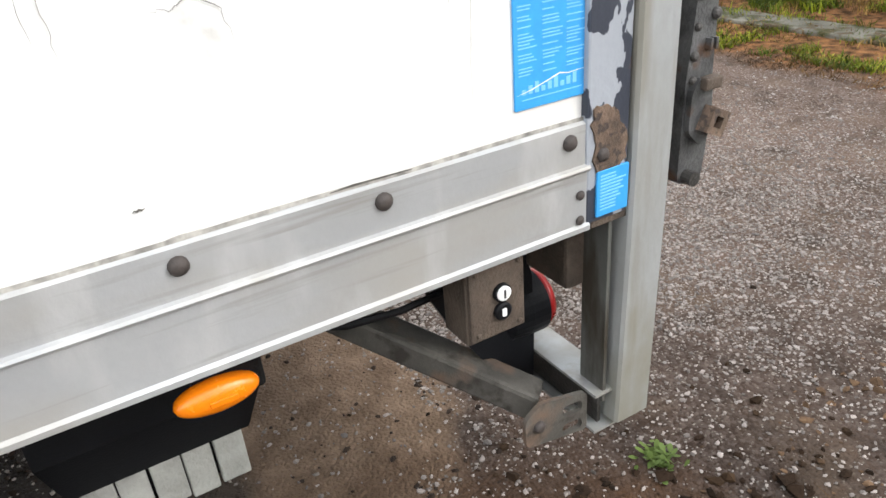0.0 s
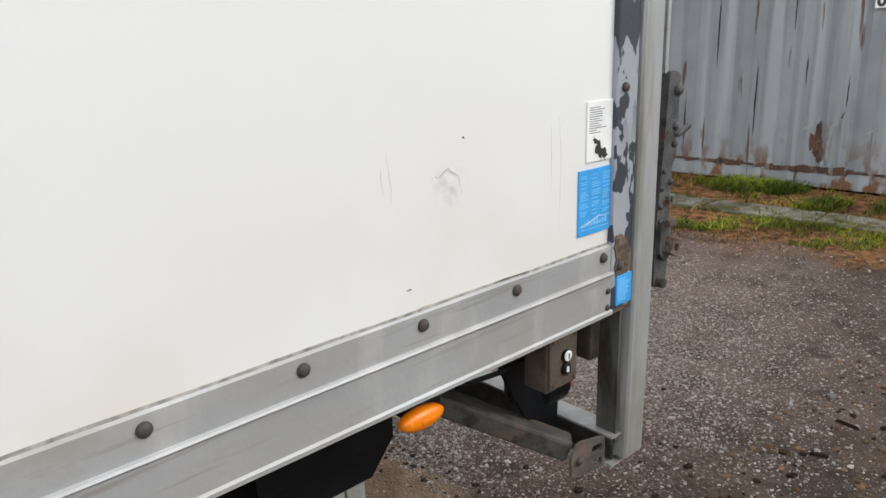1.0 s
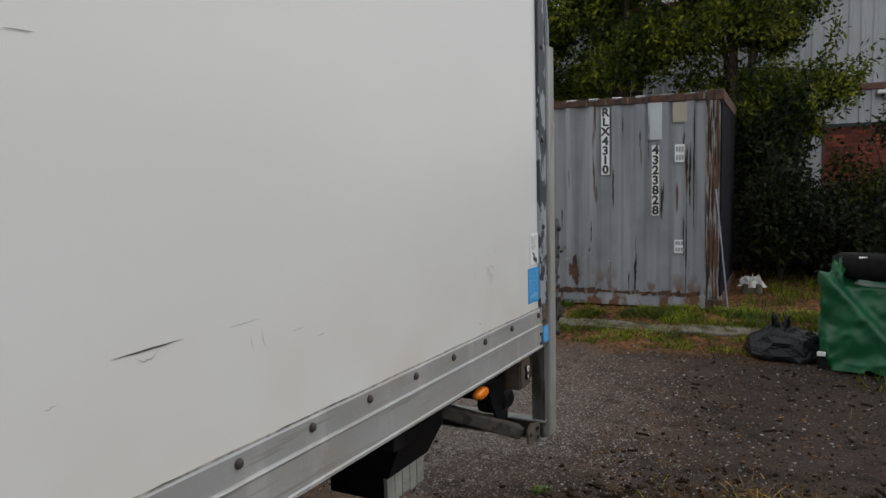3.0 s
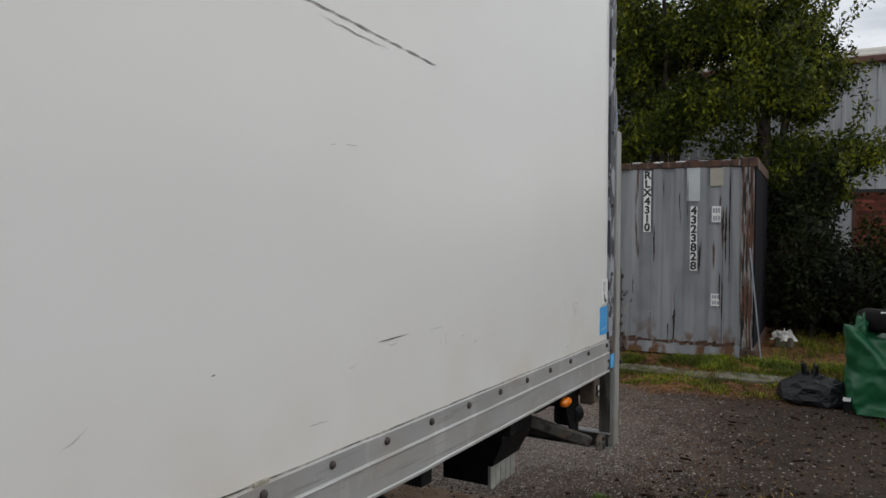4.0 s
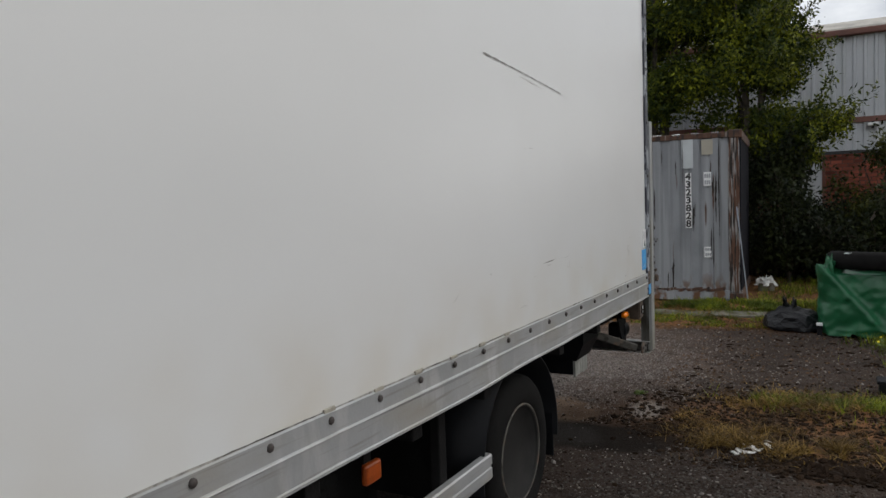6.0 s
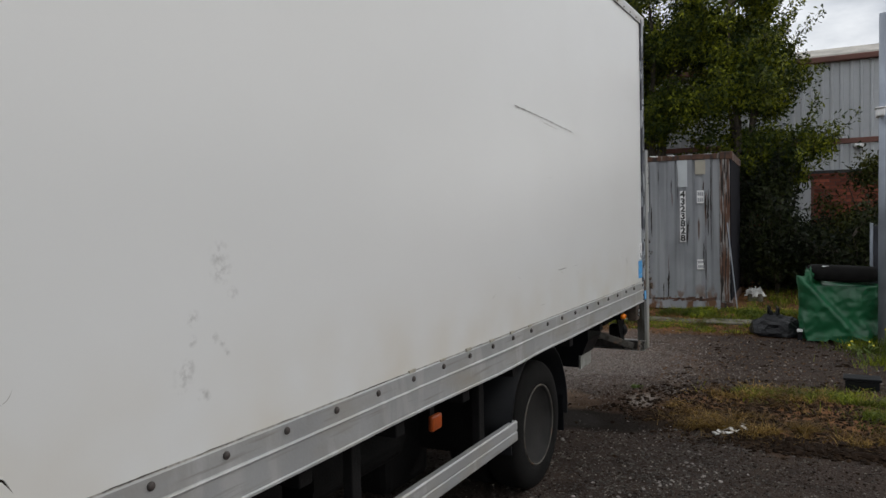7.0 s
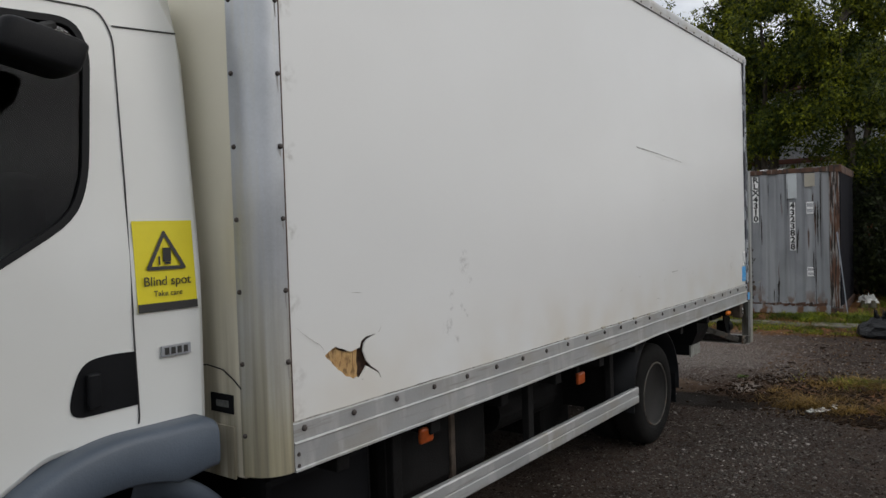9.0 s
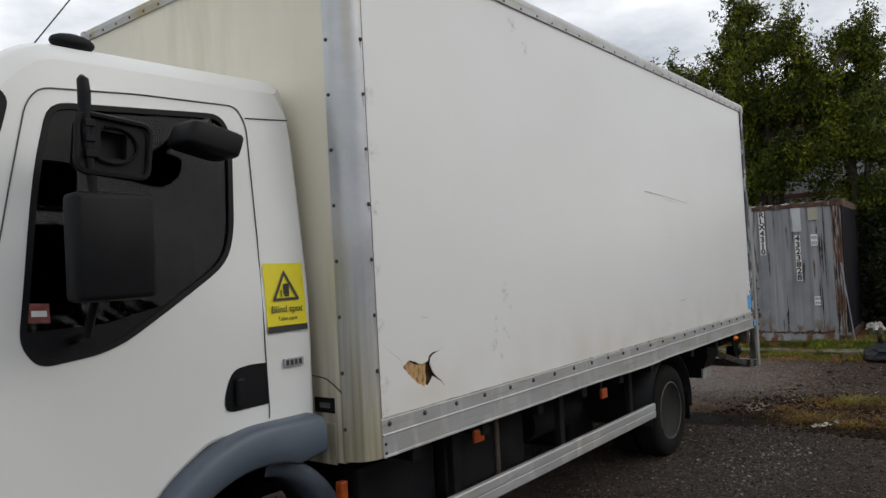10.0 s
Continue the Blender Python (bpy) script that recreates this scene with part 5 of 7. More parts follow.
# main mirror head
bm = cube(-7.525, -7.255, -0.06, 0.04, 1.69, 2.04, 0.022)
mh = part("main_mirror", bm, M_BLACK, arm, "large black main mirror head", True)
# kerb mirror over the door
bm = bmesh.new()
bmesh.ops.create_uvsphere(bm, u_segments=24, v_segments=14, radius=1)
for v in bm.verts:
    q = [math.copysign(abs(c) ** 0.32, c) for c in v.co]
    v.co = (-6.940 + 0.118 * q[0] + 0.02 * q[2], 0.09 + 0.085 * q[1], 2.272 + 0.05 * q[2] - 0.022 * q[0])
kerb_mirror = part("kerb_mirror", bm, M_BLACK, truck, "black kerb mirror over the door", True)
part("kerb_mirror_arm", tube(bmesh.new(), [(-6.93, 0.12, 2.30), (-6.87, 0.20, 2.36), (-6.79, 0.29, 2.40)], 0.018, 8), M_BLACK, kerb_mirror)

# black filler under the window and a small notice inside the glass
zs = [(-7.575, 1.60), (-7.30, 1.605), (-7.06, 1.655), (-6.98, 1.672), (-7.28, 1.50), (-7.55, 1.475), (-7.59, 1.53)]
bm = filled(bmesh.new(), [round_loop(zs, 0.02, 3)], lambda x, z: (x, side_y(z) + 0.004, z))
part("window_filler", bm, M_BLACK, cab_side, "black plastic filler under the window")
part("window_notice", filled(bmesh.new(), [[(-7.555, 1.63), (-7.485, 1.625), (-7.485, 1.69), (-7.555, 1.695)]], lambda x, z: (x, side_y(z) + 0.005, z)), M_NOTICE, cab_side, "small red notice in the window")
part("notice_print", filled(bmesh.new(), [[(-7.545, 1.65), (-7.495, 1.647), (-7.495, 1.667), (-7.545, 1.67)]], lambda x, z: (x, side_y(z) + 0.003, z)), M_PAPER, cab_side)
# ---------- ground ----------
def ground_z(x, y):
    """Nearly flat; a little higher at the grass by the container and on the rough patch."""
    s = 0.5 + 0.5 * math.tanh((x + 0.06 * y - 4.55) * 2)
    p = math.exp(-((x - 0.0) / 0.9) ** 2 - ((y + 1.7) / 1.2) ** 2) * (0.035 + 0.06 * noise.noise((x * 2.1, y * 1.6, 2.0)))
    return 0.055 * s + p + 0.010 * noise.noise((x * 0.7, y * 0.7, 0)) + 0.004 * noise.noise((x * 3, y * 3, 5))


axis_x = [-250, -120, -60, -30, -18] + [-13 + 0.16 * k for k in range(126)] + [8, 9, 10, 12, 15, 20, 30, 60, 120, 250]
axis_y = [-250, -120, -60, -30, -15, -9] + [-6 + 0.16 * k for k in range(66)] + [5, 6, 8, 10, 15, 30, 60, 120, 250]
gv = [(x, y, ground_z(x, y)) for x in axis_x for y in axis_y]
ny = len(axis_y)
gf = [(i * ny + j, (i + 1) * ny + j, (i + 1) * ny + j + 1, i * ny + j + 1) for i in range(len(axis_x) - 1) for j in range(ny - 1)]

M_GROUND = bpy.data.materials.new("gravelly_tarmac")
M_GROUND.use_nodes = True
n, l = M_GROUND.node_tree.nodes, M_GROUND.node_tree.links
b = n["Principled BSDF"]
tc = n.new("ShaderNodeTexCoord")


def g_noise(scale, detail=4.0, rough=0.5):
    t = n.new("ShaderNodeTexNoise")
    t.inputs["Scale"].default_value, t.inputs["Detail"].default_value, t.inputs["Roughness"].default_value = scale, detail, rough
    l.new(tc.outputs["Object"], t.inputs["Vector"])
    return t.outputs["Fac"]


def g_range(v, a, c, lo=0.0, hi=1.0):
    m = n.new("ShaderNodeMapRange")
    m.inputs[1].default_value, m.inputs[2].default_value, m.inputs[3].default_value, m.inputs[4].default_value = a, c, lo, hi
    l.new(v, m.inputs[0])
    return m.outputs[0]


def g_mix(fac, a, c, mode="MIX"):
    m = n.new("ShaderNodeMix")
    m.data_type, m.blend_type = "RGBA", mode
    for k, v in ((0, fac), (6, a), (7, c)):
        if isinstance(v, (tuple, float, int)):
            m.inputs[k].default_value = v
        else:
            l.new(v, m.inputs[k])
    return m.outputs[2]


def g_math(op, a, c):
    m = n.new("ShaderNodeMath")
    m.operation = op
    for k, v in enumerate((a, c)):
        if isinstance(v, (float, int)):
            m.inputs[k].default_value = v
        else:
            l.new(v, m.inputs[k])
    return m.outputs[0]


def g_blob(x, y, rx, ry, soft=0.5, wob=1.6):
    """A mask that is 1 inside an oval with a ragged edge."""
    mp = n.new("ShaderNodeMapping")
    mp.inputs["Location"].default_value = (-x / rx, -y / ry, 0)
    mp.inputs["Scale"].default_value = (1 / rx, 1 / ry, 0)
    l.new(tc.outputs["Object"], mp.inputs[0])
    ln = n.new("ShaderNodeVectorMath")
    ln.operation = "LENGTH"
    l.new(mp.outputs[0], ln.inputs[0])
    d = g_math("ADD", ln.outputs["Value"], g_math("MULTIPLY", g_math("SUBTRACT", g_noise(3.0, 5), 0.5), wob))
    return g_range(d, 1.0 + soft / 2, 1.0 - soft / 2)


vor = n.new("ShaderNodeTexVoronoi")
vor.inputs["Scale"].default_value = 85.0
l.new(tc.outputs["Object"], vor.inputs["Vector"])
vor2 = n.new("ShaderNodeTexVoronoi")
vor2.inputs["Scale"].default_value = 170.0
l.new(tc.outputs["Object"], vor2.inputs["Vector"])
bw = n.new("ShaderNodeRGBToBW")
l.new(vor.outputs["Color"], bw.inputs[0])
bw2 = n.new("ShaderNodeRGBToBW")
l.new(vor2.outputs["Color"], bw2.inputs[0])
tar = g_mix(g_range(g_noise(0.9, 6), 0.35, 0.65), (0.042, 0.028, 0.021, 1), (0.080, 0.054, 0.041, 1))
tar = g_mix(g_range(bw.outputs[0], 0.25, 0.85), tar, (0.100, 0.077, 0.065, 1))
tar = g_mix(g_range(bw2.outputs[0], 0.80, 0.92), tar, (0.22, 0.195, 0.17, 1))
tar = g_mix(g_range(g_noise(5.0, 6, 0.6), 0.50, 0.68, 0.0, 0.85), tar, (0.030, 0.022, 0.017, 1))
tar = g_mix(g_range(g_noise(2.2, 5, 0.6), 0.52, 0.70, 0.0, 0.7), tar, (0.085, 0.060, 0.042, 1))
# Local brightness put into the tarmac colour: pale behind the truck, darker elsewhere.
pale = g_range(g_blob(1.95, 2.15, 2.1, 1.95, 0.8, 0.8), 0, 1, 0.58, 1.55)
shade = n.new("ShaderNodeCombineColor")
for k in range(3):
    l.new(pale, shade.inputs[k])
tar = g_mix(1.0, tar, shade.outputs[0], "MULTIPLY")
mud = g_mix(g_range(g_noise(9.0, 5), 0.35, 0.7), (0.115, 0.078, 0.052, 1), (0.195, 0.136, 0.094, 1))
earth = g_mix(g_range(g_noise(14.0, 5), 0.35, 0.7), (0.045, 0.024, 0.011, 1), (0.25, 0.120, 0.050, 1))
m1 = g_blob(-0.32, 0.92, 0.42, 0.62, 0.15, 0.7)
col_out = g_mix(m1, tar, mud)
col_out = g_mix(g_range(g_blob(-0.20, -0.15, 0.62, 0.62, 0.6, 1.6), 0, 1, 0, 0.8), col_out, (0.055, 0.031, 0.018, 1))
col_out = g_mix(g_range(g_blob(-0.05, -1.45, 0.78, 1.15, 0.6, 2.0), 0, 1, 0, 0.9), col_out, earth)
col_out = g_mix(g_range(g_blob(-0.05, 0.0, 0.22, 0.13, 0.5, 1.2), 0, 1, 0, 0.8), col_out, (0.22, 0.19, 0.165, 1))
# Dark soil behind the wheel; shade under the tail is painted into it.
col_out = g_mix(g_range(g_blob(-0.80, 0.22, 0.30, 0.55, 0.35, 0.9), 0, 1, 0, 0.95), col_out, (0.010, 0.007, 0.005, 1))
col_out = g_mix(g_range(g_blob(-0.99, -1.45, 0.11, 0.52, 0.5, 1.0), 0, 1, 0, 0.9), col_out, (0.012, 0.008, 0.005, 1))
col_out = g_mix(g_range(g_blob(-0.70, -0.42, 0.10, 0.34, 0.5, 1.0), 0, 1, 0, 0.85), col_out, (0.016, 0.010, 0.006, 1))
sepn = n.new("ShaderNodeSeparateXYZ")
l.new(tc.outputs["Object"], sepn.inputs[0])
xr = g_math("ADD", sepn.outputs[0], g_math("MULTIPLY", sepn.outputs[1], 0.06))
xr = g_math("ADD", xr, g_math("MULTIPLY", g_math("SUBTRACT", g_noise(2.5, 5), 0.5), 0.9))
col_out = g_mix(g_range(xr, 3.55, 3.95), col_out, earth)
# Wet soil by the stowage box, with the truck's shade painted in.
wet_shade = g_blob(-0.85, 0.85, 0.33, 0.7, 0.3, 0.8)
col_out = g_mix(g_range(wet_shade, 0, 1, 0, 0.8), col_out, (0.028, 0.025, 0.022, 1))
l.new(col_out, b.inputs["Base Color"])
b.inputs["Roughness"].default_value = 0.9
b.inputs["Specular IOR Level"].default_value = 0.10
bp = n.new("ShaderNodeBump")
bp.inputs["Strength"].default_value, bp.inputs["Distance"].default_value = 0.8, 0.007
l.new(g_math("ADD", g_math("MULTIPLY", vor.outputs["Distance"], -1.2), g_math("ADD", g_noise(60.0, 4), g_math("MULTIPLY", vor2.outputs["Distance"], -0.6))), bp.inputs["Height"])
l.new(bp.outputs[0], b.inputs["Normal"])
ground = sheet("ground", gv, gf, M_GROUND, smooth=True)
tagged(ground, "worn gravelly tarmac yard with muddy patches", "ground", kind="structure")

# loose stones
M_STONE = material("loose_stone", (0.228, 0.201, 0.183), 0.9, vary=0.15, size=0.05, fine=0.006, bump=0.3, spec=0.12, random_by="island")
M_DARKSTONE = material("dark_stone", (0.030, 0.021, 0.016), 0.9, vary=0.15, size=0.05, fine=0.006, bump=0.3, spec=0.12, random_by="island")
M_WETSTONE = material("wet_stone", (0.078, 0.069, 0.061), 0.7, vary=0.15, size=0.05, fine=0.006, bump=0.3, spec=0.12, random_by="island")
M_DULLSTONE = material("dull_stone", (0.165, 0.145, 0.125), 0.85, vary=0.15, size=0.05, fine=0.006, bump=0.2, spec=0.12, random_by="island")
M_PALESTONE = material("pale_stone", (0.22, 0.20, 0.185), 0.85, vary=0.12, size=0.05, fine=0.006, bump=0.2, spec=0.12, random_by="island")
ico = bmesh.new()
bmesh.ops.create_icosphere(ico, subdivisions=1, radius=1)
ICO_V = np.array([v.co[:] for v in ico.verts])
ICO_F = np.array([[v.index for v in f.verts] for f in ico.faces])
ico.free()


def stones(name, count, spread, sizes, mat, seed, label):
    """Small flattened stones; spread gives x and y for each one."""
    r = np.random.RandomState(seed)
    vs, fs = [], []
    for k in range(count):
        x, y = spread(r)
        s = sizes[0] + (sizes[1] - sizes[0]) * r.rand() ** 2.5
        v = ICO_V * (1 + 0.28 * r.randn(len(ICO_V), 1)) * [s * r.uniform(0.7, 1.3), s * r.uniform(0.7, 1.2), s * r.uniform(0.4, 0.75)]
        a = r.rand() * 6.28
        c, d = math.cos(a), math.sin(a)
        v = v @ np.array([[c, d, 0], [-d, c, 0], [0, 0, 1]]) + [x, y, ground_z(x, y) + s * 0.18]
        fs.append(ICO_F + len(vs) * len(ICO_V))
        vs.append(v)
    ob = sheet(name, np.concatenate(vs).tolist(), np.concatenate(fs).tolist(), mat)
    return tagged(ob, label, "gravel", kind="stuff")


def bare(x, y, r):
    """True where the ground shows hardly any stones: the mud under the tail, the dark soil behind the wheel and the
    trodden earth.
    """
    for cx, cy, rx, ry, keep in ((-0.32, 0.92, 0.40, 0.60, 0.12), (-0.80, 0.22, 0.29, 0.52, 0.06), (-0.99, -1.45, 0.12, 0.5, 0.2), (0.35, 0.35, 0.55, 0.45, 0.45), (-0.15, -0.15, 0.42, 0.42, 0.30), (0.0, -1.2, 0.62, 0.80, 0.25)):
        if ((x - cx) / rx) ** 2 + ((y - cy) / ry) ** 2 < 1 + 1.1 * noise.noise((x * 4.5, y * 4.5, 1.0)):
            return r.rand() > keep
    return False


def scatter(x0, x1, y0, y1):
    """Stones over a rectangle, but hardly any on the smooth mud."""
    def pick(r):
        while True:
            x, y = r.uniform(x0, x1), r.uniform(y0, y1)
            if not bare(x, y, r):
                return x, y
    return pick


def drift(cx, cy, sx, sy):
    """Stones thick round a middle and thinning outwards, but hardly any on the smooth mud."""
    def pick(r):
        while True:
            x, y = cx + sx * r.randn(), cy + sy * r.randn()
            if not bare(x, y, r):
                return x, y
    return pick


stones("gravel", 50000, drift(0.95, 1.25, 1.0, 0.66), (0.0028, 0.0080), M_STONE, 1, "loose grey gravel on the yard")
stones("dark_gravel", 15000, scatter(-5.0, 0.2, -2.6, 2.4), (0.004, 0.012), M_DARKSTONE, 2, "loose grey gravel on the yard")
stones("pale_gravel", 2600, drift(0.95, 1.2, 1.1, 0.8), (0.0025, 0.0085), M_PALESTONE, 3, "scattered pale stones on the yard")
stones("pale_gravel", 2200, scatter(-0.9, 3.9, -2.2, 2.4), (0.003, 0.012), M_PALESTONE, 5, "scattered pale stones on the yard")
stones("grey_gravel", 9000, drift(-2.6, -0.6, 1.0, 0.5), (0.004, 0.011), M_WETSTONE, 6, "loose wet gravel on the yard")
stones("pale_gravel", 2600, scatter(-4.6, -0.9, -2.3, 0.6), (0.0025, 0.010), M_DULLSTONE, 7, "scattered pale stones on the yard")
M_SOIL = material("dark_soil", (0.030, 0.018, 0.010), 0.95, vary=0.3, size=0.04, fine=0.005, bump=0.5, spec=0.12, random_by="island")
stones("soil_clods", 5000, drift(-0.10, -1.15, 0.42, 0.62), (0.005, 0.022), M_SOIL, 8, "dark crumbled soil on the rough ground")
stones("soil_clods", 1600, drift(-0.46, -0.35, 0.10, 0.28), (0.005, 0.020), M_SOIL, 9, "dark crumbled soil on the rough ground")
stones("soil_clods", 1500, drift(-0.98, -1.45, 0.055, 0.26), (0.006, 0.024), M_SOIL, 12, "dark crumbled soil on the rough ground")
stones("pale_gravel", 380, drift(-2.2, -0.55, 0.55, 0.22), (0.004, 0.014), M_PALESTONE, 10, "scattered pale stones on the yard")
stones("grey_gravel", 7000, scatter(-4.4, 3.6, -2.8, -0.4), (0.003, 0.009), M_WETSTONE, 11, "loose wet gravel on the yard")
stones("pale_gravel", 36, scatter(-2.0, 4.4, -2.4, 2.4), (0.012, 0.022), M_PALESTONE, 4, "scattered pale stones on the yard")

# kerb along the grass
UDIR = Vector((-0.06, 0.9982, 0))
NDIR = Vector((0.9982, 0.06, 0))


def along(s, d, z=0.0):
    """A place s metres along the container's face from its near corner, d metres behind the face."""
    return Vector((5.69, 0.04, 0)) + UDIR * s + NDIR * d + Vector((0, 0, z))


kerb = thing("kerb", *along(2, -1.03), "weathered flat concrete kerb in the grass", "kerb", kind="structure")
for k in range(9):
    a, c = along(-1.55 + 0.92 * k, -1.22), along(-1.55 + 0.92 * k + 0.905, -0.85)
    mid = (a + c) / 2
    m = Matrix.Translation((mid.x, mid.y, ground_z(mid.x, mid.y))) @ Matrix.Rotation(math.atan2(UDIR.y, UDIR.x), 4, "Z") @ pose(0, 0, 0, rng.uniform(-1.5, 1.5), rng.uniform(-1, 1), rng.uniform(-1, 1))
    part("kerbstone", cube(-0.452, 0.452, -0.185, 0.185, -0.06, 0.020, 0.015, m), M_CONCRETE, kerb)

# ---------- container ----------
cont = thing("shipping_container", *along(3, 1.2, 0.08), "rusty grey corrugated shipping container with peeling markings", "container")
CB, CT, CL, CW = 0.075, 2.555, 6.06, 2.44
UN = Matrix((UDIR, NDIR, (0, 0, 1))).transposed().to_4x4()
CM = Matrix.Translation(along(0, 0)) @ UN
CN = -0.09


def cpart(name, bm, mat, parent, label=""):
    bm.transform(CM)
    return part(name, bm, mat, parent, label)


# corrugated side: trapezoid waves
bm = bmesh.new()
u, pts = 0.085, []
while u < CL - 0.16:
    pts += [(u, 0.045), (u + 0.105, 0.045), (u + 0.145, 0.012), (u + 0.235, 0.012)]
    u += 0.275
pts = [p for p in pts if p[0] < CL - 0.15]
va = [bm.verts.new((p[0], p[1], CB + 0.15)) for p in pts]
vb = [bm.verts.new((p[0], p[1], CT - 0.09)) for p in pts]
for k in range(len(pts) - 1):
    bm.faces.new((va[k], va[k + 1], vb[k + 1], vb[k]))
wall_c = cpart("corrugated_side", bm, M_CONT, cont, "grey corrugated steel side with rust streaks")
cpart("top_rail", cube(CN, CL, 0.0, 0.06, CT - 0.10, CT - 0.02, 0.006), M_CONT_RUST, cont, "rusted top rail")
cpart("bottom_rail", cube(CN, CL, 0.0, 0.08, CB, CB + 0.155, 0.008), M_CONT, cont, "grey bottom rail with rust")
cpart("rust_ledge", cube(0.15, CL - 0.15, -0.004, 0.05, CB + 0.15, CB + 0.17, 0.003), M_CONT_RUST, cont)
for u0 in (CN, CL - 0.15):
    for v0 in (0.0, CW - 0.15):
        cpart("corner_post", cube(u0 + (0.03 if u0 < 0 else 0), u0 + 0.185, v0, v0 + 0.15, CB, CT, 0.008), M_CONT_POST if u0 < 0 else M_CONT_RUST, cont, "corner post with peeling paint over rust")
        for z0 in (CB - 0.004, CT - 0.118):
            cpart("corner_casting", cube(u0 - 0.006, u0 + 0.178, v0 - 0.006, v0 + 0.165, z0, z0 + 0.122, 0.015), M_CONT_RUST, cont)
# Plate added over the post's end to colour its shaded face dark.
cpart("end_post_shade", cube(CN + 0.012, CN + 0.030, 0.004, CW - 0.01, CB + 0.12, CT - 0.12), M_CONT_SHADED, cont, "end of the corner post, coloured dark for its shade")
cpart("end_wall", cube(CN + 0.03, CN + 0.06, 0.15, CW - 0.15, CB + 0.1, CT - 0.05), M_CONT_SHADED, cont, "dark end of the container with shade in its colour")
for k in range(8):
    cpart("end_rib", cube(CN + 0.012, CN + 0.032, 0.25 + 0.27 * k, 0.36 + 0.27 * k, CB + 0.15, CT - 0.12, 0.004), M_CONT_SHADED, cont)
cpart("end_rail", cube(CN, CN + 0.08, 0.15, CW - 0.15, CB, CB + 0.14, 0.006), M_CONT_RUST, cont)
cpart("end_header", cube(CN, CN + 0.08, 0.15, CW - 0.15, CT - 0.13, CT, 0.006), M_CONT_RUST, cont)
cpart("roof", cube(CN + 0.02, CL - 0.02, 0.02, CW - 0.02, CT - 0.05, CT - 0.03), M_CONT, cont)
cpart("back_wall", cube(0.05, CL - 0.05, CW - 0.05, CW - 0.02, CB, CT - 0.05), M_CONT_SHADED, cont)
cpart("far_end", cube(CL - 0.05, CL - 0.02, 0.05, CW - 0.05, CB, CT - 0.05), M_CONT_SHADED, cont)
u = 0.215
while u < CL - 0.3:
    bmr = bmesh.new()
    extrude(bmr, [(0.0, CT - 0.03), (0.03, CT - 0.012), (0.10, CT - 0.008), (0.16, CT - 0.02), (0.5, CT - 0.028), (0.5, CT - 0.035), (0.0, CT - 0.035)], u, u + 0.11, "x")
    cpart("roof_wave", bmr, M_PAPER if u > 0.75 else M_CONT, cont)
    u += 0.275
# painted-out panels, plates and markings
cpart("patch", cube(0.30, 0.455, 0.010, 0.016, 2.22, 2.44), material("beige_plate", (0.40, 0.37, 0.30), 0.7, vary=0.1), cont, "beige blanking plate")
cpart("pale_patch", cube(0.575, 0.735, 0.008, 0.013, 2.03, 2.46), material("pale_paint", (0.50, 0.53, 0.54), 0.6, vary=0.1), wall_c, "pale repainted strip")


def marking(text, u, z_top, z_bot, width):
    """A white upright strip with letters under one another."""
    st = cpart("marking_strip", cube(u - width / 2, u + width / 2, 0.002, 0.007, z_bot, z_top), M_PAPER, wall_c, "white strip with black characters")
    step = (z_top - z_bot) / len(text)
    for k, ch in enumerate(text):
        m = CM @ Matrix.Translation((u, 0.0012, z_top - step * (k + 0.5))) @ Matrix(((-1, 0, 0, 0), (0, 0, 1, 0), (0, 1, 0, 0), (0, 0, 0, 1)))
        lettering("character", ch, step * 1.2, M_INK, st, m @ Matrix.Scale(1.05, 4, (1, 0, 0)), bold=0.0055)
    return st


marking("RLX4310", 1.225, 2.425, 1.640, 0.095)
marking("4323828", 0.645, 1.965, 1.152, 0.085)
for z0, z1 in ((1.765, 1.965), (0.715, 0.870)):
    pl = cpart("code_plate", cube(0.325, 0.43, 0.004, 0.009, z0, z1), M_PAPER, wall_c, "small white plate with printed marks")
    bmr = bmesh.new()
    for a in range(2):
        for c in range(3):
            box(bmr, 0.335 + 0.03 * c, 0.357 + 0.03 * c, 0.001, 0.003, z0 + 0.02 + a * (z1 - z0) * 0.48, z0 + a * (z1 - z0) * 0.48 + (z1 - z0) * 0.40)
    tagged(cpart("print", bmr, M_GREYINK, pl), kind="stuff")
scab = random.Random(33)
for u0, z0, ru, rz in ((1.62, 0.50, 0.045, 0.14), (1.59, 0.40, 0.03, 0.10), (1.42, 0.74, 0.012, 0.02), (0.30, 1.70, 0.014, 0.24), (0.335, 1.95, 0.010, 0.14)):
    cpart("rust_scab", filled(bmesh.new(), [torn(u0, z0, ru, rz, 26, int(u0 * 90), 0.38)], lambda x, z: (x, 0.006, z)), M_CONT_RUST, wall_c, "rust scab with peeled paint")
for u0, z0, ru, rz in ((1.70, 0.62, 0.035, 0.022), (1.50, 0.60, 0.018, 0.06), (1.515, 0.42, 0.012, 0.09), (1.47, 0.66, 0.02, 0.02), (1.18, 0.61, 0.035, 0.012), (1.55, 0.30, 0.014, 0.03)):
    cpart("peeled_paint", filled(bmesh.new(), [torn(u0, z0, ru, rz, 20, int(u0 * 70), 0.34)], lambda x, z: (x, 0.004, z)), M_GREYWOOD, wall_c, "curl of peeled pale paint")
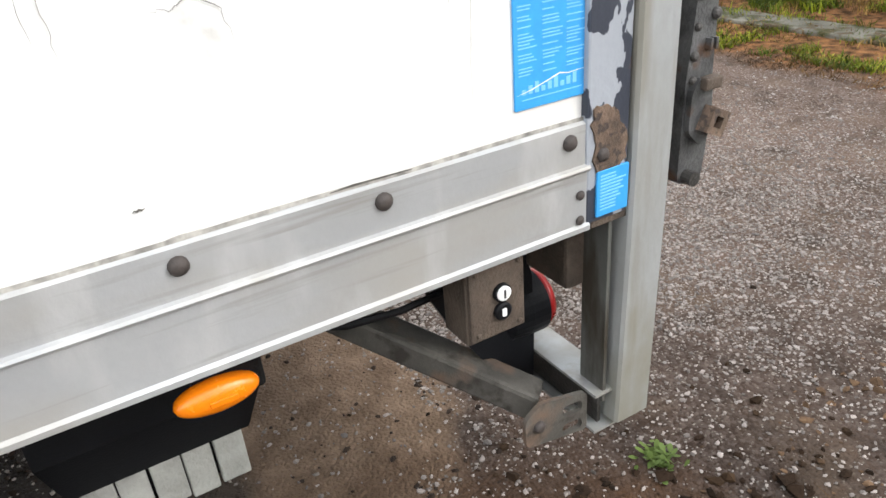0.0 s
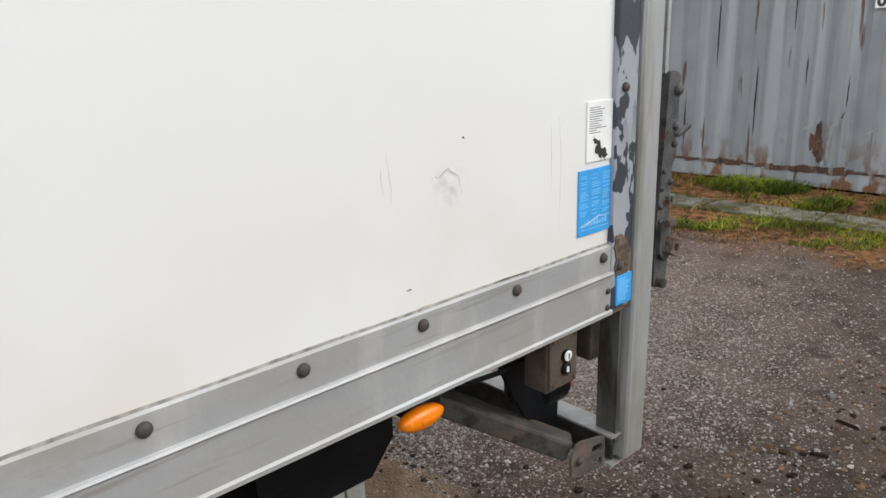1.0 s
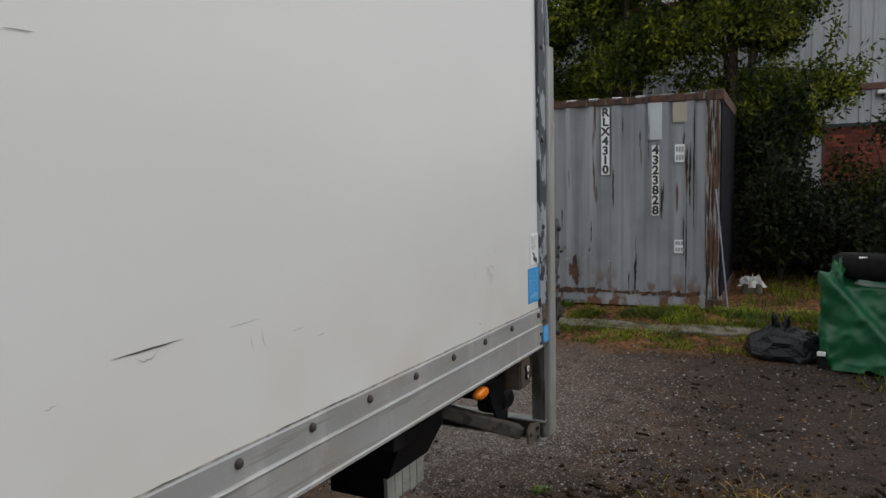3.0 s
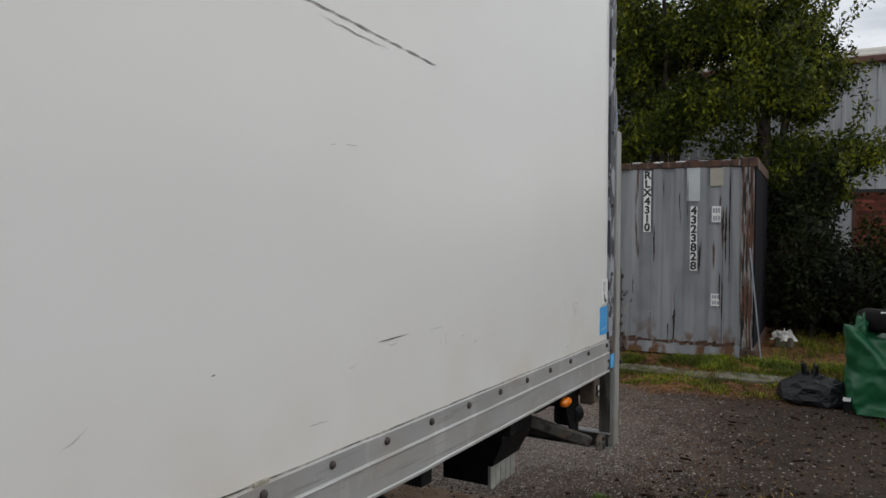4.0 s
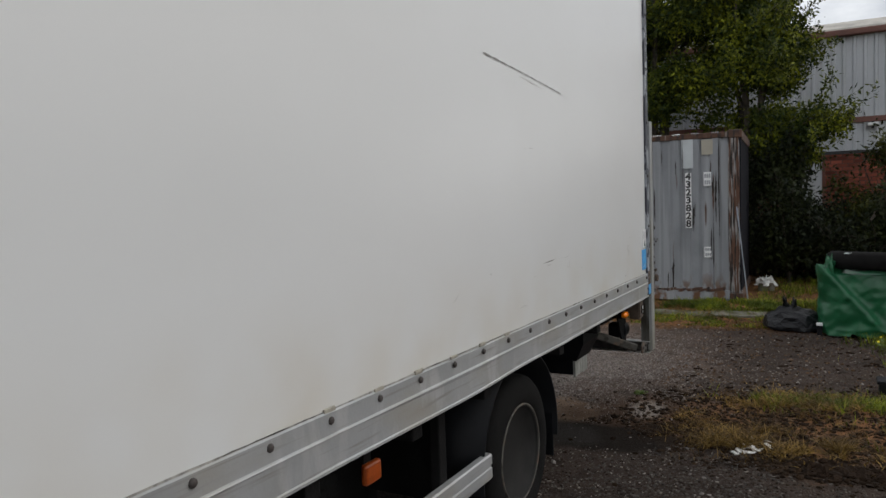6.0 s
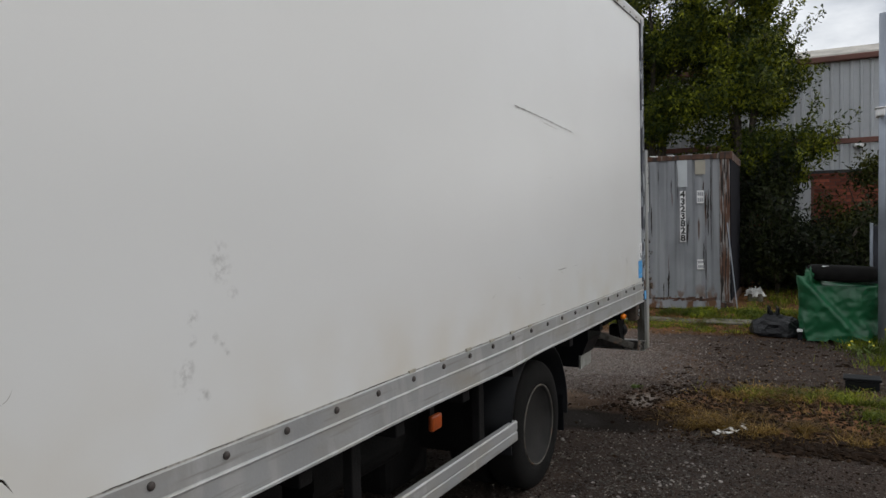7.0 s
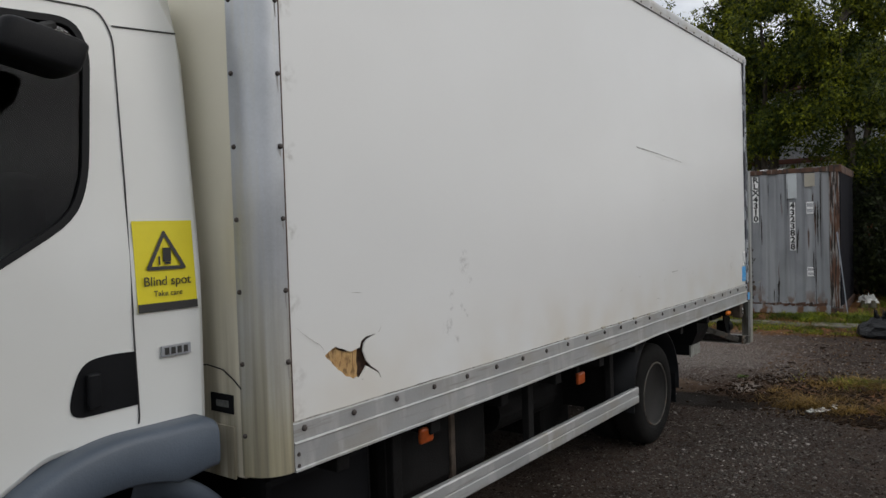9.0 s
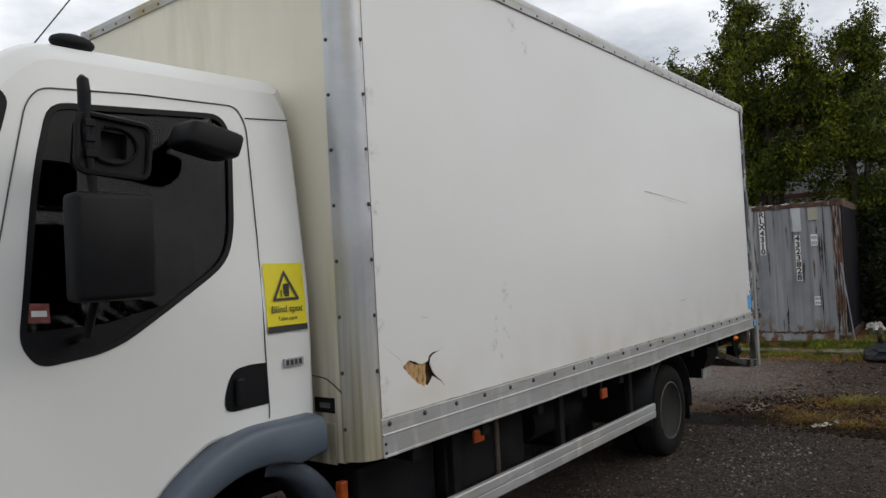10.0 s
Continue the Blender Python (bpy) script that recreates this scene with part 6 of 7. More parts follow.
for u0, z0, z1, w in ((0.875, 0.26, 0.68, 0.026), (1.135, 1.24, 1.74, 0.014), (0.30, 0.3, 1.24, 0.012), (0.33, 0.72, 1.12, 0.012), (0.575, 1.12, 1.46, 0.018), (0.555, 1.3, 1.52, 0.008), (0.22, 1.24, 2.42, 0.014), (0.265, 1.3, 1.9, 0.02), (1.40, 0.84, 1.06, 0.01),
                      (1.76, 1.0, 1.24, 0.012), (0.82, 1.94, 2.14, 0.012), (0.72, 1.75, 2.35, 0.007), (1.02, 2.1, 2.3, 0.009), (1.9, 1.5, 1.9, 0.009), (2.2, 0.5, 1.2, 0.012), (2.6, 1.2, 1.8, 0.012), (0.95, 0.28, 0.5, 0.012), (2.9, 0.3, 0.9, 0.014)):
    cpart("rust_streak", filled(bmesh.new(), [torn(u0, (z0 + z1) / 2, w / 2 * 1.2, (z1 - z0) / 2, 34, int(u0 * 100), 0.42)], lambda x, z: (x, 0.003, z)), M_STREAK, wall_c, "dark rust streak")
for k in range(46):
    u, w = scab.uniform(0.16, CL - 0.2) if k > 22 else scab.uniform(0.16, 2.6), scab.uniform(0.03, 0.12)
    cpart("rust_lump", filled(bmesh.new(), [torn(u, CB + 0.16 + scab.uniform(-0.01, 0.012), w, scab.uniform(0.012, 0.032), 18, k)], lambda x, z: (x, -0.0055 - 0.00007 * k, z)), M_CONT_RUST, cont)
stick = thing("wooden_batten", *along(-0.12, 0.05, 0.08), "thin grey batten leaning on the container corner", "batten")
part("batten", tube(bmesh.new(), [along(-0.17, -0.06, 0.03), along(-0.02, -0.03, 1.45)], 0.009, 6), M_GALV, stick)
stick.name = "leaning_batten"

# ---------- warehouse ----------
WXF, WY0, WY1 = 12.7, -3.9, 14.0
hall = thing("warehouse", WXF + 3, 4, 0, "grey clad warehouse with brown trim over red brick", "building")
bm = bmesh.new()
y, pts = WY0, []
while y < WY1:
    pts += [(WXF, y), (WXF, y + 0.10), (WXF - 0.03, y + 0.12), (WXF - 0.03, y + 0.17), (WXF, y + 0.19)]
    y += 0.2
for z0, z1, nm in ((3.18, 4.96, "upper_cladding"), (2.47, 3.08, "lower_cladding")):
    bm = bmesh.new()
    va, vb = [bm.verts.new((p[0], p[1], z0)) for p in pts], [bm.verts.new((p[0], p[1], z1)) for p in pts]
    for k in range(len(pts) - 1):
        bm.faces.new((va[k], va[k + 1], vb[k + 1], vb[k]))
    part(nm, bm, M_CLAD, hall, "grey ribbed steel cladding")
part("band", cube(WXF - 0.06, WXF + 0.02, WY0 - 0.02, WY1, 3.07, 3.19, 0.01), M_BROWN, hall, "red-brown trim band")
part("gutter", cube(WXF - 0.16, WXF + 0.02, WY0 - 0.08, WY1, 4.93, 5.06, 0.02), M_BROWN, hall, "brown gutter")
part("corner_trim", cube(WXF - 0.05, WXF + 0.1, WY0 - 0.05, WY0 + 0.1, 2.45, 5.0, 0.01), M_BROWN, hall, "brown corner trim")
part("end_wall", cube(WXF + 0.02, WXF + 12, WY0 + 0.01, WY0 + 0.1, 0, 5.0), M_CLAD, hall)
part("back_wall", cube(WXF + 11.9, WXF + 12, WY0, WY1, 0, 5.0), M_CLAD, hall)
roof_bm = extrude(bmesh.new(), [(WXF - 0.12, 5.06), (WXF - 0.10, 5.10), (WXF + 0.5, 5.34), (WXF + 6, 6.1), (WXF + 12, 5.1), (WXF + 12, 5.0), (WXF + 6, 6.0)], WY0 - 0.05, WY1, "y")
part("roof", roof_bm, M_ROOF, hall, "weathered pale roof sheets")
bw_part = part("brick_wall", cube(WXF, WXF + 0.15, WY0 + 0.1, WY1, 0.0, 2.47), M_MORTAR, hall, "red brick lower wall")
wd = part("side_door", cube(WXF - 0.035, WXF + 0.01, -0.93, -0.40, 0.0, 2.30, 0.006), M_CLAD, hall, "pale grey door in the brick wall")
for y0, y1 in ((-0.99, -0.93), (-0.40, -0.34)):
    part("door_frame", cube(WXF - 0.05, WXF + 0.01, y0, y1, 0.0, 2.36), M_BROWN, wd, "brown door frame")
wl_ = part("wall_lamp", cube(WXF - 0.20, WXF - 0.03, -2.0, -1.80, 2.97, 3.04, 0.02), M_PAPER, hall, "white wall lamp")
part("lamp_bracket", cube(WXF - 0.10, WXF - 0.02, -1.92, -1.87, 2.93, 3.08), M_INK, wl_)
part("lintel", cube(WXF - 0.04, WXF, WY0 + 0.1, WY1, 2.41, 2.48), M_INK, hall)

# ---------- trees and shrubs ----------
def leaves(r, centres, per, spread, length, width):
    """Small folded leaves in clumps round the given centres."""
    vs, fs = [], []
    for c in centres:
        k = int(per * r.uniform(0.6, 1.4))
        p = np.array(c) + r.randn(k, 3) * np.array(spread)
        d = r.randn(k, 3)
        d[:, 2] -= 0.4
        d /= np.linalg.norm(d, axis=1)[:, None]
        s = np.cross(d, r.randn(k, 3))
        s /= np.linalg.norm(s, axis=1)[:, None] + 1e-9
        nn = np.cross(d, s)
        le, wi = length * r.uniform(0.6, 1.3, (k, 1)), width * r.uniform(0.6, 1.3, (k, 1))
        quad = np.stack([p, p + d * le * 0.5 + s * wi + nn * wi * 0.3, p + d * le, p + d * le * 0.5 - s * wi + nn * wi * 0.3], 1)
        i0 = sum(len(v) for v in vs)
        vs.append(quad.reshape(-1, 3))
        idx = np.arange(k)[:, None] * 4 + i0
        fs.append(np.concatenate([idx + [0, 1, 2], idx + [0, 2, 3]]))
    return np.concatenate(vs), np.concatenate(fs)


def tree(name, x, y, h, rx, ry, z0, seed, label, category, mat, clumps, per=50, leaf=(0.095, 0.021), spread=0.15, stems=5, gap=-0.1, low_gap=0.0):
    """Several stems fork from the foot; limbs reach to clumps of leaves that fill an uneven crown."""
    r, q = np.random.RandomState(seed), random.Random(seed)
    gz = ground_z(x, y)
    root = thing(name, x, y, gz, label, category)
    bm = bmesh.new()
    foot = Vector((x, y, gz - 0.05))
    lines = []
    for k in range(stems):
        a = 6.28 * (k + q.random() * 0.6) / stems
        top = Vector((x + rx * 0.55 * math.cos(a), y + ry * 0.55 * math.sin(a), h * q.uniform(0.72, 0.95)))
        mid = foot.lerp(top, 0.5) + Vector((-0.15 * rx * math.cos(a), -0.15 * ry * math.sin(a), 0.05 * h))
        lines.append([foot, foot.lerp(mid, 0.5), mid, mid.lerp(top, 0.5) + Vector((q.uniform(-0.1, 0.1), q.uniform(-0.1, 0.1), 0)), top])
        tube(bm, lines[-1], [0.016 * h * f for f in (1, 0.8, 0.55, 0.35, 0.12)], 7)
    tips, shoots = [], []
    while len(tips) < clumps:
        a, u, t = q.random() * 6.28, q.random() ** 0.4, q.random()
        wide = math.sin(math.pi * min(1.0, 0.12 + 0.86 * t)) ** 0.6
        lump = 0.78 + 0.55 * noise.noise((math.cos(a) * 1.6 + seed, math.sin(a) * 1.6, t * 3.2))
        p = Vector((x + rx * u * wide * lump * math.cos(a), y + ry * u * wide * lump * math.sin(a), z0 + (h - z0) * t * (0.90 + 0.14 * lump)))
        if noise.noise((p.x * 0.9, p.y * 0.9, p.z * 1.9 + seed)) < gap + low_gap * max(0.0, 4.2 - p.z):
            continue
        tips.append(tuple(p))
        if len(tips) % 3 == 0:
            ln = min(lines, key=lambda w: min((v - p).length for v in w))
            s_ = min(ln, key=lambda v: (v - p).length + 0.6 * max(0, v.z - p.z))
            tube(bm, [s_, s_.lerp(p, 0.5) + Vector((0, 0, 0.08)), p], [0.018, 0.011, 0.004], 4)
        if u > 0.72 and len(tips) % 2 == 0:
            out = Vector((math.cos(a) * 0.5, math.sin(a) * 0.5, 0.25 + 1.1 * max(0.0, t - 0.25))).normalized() * q.uniform(0.35, 0.85)
            e = p + out
            tube(bm, [p, p + out * 0.5, e], [0.006, 0.004, 0.002], 3)
            shoots += [tuple(p + out * (k / 5)) for k in range(1, 6)]
    part("trunk", bm, M_BARK, root, "brown stems with branches")
    v, f = leaves(r, tips, per, (spread, spread, spread * 0.9), *leaf)
    if shoots:
        v2, f2 = leaves(r, shoots, per * 0.16, (0.055, 0.055, 0.055), *leaf)
        f = np.concatenate([f, f2 + len(v)])
        v = np.concatenate([v, v2])
    sheet("crown", v.tolist(), f.tolist(), mat, root)
    return root


tree("tree", 9.85, 2.05, 7.45, 1.6, 1.75, 1.2, 5, "tall leafy tree behind the container", "tree", M_LEAF, 600, 115, (0.100, 0.020), 0.15, gap=0.04, low_gap=0.08)
tree("tree", 9.6, 0.22, 6.2, 1.3, 0.98, 2.9, 6, "tall leafy tree beside the container", "tree", M_LEAF, 340, 105, (0.100, 0.020), 0.14, gap=0.03, low_gap=0.12)
tree("tree", 10.25, 4.4, 6.7, 1.5, 1.6, 1.4, 7, "tall leafy tree behind the container", "tree", M_LEAF, 420, 110, (0.100, 0.020), gap=0.0)
tree("shrub", 9.35, -0.25, 2.25, 0.8, 0.62, 0.1, 8, "dense dark shrub beside the container", "shrub", M_LEAF_SHADE, 260, 60)
tree("shrub", 9.3, -0.55, 3.25, 0.6, 0.85, 2.25, 18, "light green hanging branches over the shrub", "shrub", M_LEAF, 80, 80, (0.100, 0.020), 0.11, gap=0.05)
tree("shrub", 9.6, -1.05, 1.15, 0.6, 0.7, 0.05, 19, "dense dark shrub before the warehouse door", "shrub", M_LEAF_SHADE, 160, 55)
tree("shrub", 10.35, -2.3, 1.2, 0.6, 1.1, 0.1, 9, "dense dark shrub by the warehouse wall", "shrub", M_LEAF_SHADE, 200, 50)
tree("shrub", 9.75, -2.05, 2.35, 0.55, 0.75, 0.8, 21, "sparse olive-green branches before the brick wall", "shrub", M_LEAF3, 120, 45)
tree("shrub", 8.45, -0.5, 1.5, 0.5, 0.6, 0.05, 10, "low dark shrub beside the container", "shrub", M_LEAF_SHADE, 120, 45)
tree("shrub", 8.35, -1.8, 1.25, 0.6, 0.9, 0.05, 11, "low dark shrub behind the tarpaulin", "shrub", M_LEAF_SHADE, 150, 45)
tree("shrub", 10.05, -3.5, 2.2, 0.7, 0.75, 0.3, 12, "yellow-green shrub by the warehouse corner", "shrub", M_LEAF, 190, 45)


# far hedge on the open side of the yard
hr, hq = np.random.RandomState(77), random.Random(77)
hc = [(hq.uniform(-45, 30), hq.uniform(-27, -24), min(4.6, abs(hq.gauss(0, 1)) * 2.3 + 0.2)) for k in range(2200)]
hv, hf = leaves(hr, hc, 48, (0.6, 0.6, 0.5), 0.30, 0.09)
tagged(sheet("hedge", hv.tolist(), hf.tolist(), M_LEAF_SHADE), "dark leafy hedge along the far side of the yard", "hedge", kind="stuff")

# ---------- grass ----------
def blades(name, count, spread, height, mat, seed, label, lean=0.5, wide=1.0):
    r = np.random.RandomState(seed)
    vs, fs = [], []
    for k in range(count):
        x, y = spread(r)
        h = height * r.uniform(0.35, 1.2)
        z = ground_z(x, y) - 0.004
        a = r.rand() * 6.28
        w = wide * (0.0022 + 0.0018 * r.rand())
        dx, dy = math.cos(a), math.sin(a)
        bx, by = r.randn(2) * lean * h
        i = len(vs)
        vs += [(x - dx * w, y - dy * w, z), (x + dx * w, y + dy * w, z), (x + bx * 0.4 + dx * w * 0.7, y + by * 0.4 + dy * w * 0.7, z + h * 0.6), (x + bx * 0.4 - dx * w * 0.7, y + by * 0.4 - dy * w * 0.7, z + h * 0.6), (x + bx, y + by, z + h)]
        fs += [(i, i + 1, i + 2, i + 3), (i + 3, i + 2, i + 4)]
    return tagged(sheet(name, vs, fs, mat), label, "grass", kind="stuff")


def strip(s0, s1, d0, d1, clump=1.4):
    def pick(r):
        while True:
            p = along(r.uniform(s0, s1), r.uniform(d0, d1))
            if noise.noise((p.x * clump, p.y * clump, 3.0)) + 0.5 * noise.noise((p.x * clump * 3, p.y * clump * 3, 7.0)) > r.uniform(-0.06, 0.42):
                return p.x, p.y
    return pick


def oval(cx, cy, rx, ry, clump=1.6, cut=0.0):
    """Clumps that thin out from a middle, with bare places between them."""
    def pick(r):
        while True:
            a, b_ = r.randn(2) * 0.55
            x, y = cx + rx * a, cy + ry * b_
            if cy < -0.3 and y > -0.22:
                continue
            if noise.noise((x * clump, y * clump, 9.0)) + 0.7 * noise.noise((x * clump * 3.4, y * clump * 3.4, 4.0)) > r.uniform(-0.15, 0.35) + cut:
                return x, y
    return pick


blades("grass", 16000, strip(-2.2, 6.2, -0.86, -0.03), 0.09, M_GRASS, 21, "green grass along the foot of the container", 0.7, 2.2)
blades("grass", 9500, strip(-1.6, 6.2, -1.85, -1.18, 2.2), 0.05, M_GRASS, 22, "short grass along the kerb", 0.7, 1.6)
blades("dry_grass", 3000, strip(-1.6, 6.2, -2.0, -1.15, 2.2), 0.05, M_STRAW, 23, "dry grass along the kerb")
blades("dead_grass", 4200, oval(0.0, -1.05, 0.75, 0.75, 2.6, 0.14), 0.032, M_DEAD, 37, "trampled brown dead grass", 1.6)
blades("dead_grass", 2200, oval(-0.35, -0.40, 0.35, 0.40, 2.6, 0.08), 0.028, M_DEAD, 38, "trampled brown dead grass", 1.6)
blades("grass", 1900, oval(0.45, -1.30, 0.30, 0.50, 3.0, 0.10), 0.065, M_GRASS, 24, "patchy grass on the rough ground", 0.9)
blades("grass", 2900, oval(0.22, -2.05, 0.50, 0.45, 3.0, 0.05), 0.075, M_GRASS, 34, "patchy grass on the rough ground", 0.9)
blades("dry_grass", 3400, oval(0.45, -1.15, 0.36, 0.55, 4.2, 0.16), 0.055, M_STRAW, 25, "golden straw and dead grass", 1.3)
blades("dry_grass", 2300, oval(-0.62, -1.15, 0.22, 0.62, 4.6, 0.22), 0.062, M_STRAW, 35, "golden straw and dead grass", 1.4)
blades("dry_grass", 900, oval(-0.60, -0.72, 0.16, 0.18, 4.6, 0.05), 0.075, M_STRAW, 45, "pale straw tuft round the litter", 1.4)
blades("dry_grass", 500, oval(-0.35, -0.35, 0.35, 0.22, 2.4), 0.035, M_STRAW, 36, "thin dry straw on bare soil", 1.6)
blades("dry_grass", 2600, strip(-1.6, 6.2, -1.5, -0.80, 2.4), 0.05, M_STRAW, 39, "dry grass growing over the kerb", 1.0)
blades("dead_grass", 5000, strip(-1.6, 6.2, -2.1, -1.1, 1.6), 0.045, M_DEAD, 40, "trampled brown dead grass along the kerb", 1.4)
blades("grass", 2600, strip(-1.6, 6.2, -1.30, -0.80, 2.6), 0.07, M_GRASS, 29, "grass growing over the kerb")
blades("dry_grass", 3500, strip(-1.6, 6.2, -0.9, -0.05, 2.0), 0.08, M_STRAW, 30, "dry grass along the foot of the container")
blades("grass", 5000, oval(7.0, -1.6, 1.8, 1.8), 0.16, M_GRASS, 26, "rough grass behind the tarpaulin")
blades("grass", 3500, oval(3.0, -2.15, 0.8, 0.45), 0.13, M_GRASS, 27, "rough grass by the pole")


def rosette(x, y, s, seed, label):
    """A small weed: a rosette of rounded leaves."""
    q = random.Random(seed)
    w = thing("weed", x, y, ground_z(x, y), label, "weed")
    for k in range(72):
        a, t = q.random() * 6.28, q.uniform(8, 60)
        le, wi = s * q.uniform(0.35, 0.75), s * q.uniform(0.10, 0.16)
        bm = bmesh.new()
        m = Matrix.Translation((x + q.gauss(0, 0.42) * s, y + q.gauss(0, 0.42) * s, ground_z(x, y) + 0.25 * s * q.random())) @ Matrix.Rotation(a, 4, "Z") @ Matrix.Rotation(radians(-t), 4, "Y")
        v = [bm.verts.new(m @ Vector(p)) for p in ((0, 0, 0), (le * 0.5, wi, 0.1 * wi), (le * 0.85, wi * 0.8, 0), (le, 0, -0.1 * wi), (le * 0.85, -wi * 0.8, 0), (le * 0.5, -wi, 0.1 * wi))]
        bm.faces.new(v)
        part("leaf", bm, M_WEED, w)
    return w


rosette(0.375, 0.17, 0.052, 31, "small yellow-green weed in the gravel")

def flowering_weed(x, y, h, seed, label):
    """A spindly weed: a few stalks with narrow leaves and yellow flower heads."""
    q = random.Random(seed)
    w = thing("flowering_weed", x, y, ground_z(x, y), label, "weed", "flowering weeds by the pole")
    for k in range(5):
        a, t = q.random() * 6.28, q.uniform(0.6, 1.1)
        top = Vector((x + 0.16 * math.cos(a), y + 0.16 * math.sin(a), ground_z(x, y) + h * t))
        foot = Vector((x, y, ground_z(x, y) - 0.01))
        part("stalk", tube(bmesh.new(), [foot, foot.lerp(top, 0.5) + Vector((0, 0, 0.05)), top], [0.005, 0.004, 0.003], 5), M_WEED, w)
        bm = bmesh.new()
        for j in range(6):
            c = foot.lerp(top, 0.25 + 0.11 * j)
            d = Vector((math.cos(2.4 * j + a), math.sin(2.4 * j + a), 0.4)) * 0.07
            side = d.cross(Vector((0, 0, 1))).normalized() * 0.012
            bm.faces.new([bm.verts.new(p) for p in (c, c + d * 0.5 + side, c + d, c + d * 0.5 - side)])
        part("leaf_spray", bm, M_WEED, w)
        bm = bmesh.new()
        bmesh.ops.create_icosphere(bm, subdivisions=1, radius=0.013, matrix=Matrix.Translation(top) @ Matrix.Scale(0.6, 4, (0, 0, 1)))
        part("flower_head", bm, M_YELLOW, w, "yellow flower head")
    return w


flowering_weed(2.35, -1.78, 0.22, 51, "spindly green weed with small yellow flowers")
flowering_weed(2.9, -1.98, 0.34, 52, "spindly green weed with small yellow flowers")
flowering_weed(2.0, -2.05, 0.26, 53, "spindly green weed with small yellow flowers")
flowering_weed(3.2, -2.3, 0.40, 54, "spindly green weed with small yellow flowers")

# ---------- things by the tarpaulin ----------
def draped(name, base, top, z0, z1, mat, parent, seed, folds, crease=0.05, label="", rows_n=16, seg=72):
    """A sack-like skin: an uneven outline at the foot narrowing to one at the top, with folds."""
    bm = bmesh.new()
    rows = []
    for j in range(rows_n + 1):
        t = j / rows_n
        row = []
        for k in range(seg):
            a = 2 * math.pi * k / seg
            bx, by = base[2] * math.cos(a), base[3] * math.sin(a)
            tx, ty = top[2] * math.cos(a), top[3] * math.sin(a)
            f = 1 + crease * math.sin(folds * a + 2.3 * math.sin(3 * t + seed)) * (1 - 0.3 * t) + crease * 0.9 * noise.noise((math.cos(a) * 2.2 + seed, math.sin(a) * 2.2, t * 2.5))
            x = (base[0] + bx * f) * (1 - t) + (top[0] + tx * f) * t
            y = (base[1] + by * f) * (1 - t) + (top[1] + ty * f) * t
            z = z0 + (z1 - z0) * (t + 0.10 * math.sin(math.pi * t)) + 0.35 * crease * noise.noise((math.cos(a) * 3 + seed, math.sin(a) * 3, t * 4)) * (0.3 + t)
            row.append(bm.verts.new((x, y, z)))
        rows.append(row)
    for a, b_ in zip(rows, rows[1:]):
        for k in range(seg):
            bm.faces.new((a[k], a[(k + 1) % seg], b_[(k + 1) % seg], b_[k]))
    c = bm.verts.new((top[0], top[1], z1 + 0.01))
    for k in range(seg):
        bm.faces.new((rows[-1][k], rows[-1][(k + 1) % seg], c))
    return part(name, bm, mat, parent, label, True)


def crumpled(name, cx, cy, rx, ry, z0, z1, mat, parent, seed, deep, size, label="", lean=(0, 0), flare=0.12, power=0.7, facets=3, cuts=3, peak=None):
    """A crumpled skin over a lump: a squarish outline, a domed top and sharp creases of two sizes."""
    bm = bmesh.new()
    bmesh.ops.create_icosphere(bm, subdivisions=facets, radius=1)
    for v in bm.verts:
        n0 = v.co.normalized()
        t = (n0.z + 1) / 2
        q_ = [math.copysign(abs(c) ** power, c) for c in n0]
        w = 1 + flare * (t - 0.5)
        p = Vector((cx + rx * w * q_[0] + lean[0] * t, cy + ry * w * q_[1] + lean[1] * t, z0 + (z1 - z0) * (0.5 + 0.5 * q_[2])))
        big = 1 - 2.6 * abs(noise.noise((p.x / size + seed, p.y / size, p.z / size * 0.7)))
        small = 1 - 2.6 * abs(noise.noise((p.x / size * 2.7, p.y / size * 2.7 + seed, p.z / size * 1.8)))
        p += n0 * deep * (big + 0.4 * small)
        if peak:
            p += Vector((-0.05, 0.06, 0.16)) * math.exp(-((p.x - peak[0]) ** 2 + (p.y - peak[1]) ** 2) / 0.02) * t
        v.co = (p.x, p.y, max(p.z, 0.004 + 0.02 * abs(n0.x)))
    bmesh.ops.subdivide_edges(bm, edges=bm.edges[:], cuts=cuts, use_grid_fill=True)
    bm.normal_update()
    for v in bm.verts:
        f = size * 0.22
        v.co += v.normal * deep * 0.12 * (1 - 2.6 * abs(noise.noise((v.co.x / f, v.co.y / f + seed, v.co.z / f))))
        v.co.z = max(v.co.z, 0.003)
    return part(name, bm, mat, parent, label)


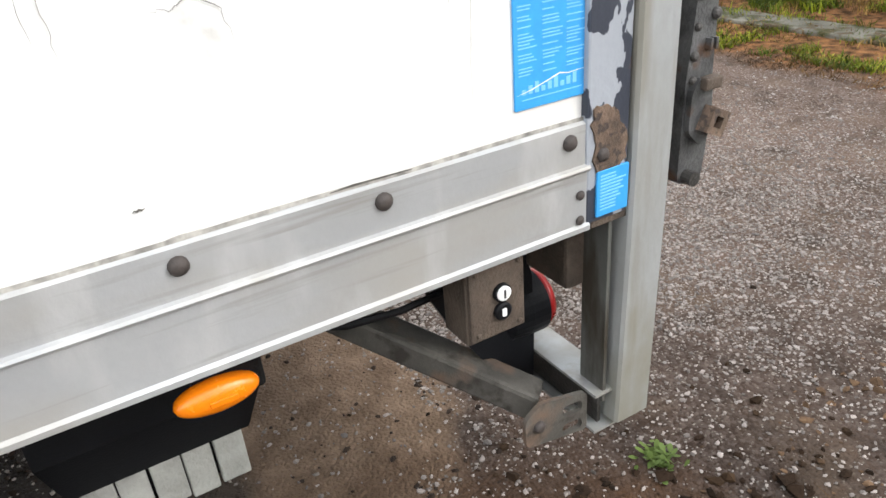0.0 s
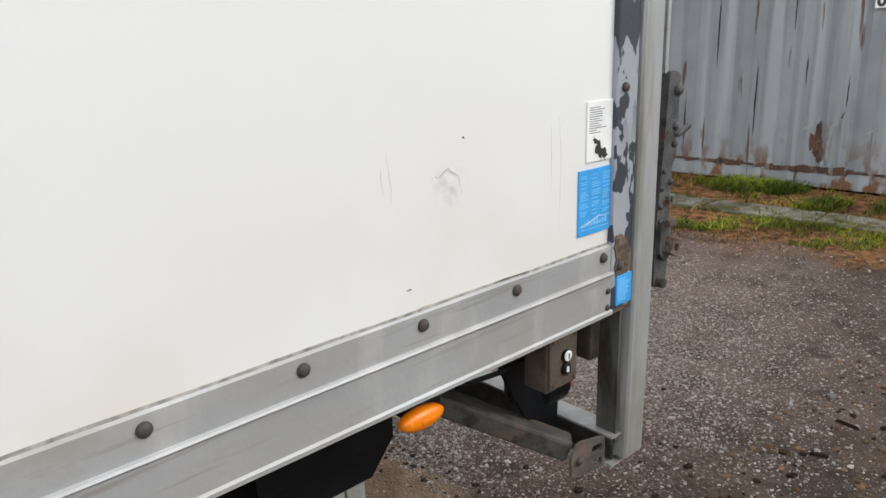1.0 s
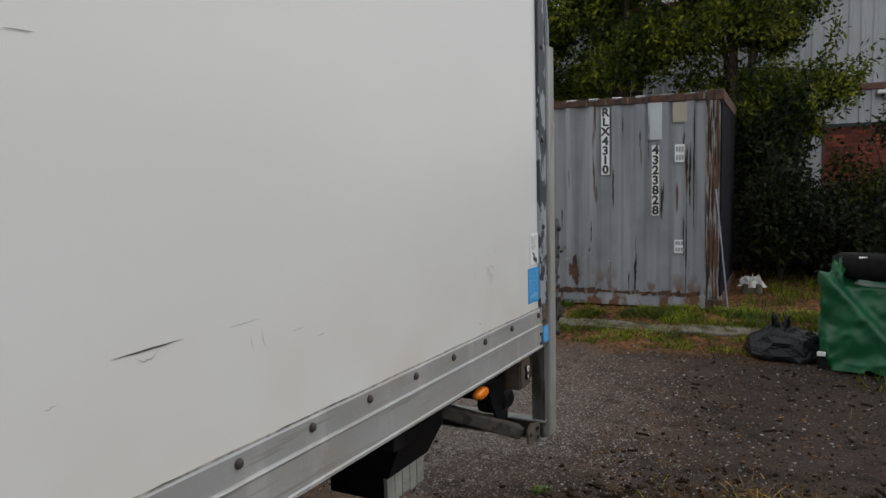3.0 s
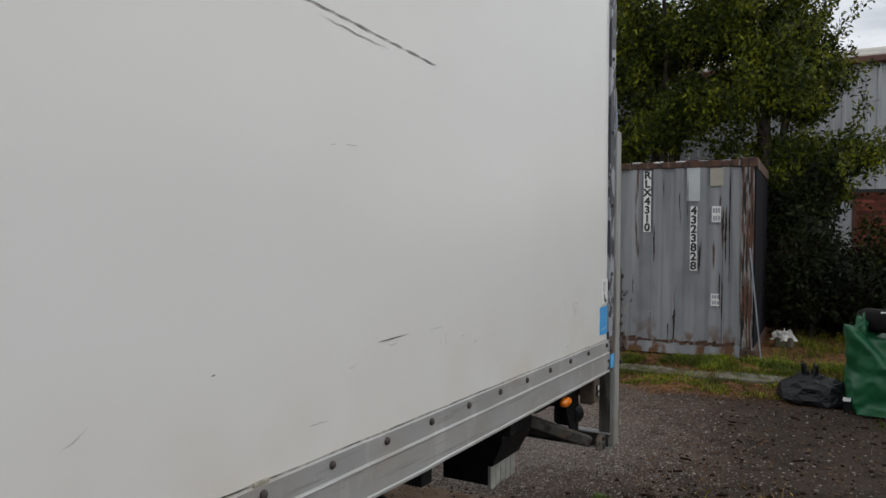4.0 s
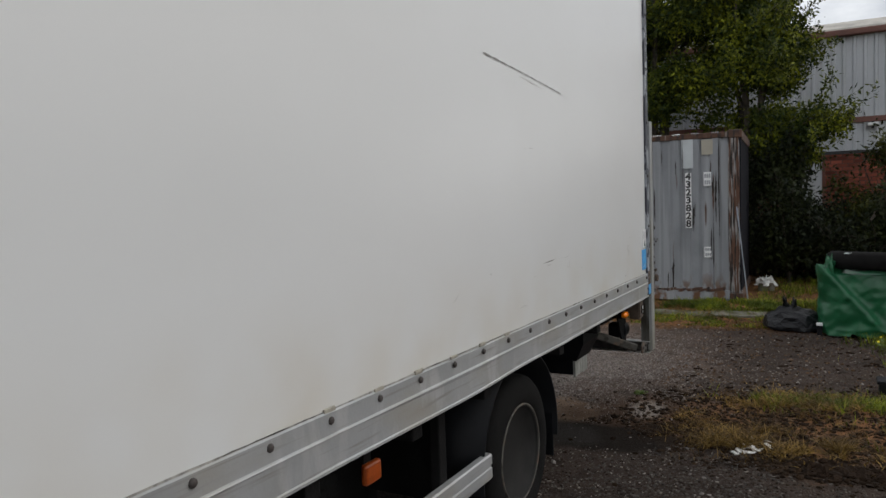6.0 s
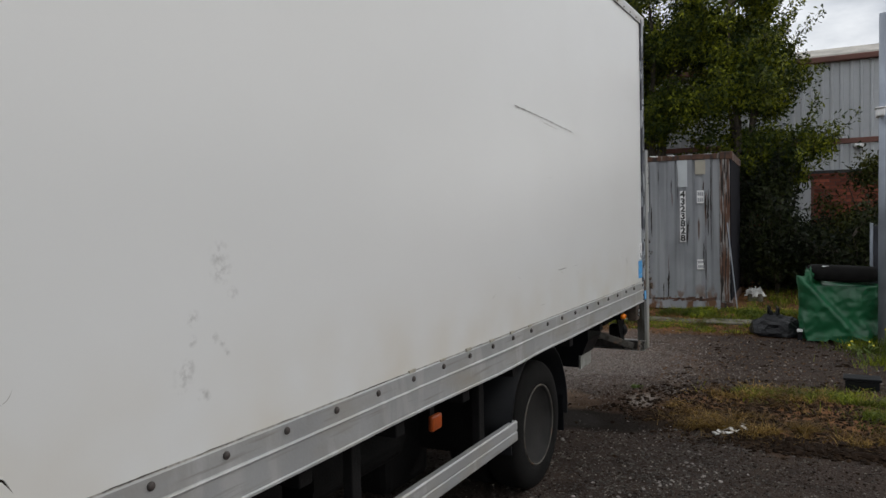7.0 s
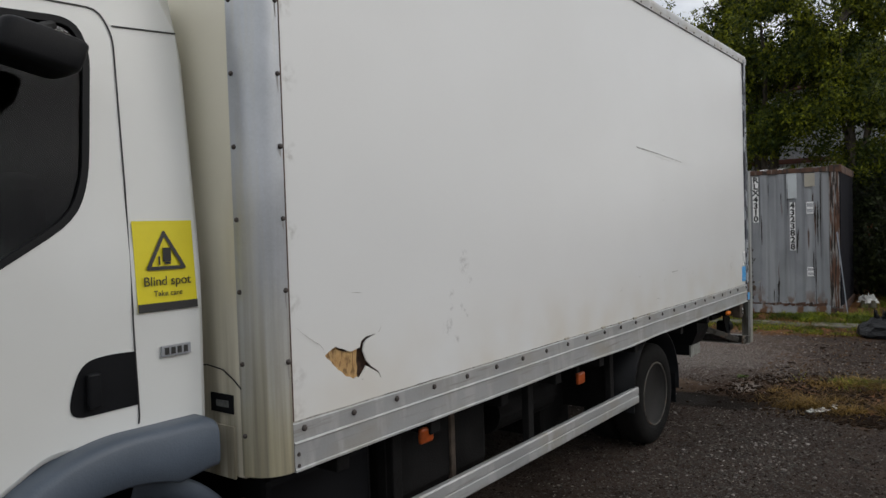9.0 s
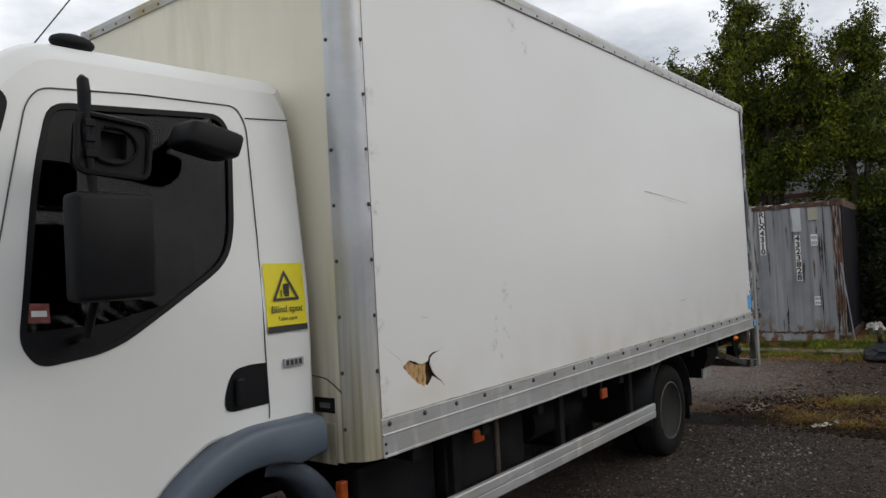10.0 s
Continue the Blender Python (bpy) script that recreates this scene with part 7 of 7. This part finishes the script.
tarp = thing("tarpaulin_sack", 3.8, -1.55, 0.0, "large crumpled green tarpaulin sack of rubbish", "sack")
def sack(name, cx, cy, parent, seed):
    """A boxy tarpaulin sack: a bunched ear at one top corner, a slanting fold across the face, a hem that hangs unevenly, fine creases."""
    seg, rows_n = 120, 44
    bm, rows = bmesh.new(), []
    for j in range(rows_n + 1):
        t = j / rows_n
        row = []
        for k in range(seg):
            a = 2 * math.pi * k / seg
            c, d = math.cos(a), math.sin(a)
            q = (abs(c) ** 3.2 + abs(d) ** 3.2) ** (-1 / 3.2)
            z = 0.70 * t
            wide = 0.40 + 0.05 * t + 0.02 * math.sin(5 * t)
            x, y = cx + 0.38 * q * c, cy + wide * q * d
            ear = math.exp(-((a - 2.25) / 0.30) ** 2) * max(0.0, t - 0.55) / 0.45
            x, y, z = x - 0.03 * ear, y + 0.07 * ear, z + 0.13 * ear ** 1.5
            if c < 0.2:
                line = (y - (cy + 0.34)) - (z - 0.76) * 0.85
                fold = 1 / (1 + math.exp(max(-40.0, min(40.0, line / 0.012))))
                x += 0.085 * fold * min(1.0, 2.2 * t + 0.15)
                x += 0.035 * math.exp(-((line - 0.05) / 0.05) ** 2) * -1
            hem = max(0.0, 1 - t / 0.16)
            z += hem * (0.018 + 0.05 * (0.5 + 0.5 * math.sin(7 * a + 1.0)) * (1 if d < 0.3 else 0.25))
            for f, amp in ((4.5, 0.028), (11.0, 0.010), (26.0, 0.0035)):
                w = 1 - 2.8 * abs(noise.noise((x * f + seed, y * f, z * f * 0.8)))
                x, y = x + amp * w * c, y + amp * w * d
            row.append(bm.verts.new((x, y, max(0.003, z))))
        rows.append(row)
    for a, b_ in zip(rows, rows[1:]):
        for k in range(seg):
            bm.faces.new((a[k], a[(k + 1) % seg], b_[(k + 1) % seg], b_[k]))
    top = bm.verts.new((cx + 0.04, cy - 0.02, 0.69))
    for k in range(seg):
        bm.faces.new((rows[-1][k], rows[-1][(k + 1) % seg], top))
    skin = part(name, bm, M_TARP, parent, "", True)
    draped("bunched_corner", (cx - 0.29, cy + 0.35, 0.05, 0.06), (cx - 0.30, cy + 0.33, 0.02, 0.03), 0.72, 0.87, M_TARP, parent, seed + 1.0, 5, 0.35, "bunched corner of the tarpaulin", 8, 30)
    return skin


sack("sack_skin", 3.86, -1.53, tarp, 5)


def tyre(x, y, z, r, w, tilt, label):
    t = thing("old_tyre", x, y, z, label, "tyre")
    bm = bmesh.new()
    lathe(bm, [(r * 0.55, -w * 0.40), (r * 0.62, -w * 0.5), (r * 0.85, -w * 0.5), (r, -w * 0.32), (r, w * 0.32), (r * 0.85, w * 0.5), (r * 0.62, w * 0.5), (r * 0.55, w * 0.40)], (0, 0, 0), 40)
    bm.faces.ensure_lookup_table()
    caps = [f for f in bm.faces if len(f.verts) > 4]
    bmesh.ops.delete(bm, geom=caps, context="FACES")
    bm.transform(Matrix.Translation((x, y, z)) @ pose(0, 0, 0, 90 + tilt, 4, 0))
    part("tyre_carcass", bm, M_RUBBER, t, "", True)
    return t


tyre(3.85, -1.55, 0.835, 0.40, 0.20, 2, "worn black tyre lying on the tarpaulin sack")
slip = thing("paper_scrap", 3.55, -1.42, 0.93, "white scrap lying on the tyre", "scrap")
part("scrap", cube(3.52, 3.59, -1.50, -1.34, 0.936, 0.948, 0.004), M_PAPER, slip)
bag = thing("bin_bag", 3.98, -0.80, 0.02, "tied black bin bag on the gravel", "bag")
crumpled("bag_skin", 3.96, -0.82, 0.27, 0.30, -0.02, 0.25, M_BINBAG, bag, 8.0, 0.035, 0.17, "", (0.0, 0.04), -0.6, 0.8)
for dy, dx, h in ((0.03, 0.0, 0.42), (-0.035, 0.02, 0.405)):
    draped("bag_tie", (3.90 + dx, -0.77 + dy, 0.05, 0.035), (3.88 + dx, -0.76 + 1.7 * dy, 0.012, 0.018), 0.22, h - 0.05, M_BINBAG, bag, 9.0 + dy, 5, 0.3, "twisted ear of the tied bag", 6, 20)
bt = thing("white_carton", 3.62, -1.06, 0.03, "small white carton between the bags", "carton")
part("carton", cube(3.58, 3.63, -1.125, -1.06, 0.115, 0.145, 0.004, None), M_PAPER, bt)
part("carton_foot", cube(3.585, 3.635, -1.12, -1.065, 0.0, 0.115, 0.004), M_BLACK, bt)
rag = thing("white_rag", 7.2, -0.24, 0.25, "crumpled white rag in the weeds", "rag")
draped("rag_cloth", (7.2, -0.24, 0.09, 0.15), (7.22, -0.22, 0.05, 0.09), ground_z(7.2, -0.24) + 0.09, ground_z(7.2, -0.24) + 0.19, M_RAG, rag, 4.0, 5, 0.3, "", 8, 36)
part("rag_prop", cube(7.12, 7.28, -0.36, -0.12, ground_z(7.2, -0.26) - 0.02, ground_z(7.2, -0.26) + 0.13, 0.03), M_CONCRETE, rag, "lump of rubble under the rag")
blk = thing("black_block", 1.15, -1.65, 0.0, "dark plastic block half in the grass", "block")
part("block", cube(0.98, 1.15, -1.85, -1.575, 0.0, 0.10, 0.012), M_BLACK, blk)
part("rim", cube(0.965, 1.165, -1.865, -1.56, 0.10, 0.125, 0.006), M_BLACK, blk)
# dead straw clump and litter
lit = thing("litter", -0.72, -0.80, 0.0, "white scraps of litter in dry grass", "litter")
q = random.Random(12)
for k in range(16):
    x, y = -0.72 + q.uniform(-0.14, 0.14), -0.80 + q.uniform(-0.12, 0.12)
    m = Matrix.Translation((x, y, ground_z(x, y) + 0.012)) @ pose(0, 0, 0, q.uniform(-25, 25), q.uniform(-25, 25), q.uniform(0, 180))
    part("scrap", cube(-0.035, 0.035, -0.012, 0.012, -0.003, 0.003, 0.001, m), M_RAG, lit)
clod_r = lambda r: (-0.96 + 0.05 * r.randn() + 0.05 * math.sin(5 * r.rand()), r.uniform(-1.95, -1.10))
M_CLOD = material("dark_clod", (0.026, 0.016, 0.010), 0.95, spec=0.08, vary=0.25, size=0.05, fine=0.008, bump=0.5)
tagged(stones("soil_clods", 420, clod_r, (0.014, 0.045), M_CLOD, 41, "dark ridge of soil clods"), category="soil")
tagged(stones("soil_clods", 220, lambda r: (r.uniform(-0.5, 0.6), r.uniform(-1.1, 0.2)), (0.008, 0.03), M_CLOD, 42, "scattered dark clods"), category="soil")

tagged(stones("mud_lumps", 700, lambda r: (r.uniform(-0.3, 3.7), r.uniform(-1.9, 0.05)), (0.005, 0.018), M_CLOD, 43, "brown lumps of trodden mud"), category="mud")
M_BROWNLUMP = material("brown_lump", (0.12, 0.075, 0.045), 0.95, spec=0.1, vary=0.25, size=0.05, fine=0.008, bump=0.5, random_by="island")
tagged(stones("mud_lumps", 1500, lambda r: (r.uniform(-0.6, 3.7), r.uniform(-1.9, 0.15)), (0.005, 0.018), M_BROWNLUMP, 44, "brown lumps of trodden mud"), category="mud")

# ---------- pole, fence ----------
pole = thing("steel_pole", 3.55, -1.985, 0.0, "grey galvanised steel pole with a camera", "pole")
part("shaft", tube(bmesh.new(), [(3.55, -1.985, 0), (3.55, -1.985, 3.9)], 0.055, 14), M_GALV, pole, "", True)
cc = part("security_camera", cube(3.37, 3.67, -1.99, -1.90, 2.70, 2.79, 0.02, None), M_PAPER, pole, "pale security camera")
part("camera_hood", cube(3.35, 3.65, -2.00, -1.89, 2.79, 2.805, 0.004), M_PAPER, cc)
part("camera_bracket", cube(3.49, 3.61, -2.07, -1.97, 2.62, 2.71, 0.01), M_GALV, cc)
fence = thing("board_fence", 4.0, -2.4, 0.0, "dark weathered board fence behind the pole", "fence")
for k in range(9):
    y = -1.90 - 0.155 * k
    part("board", cube(4.02, 4.045, y - 0.15, y, 0.0, 1.42 + 0.03 * math.sin(k * 2.1), 0.004), M_FENCE, fence)
part("fence_rail", cube(4.045, 4.09, -3.3, -1.9, 1.1, 1.2), M_FENCE, fence)
part("fence_post", cube(4.0, 4.1, -1.895, -1.86, 0.0, 1.45, 0.006), M_GALV, fence, "grey fence post")

# overhead wire
wire = thing("overhead_wire", -5.83, 16.0, 0.0, "thin overhead wire against the sky", "wire", kind="structure")
part("wire", tube(bmesh.new(), [(-5.83, 16.0, 0.0), (-0.947, 16.0, 7.035), (0.157, 16.0, 8.612), (5.0, 16.0, 15.53)], 0.018, 6), M_INK, wire)

# ---------- bricks of the warehouse ----------
brick_me = bpy.data.meshes.new("brick")
bmb = cube(-0.012, 0.012, -0.1025, 0.1025, -0.0325, 0.0325, 0.004)
bmb.to_mesh(brick_me)
bmb.free()
brick_me.materials.append(M_BRICK)
for row in range(31):
    z = 0.06 + 0.078 * row
    for k in range(10):
        y = -3.65 + 0.222 * k + (0.111 if row % 2 else 0)
        place("brick", brick_me, bw_part, WXF - 0.006, y, z)
bv, bf = [], []
for row in range(31):
    z = 0.06 + 0.078 * row
    for k in range(68):
        y = -3.65 + 0.222 * (k + 10) + (0.111 if row % 2 else 0)
        i = len(bv)
        for dx in (-0.012, 0.012):
            bv += [(WXF - 0.006 + dx, y - 0.1025, z - 0.0325), (WXF - 0.006 + dx, y + 0.1025, z - 0.0325), (WXF - 0.006 + dx, y + 0.1025, z + 0.0325), (WXF - 0.006 + dx, y - 0.1025, z + 0.0325)]
        bf += [(i, i + 1, i + 2, i + 3), (i, i + 4, i + 5, i + 1), (i + 1, i + 5, i + 6, i + 2), (i + 2, i + 6, i + 7, i + 3), (i + 3, i + 7, i + 4, i)]
M_BRICK2 = material("red_brick_far", (0.26, 0.075, 0.045), 0.9, vary=0.2, size=0.4, fine=0.02, bump=0.3, random_by="island")
tagged(sheet("bricks_beyond", bv, bf, M_BRICK2, bw_part), kind="stuff")

# dark scraps and twigs trodden into the yard
tw = np.random.RandomState(61)
tv, tf = [], []
for k in range(70):
    x, y, a, le, wi = tw.uniform(-0.6, 3.6), tw.uniform(-2.0, -0.1), tw.rand() * 6.28, tw.uniform(0.015, 0.06), tw.uniform(0.003, 0.012)
    z, i = ground_z(x, y) + 0.006, len(tv)
    for sx, sy, sz in ((-1, -1, 0), (1, -1, 0), (1, 1, 0), (-1, 1, 0), (-0.8, -0.6, 1), (0.8, -0.6, 1), (0.8, 0.6, 1), (-0.8, 0.6, 1)):
        tv.append((x + sx * le * math.cos(a) - sy * wi * math.sin(a), y + sx * le * math.sin(a) + sy * wi * math.cos(a), z - 0.008 + sz * 0.014))
    tf += [(i, i + 1, i + 5, i + 4), (i + 1, i + 2, i + 6, i + 5), (i + 2, i + 3, i + 7, i + 6), (i + 3, i, i + 4, i + 7), (i + 4, i + 5, i + 6, i + 7)]
tagged(sheet("twigs", tv, tf, M_CLOD), "dark twigs and scraps trodden into the gravel", "debris", kind="stuff")
